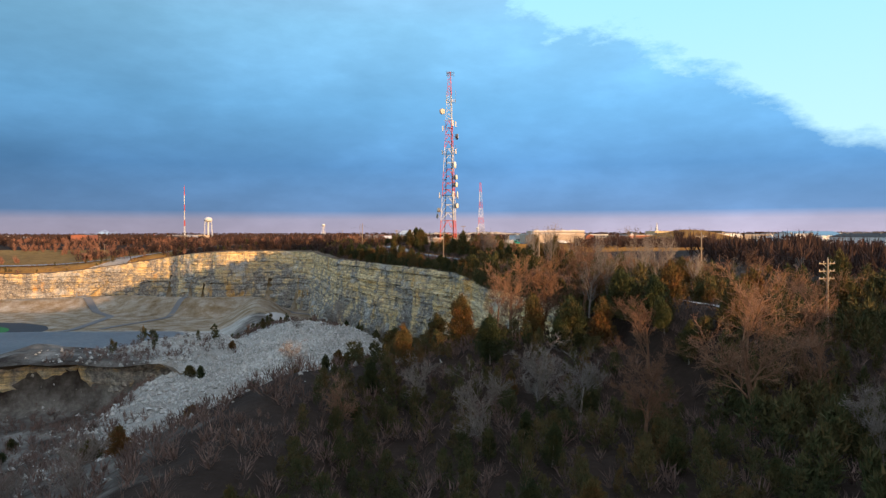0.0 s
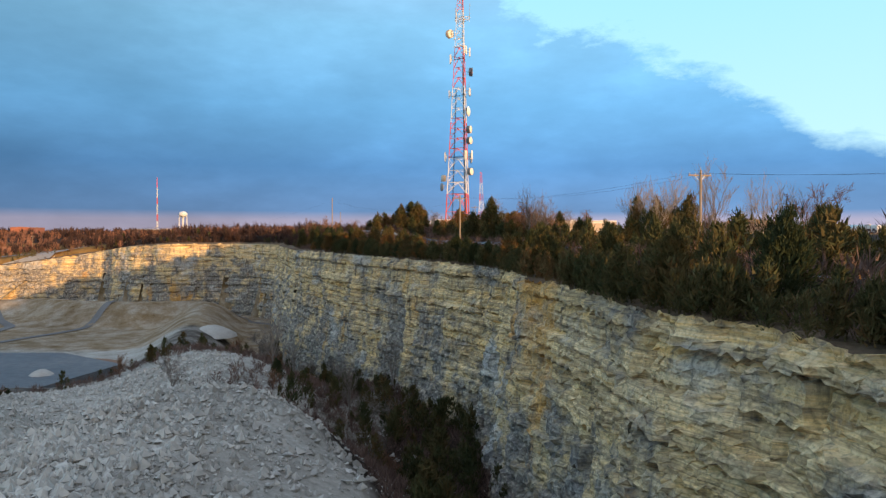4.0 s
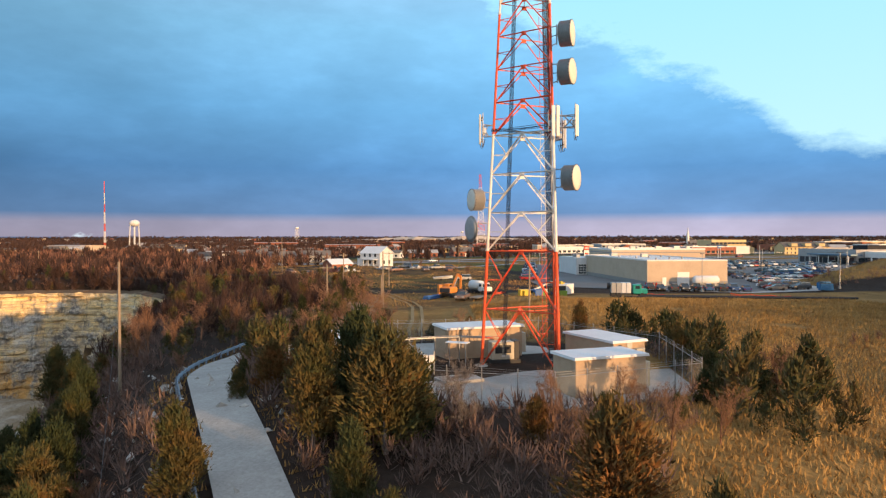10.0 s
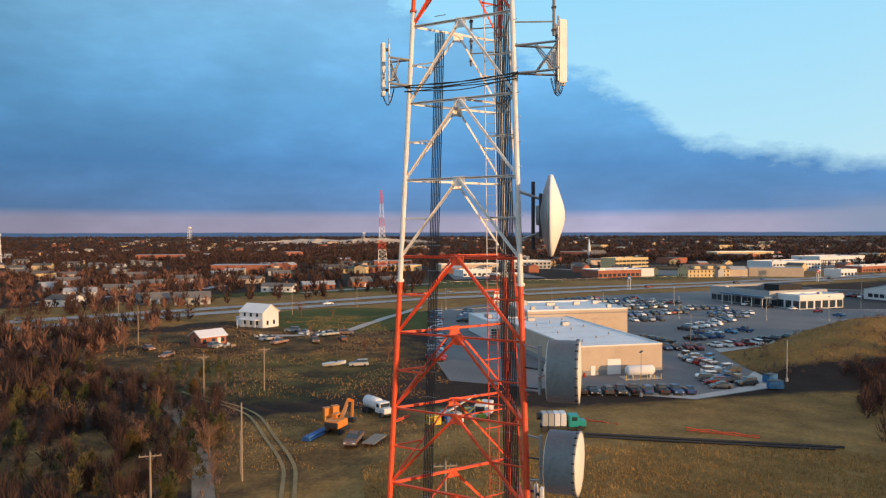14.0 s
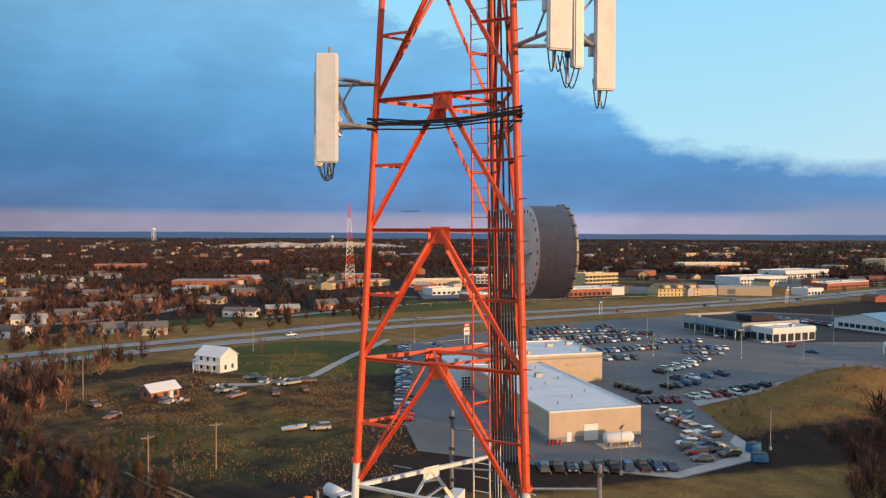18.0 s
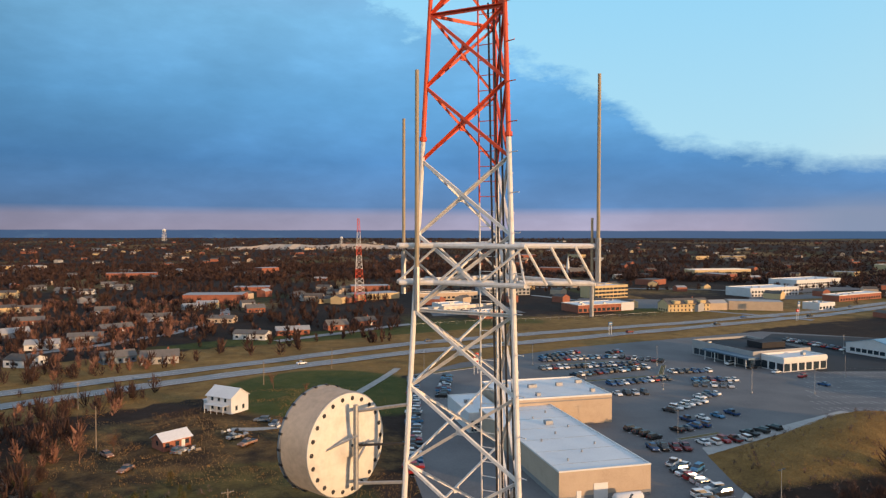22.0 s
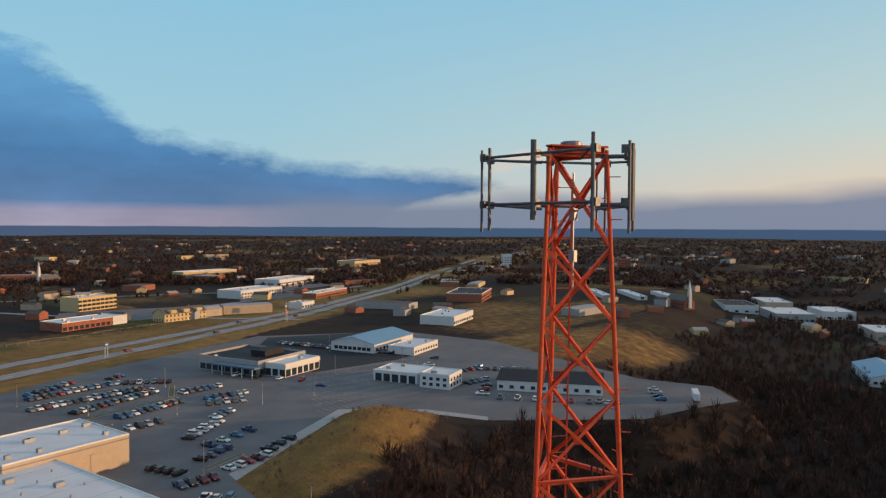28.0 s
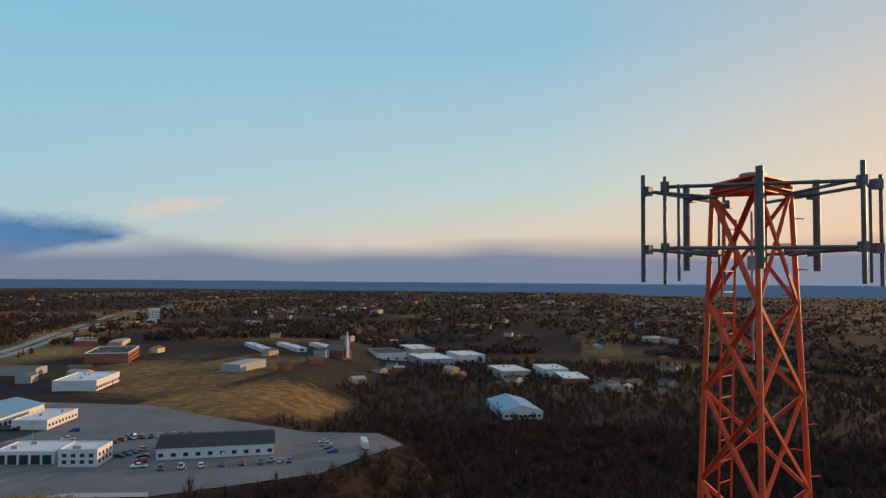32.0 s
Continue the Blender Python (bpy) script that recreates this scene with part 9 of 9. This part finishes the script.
def far_homes():
    r = np.random.default_rng(91)
    V, F, MI = [], [], []
    n = 0
    while n < 520:
        a, d = r.uniform(-0.75, 1.75), 560 + 3000 * r.random() ** 1.3
        x, y = d * math.sin(a), d * math.cos(a)
        A, B2 = np.array([x]), np.array([y])
        if inside(PIT, A, B2)[0] or dist(HWY, A, B2, False)[0] < 26 or dist(HWY2, A, B2, False)[0] < 26 or (waves(A, B2, 300, 70)[0] < -0.1 and r.random() < 0.8):
            continue
        big = r.random() < 0.16
        w, e, h = (r.uniform(25, 60), r.uniform(14, 26), r.uniform(4.5, 8)) if big else (r.uniform(11, 17), r.uniform(8, 10), r.uniform(3, 5.5))
        rise = 0.4 if big else r.uniform(1.6, 2.6)
        z = hz(x, y)
        t = r.uniform(0, 3.14)
        c, s = math.cos(t), math.sin(t)
        b = len(V)
        for u in (-1, 1):
            for v, zz in ((-1, -2), (1, -2), (1, h), (0, h + rise), (-1, h)):
                px_, py_ = u * w / 2, v * e / 2
                V.append((x + c * px_ - s * py_, y + s * px_ + c * py_, z + zz))
        wm, rm = r.choice([0, 1, 1, 2, 2, 3]), 4 if r.random() < 0.8 else 5
        if big:
            wm, rm = r.choice([0, 1, 2, 2, 3]), 4 if r.random() < 0.4 else 5
        for k in range(5):
            F.append((b + k, b + (k + 1) % 5, b + 5 + (k + 1) % 5, b + 5 + k))
            MI.append(rm if k in (2, 3) else wm)
        F.append(tuple(b + k for k in range(5)))
        F.append(tuple(b + 5 + k for k in range(5)))
        MI += [wm, wm]
        n += 1
    me = pydata("far_town", V, F, [WALL_GREY, WALL_TAN, WALL_BRICK, WALL_YEL, SHINGLE, WALL_GREY])
    me.polygons.foreach_set("material_index", MI)
    tagged(new("far_town", me), "scattered far houses and pale stores", "town", kind="stuff")


far_homes()


def scar():
    """The pale quarry on the skyline."""
    bm = bmesh.new()
    r = np.random.default_rng(8)
    X = np.linspace(-330, 330, 26)
    lo = [bm.verts.new((x, 2380 + r.uniform(-20, 20), hz(x, 2380) - 2)) for x in X]
    hi = [bm.verts.new((x, 2430 + r.uniform(-25, 25), hz(x, 2430) + (8 + 9 * abs(math.sin(x * 0.013)) + r.uniform(-2, 2)) * min(1, (335 - abs(x)) / 80))) for x in X]
    bk = [bm.verts.new((x, 2560, hz(x, 2560) - 3)) for x in X]
    for A, B2 in ((lo, hi), (hi, bk)):
        for i in range(len(X) - 1):
            bm.faces.new((A[i], A[i + 1], B2[i + 1], B2[i]))
    tagged(new("distant_quarry", mesh_of("distant_quarry", bm, material("pale_quarry_face", [(0.30, 0.24, 0.19), (0.42, 0.35, 0.28), (0.50, 0.43, 0.35)], 0.02, 0.95, bump=0.2))), "pale distant quarry face on the skyline", "quarry", kind="structure")


scar()


def long_fence():
    P = resample([(60, 425), (83, 435), (161, 448), (262, 470)], 6.0)
    o = thing("highway_fence", (float(P[0, 0]), float(P[0, 1]), hz(*P[0])), "grey wire fence beside the highway", "fence")
    z0 = hz(*P[0])
    for a, b in zip(P, P[1:]):
        pa, pb = (a[0] - P[0, 0], a[1] - P[0, 1], hz(*a) - z0), (b[0] - P[0, 0], b[1] - P[0, 1], hz(*b) - z0)
        part("post", tube(bmesh.new(), pa, (pa[0], pa[1], pa[2] + 1.9), 0.06, 0.06, 5), GALV, o)
        part("rail", tube(bmesh.new(), (pa[0], pa[1], pa[2] + 1.85), (pb[0], pb[1], pb[2] + 1.85), 0.04, 0.04, 4), GALV, o)


long_fence()
for pts in ([(-150, 340), (-110, 380), (-80, 420), (-60, 480), (-70, 560)], [(-20, 380), (20, 410), (60, 440)], [(330, 420), (300, 470), (240, 540), (200, 640)], [(600, 560), (520, 610), (400, 690), (200, 760)], [(250, 560), (420, 580), (640, 650)]):
    tagged(ribbon("town_street", pts, 7.0, ROADM, 0.2, 8.0), "grey town street between houses", "road", kind="structure")
for poly in ([(190, 515), (320, 500), (335, 560), (230, 595)], [(380, 570), (540, 590), (560, 640), (400, 600)], [(80, 480), (150, 490), (145, 560), (85, 545)], [(480, 640), (620, 670), (600, 720), (470, 690)]):
    zz = max(hz(*p) for p in poly) + 0.15
    tagged(flat("store_lot", poly, zz, ASPHALT), "grey asphalt store lot", "parking lot", kind="structure")
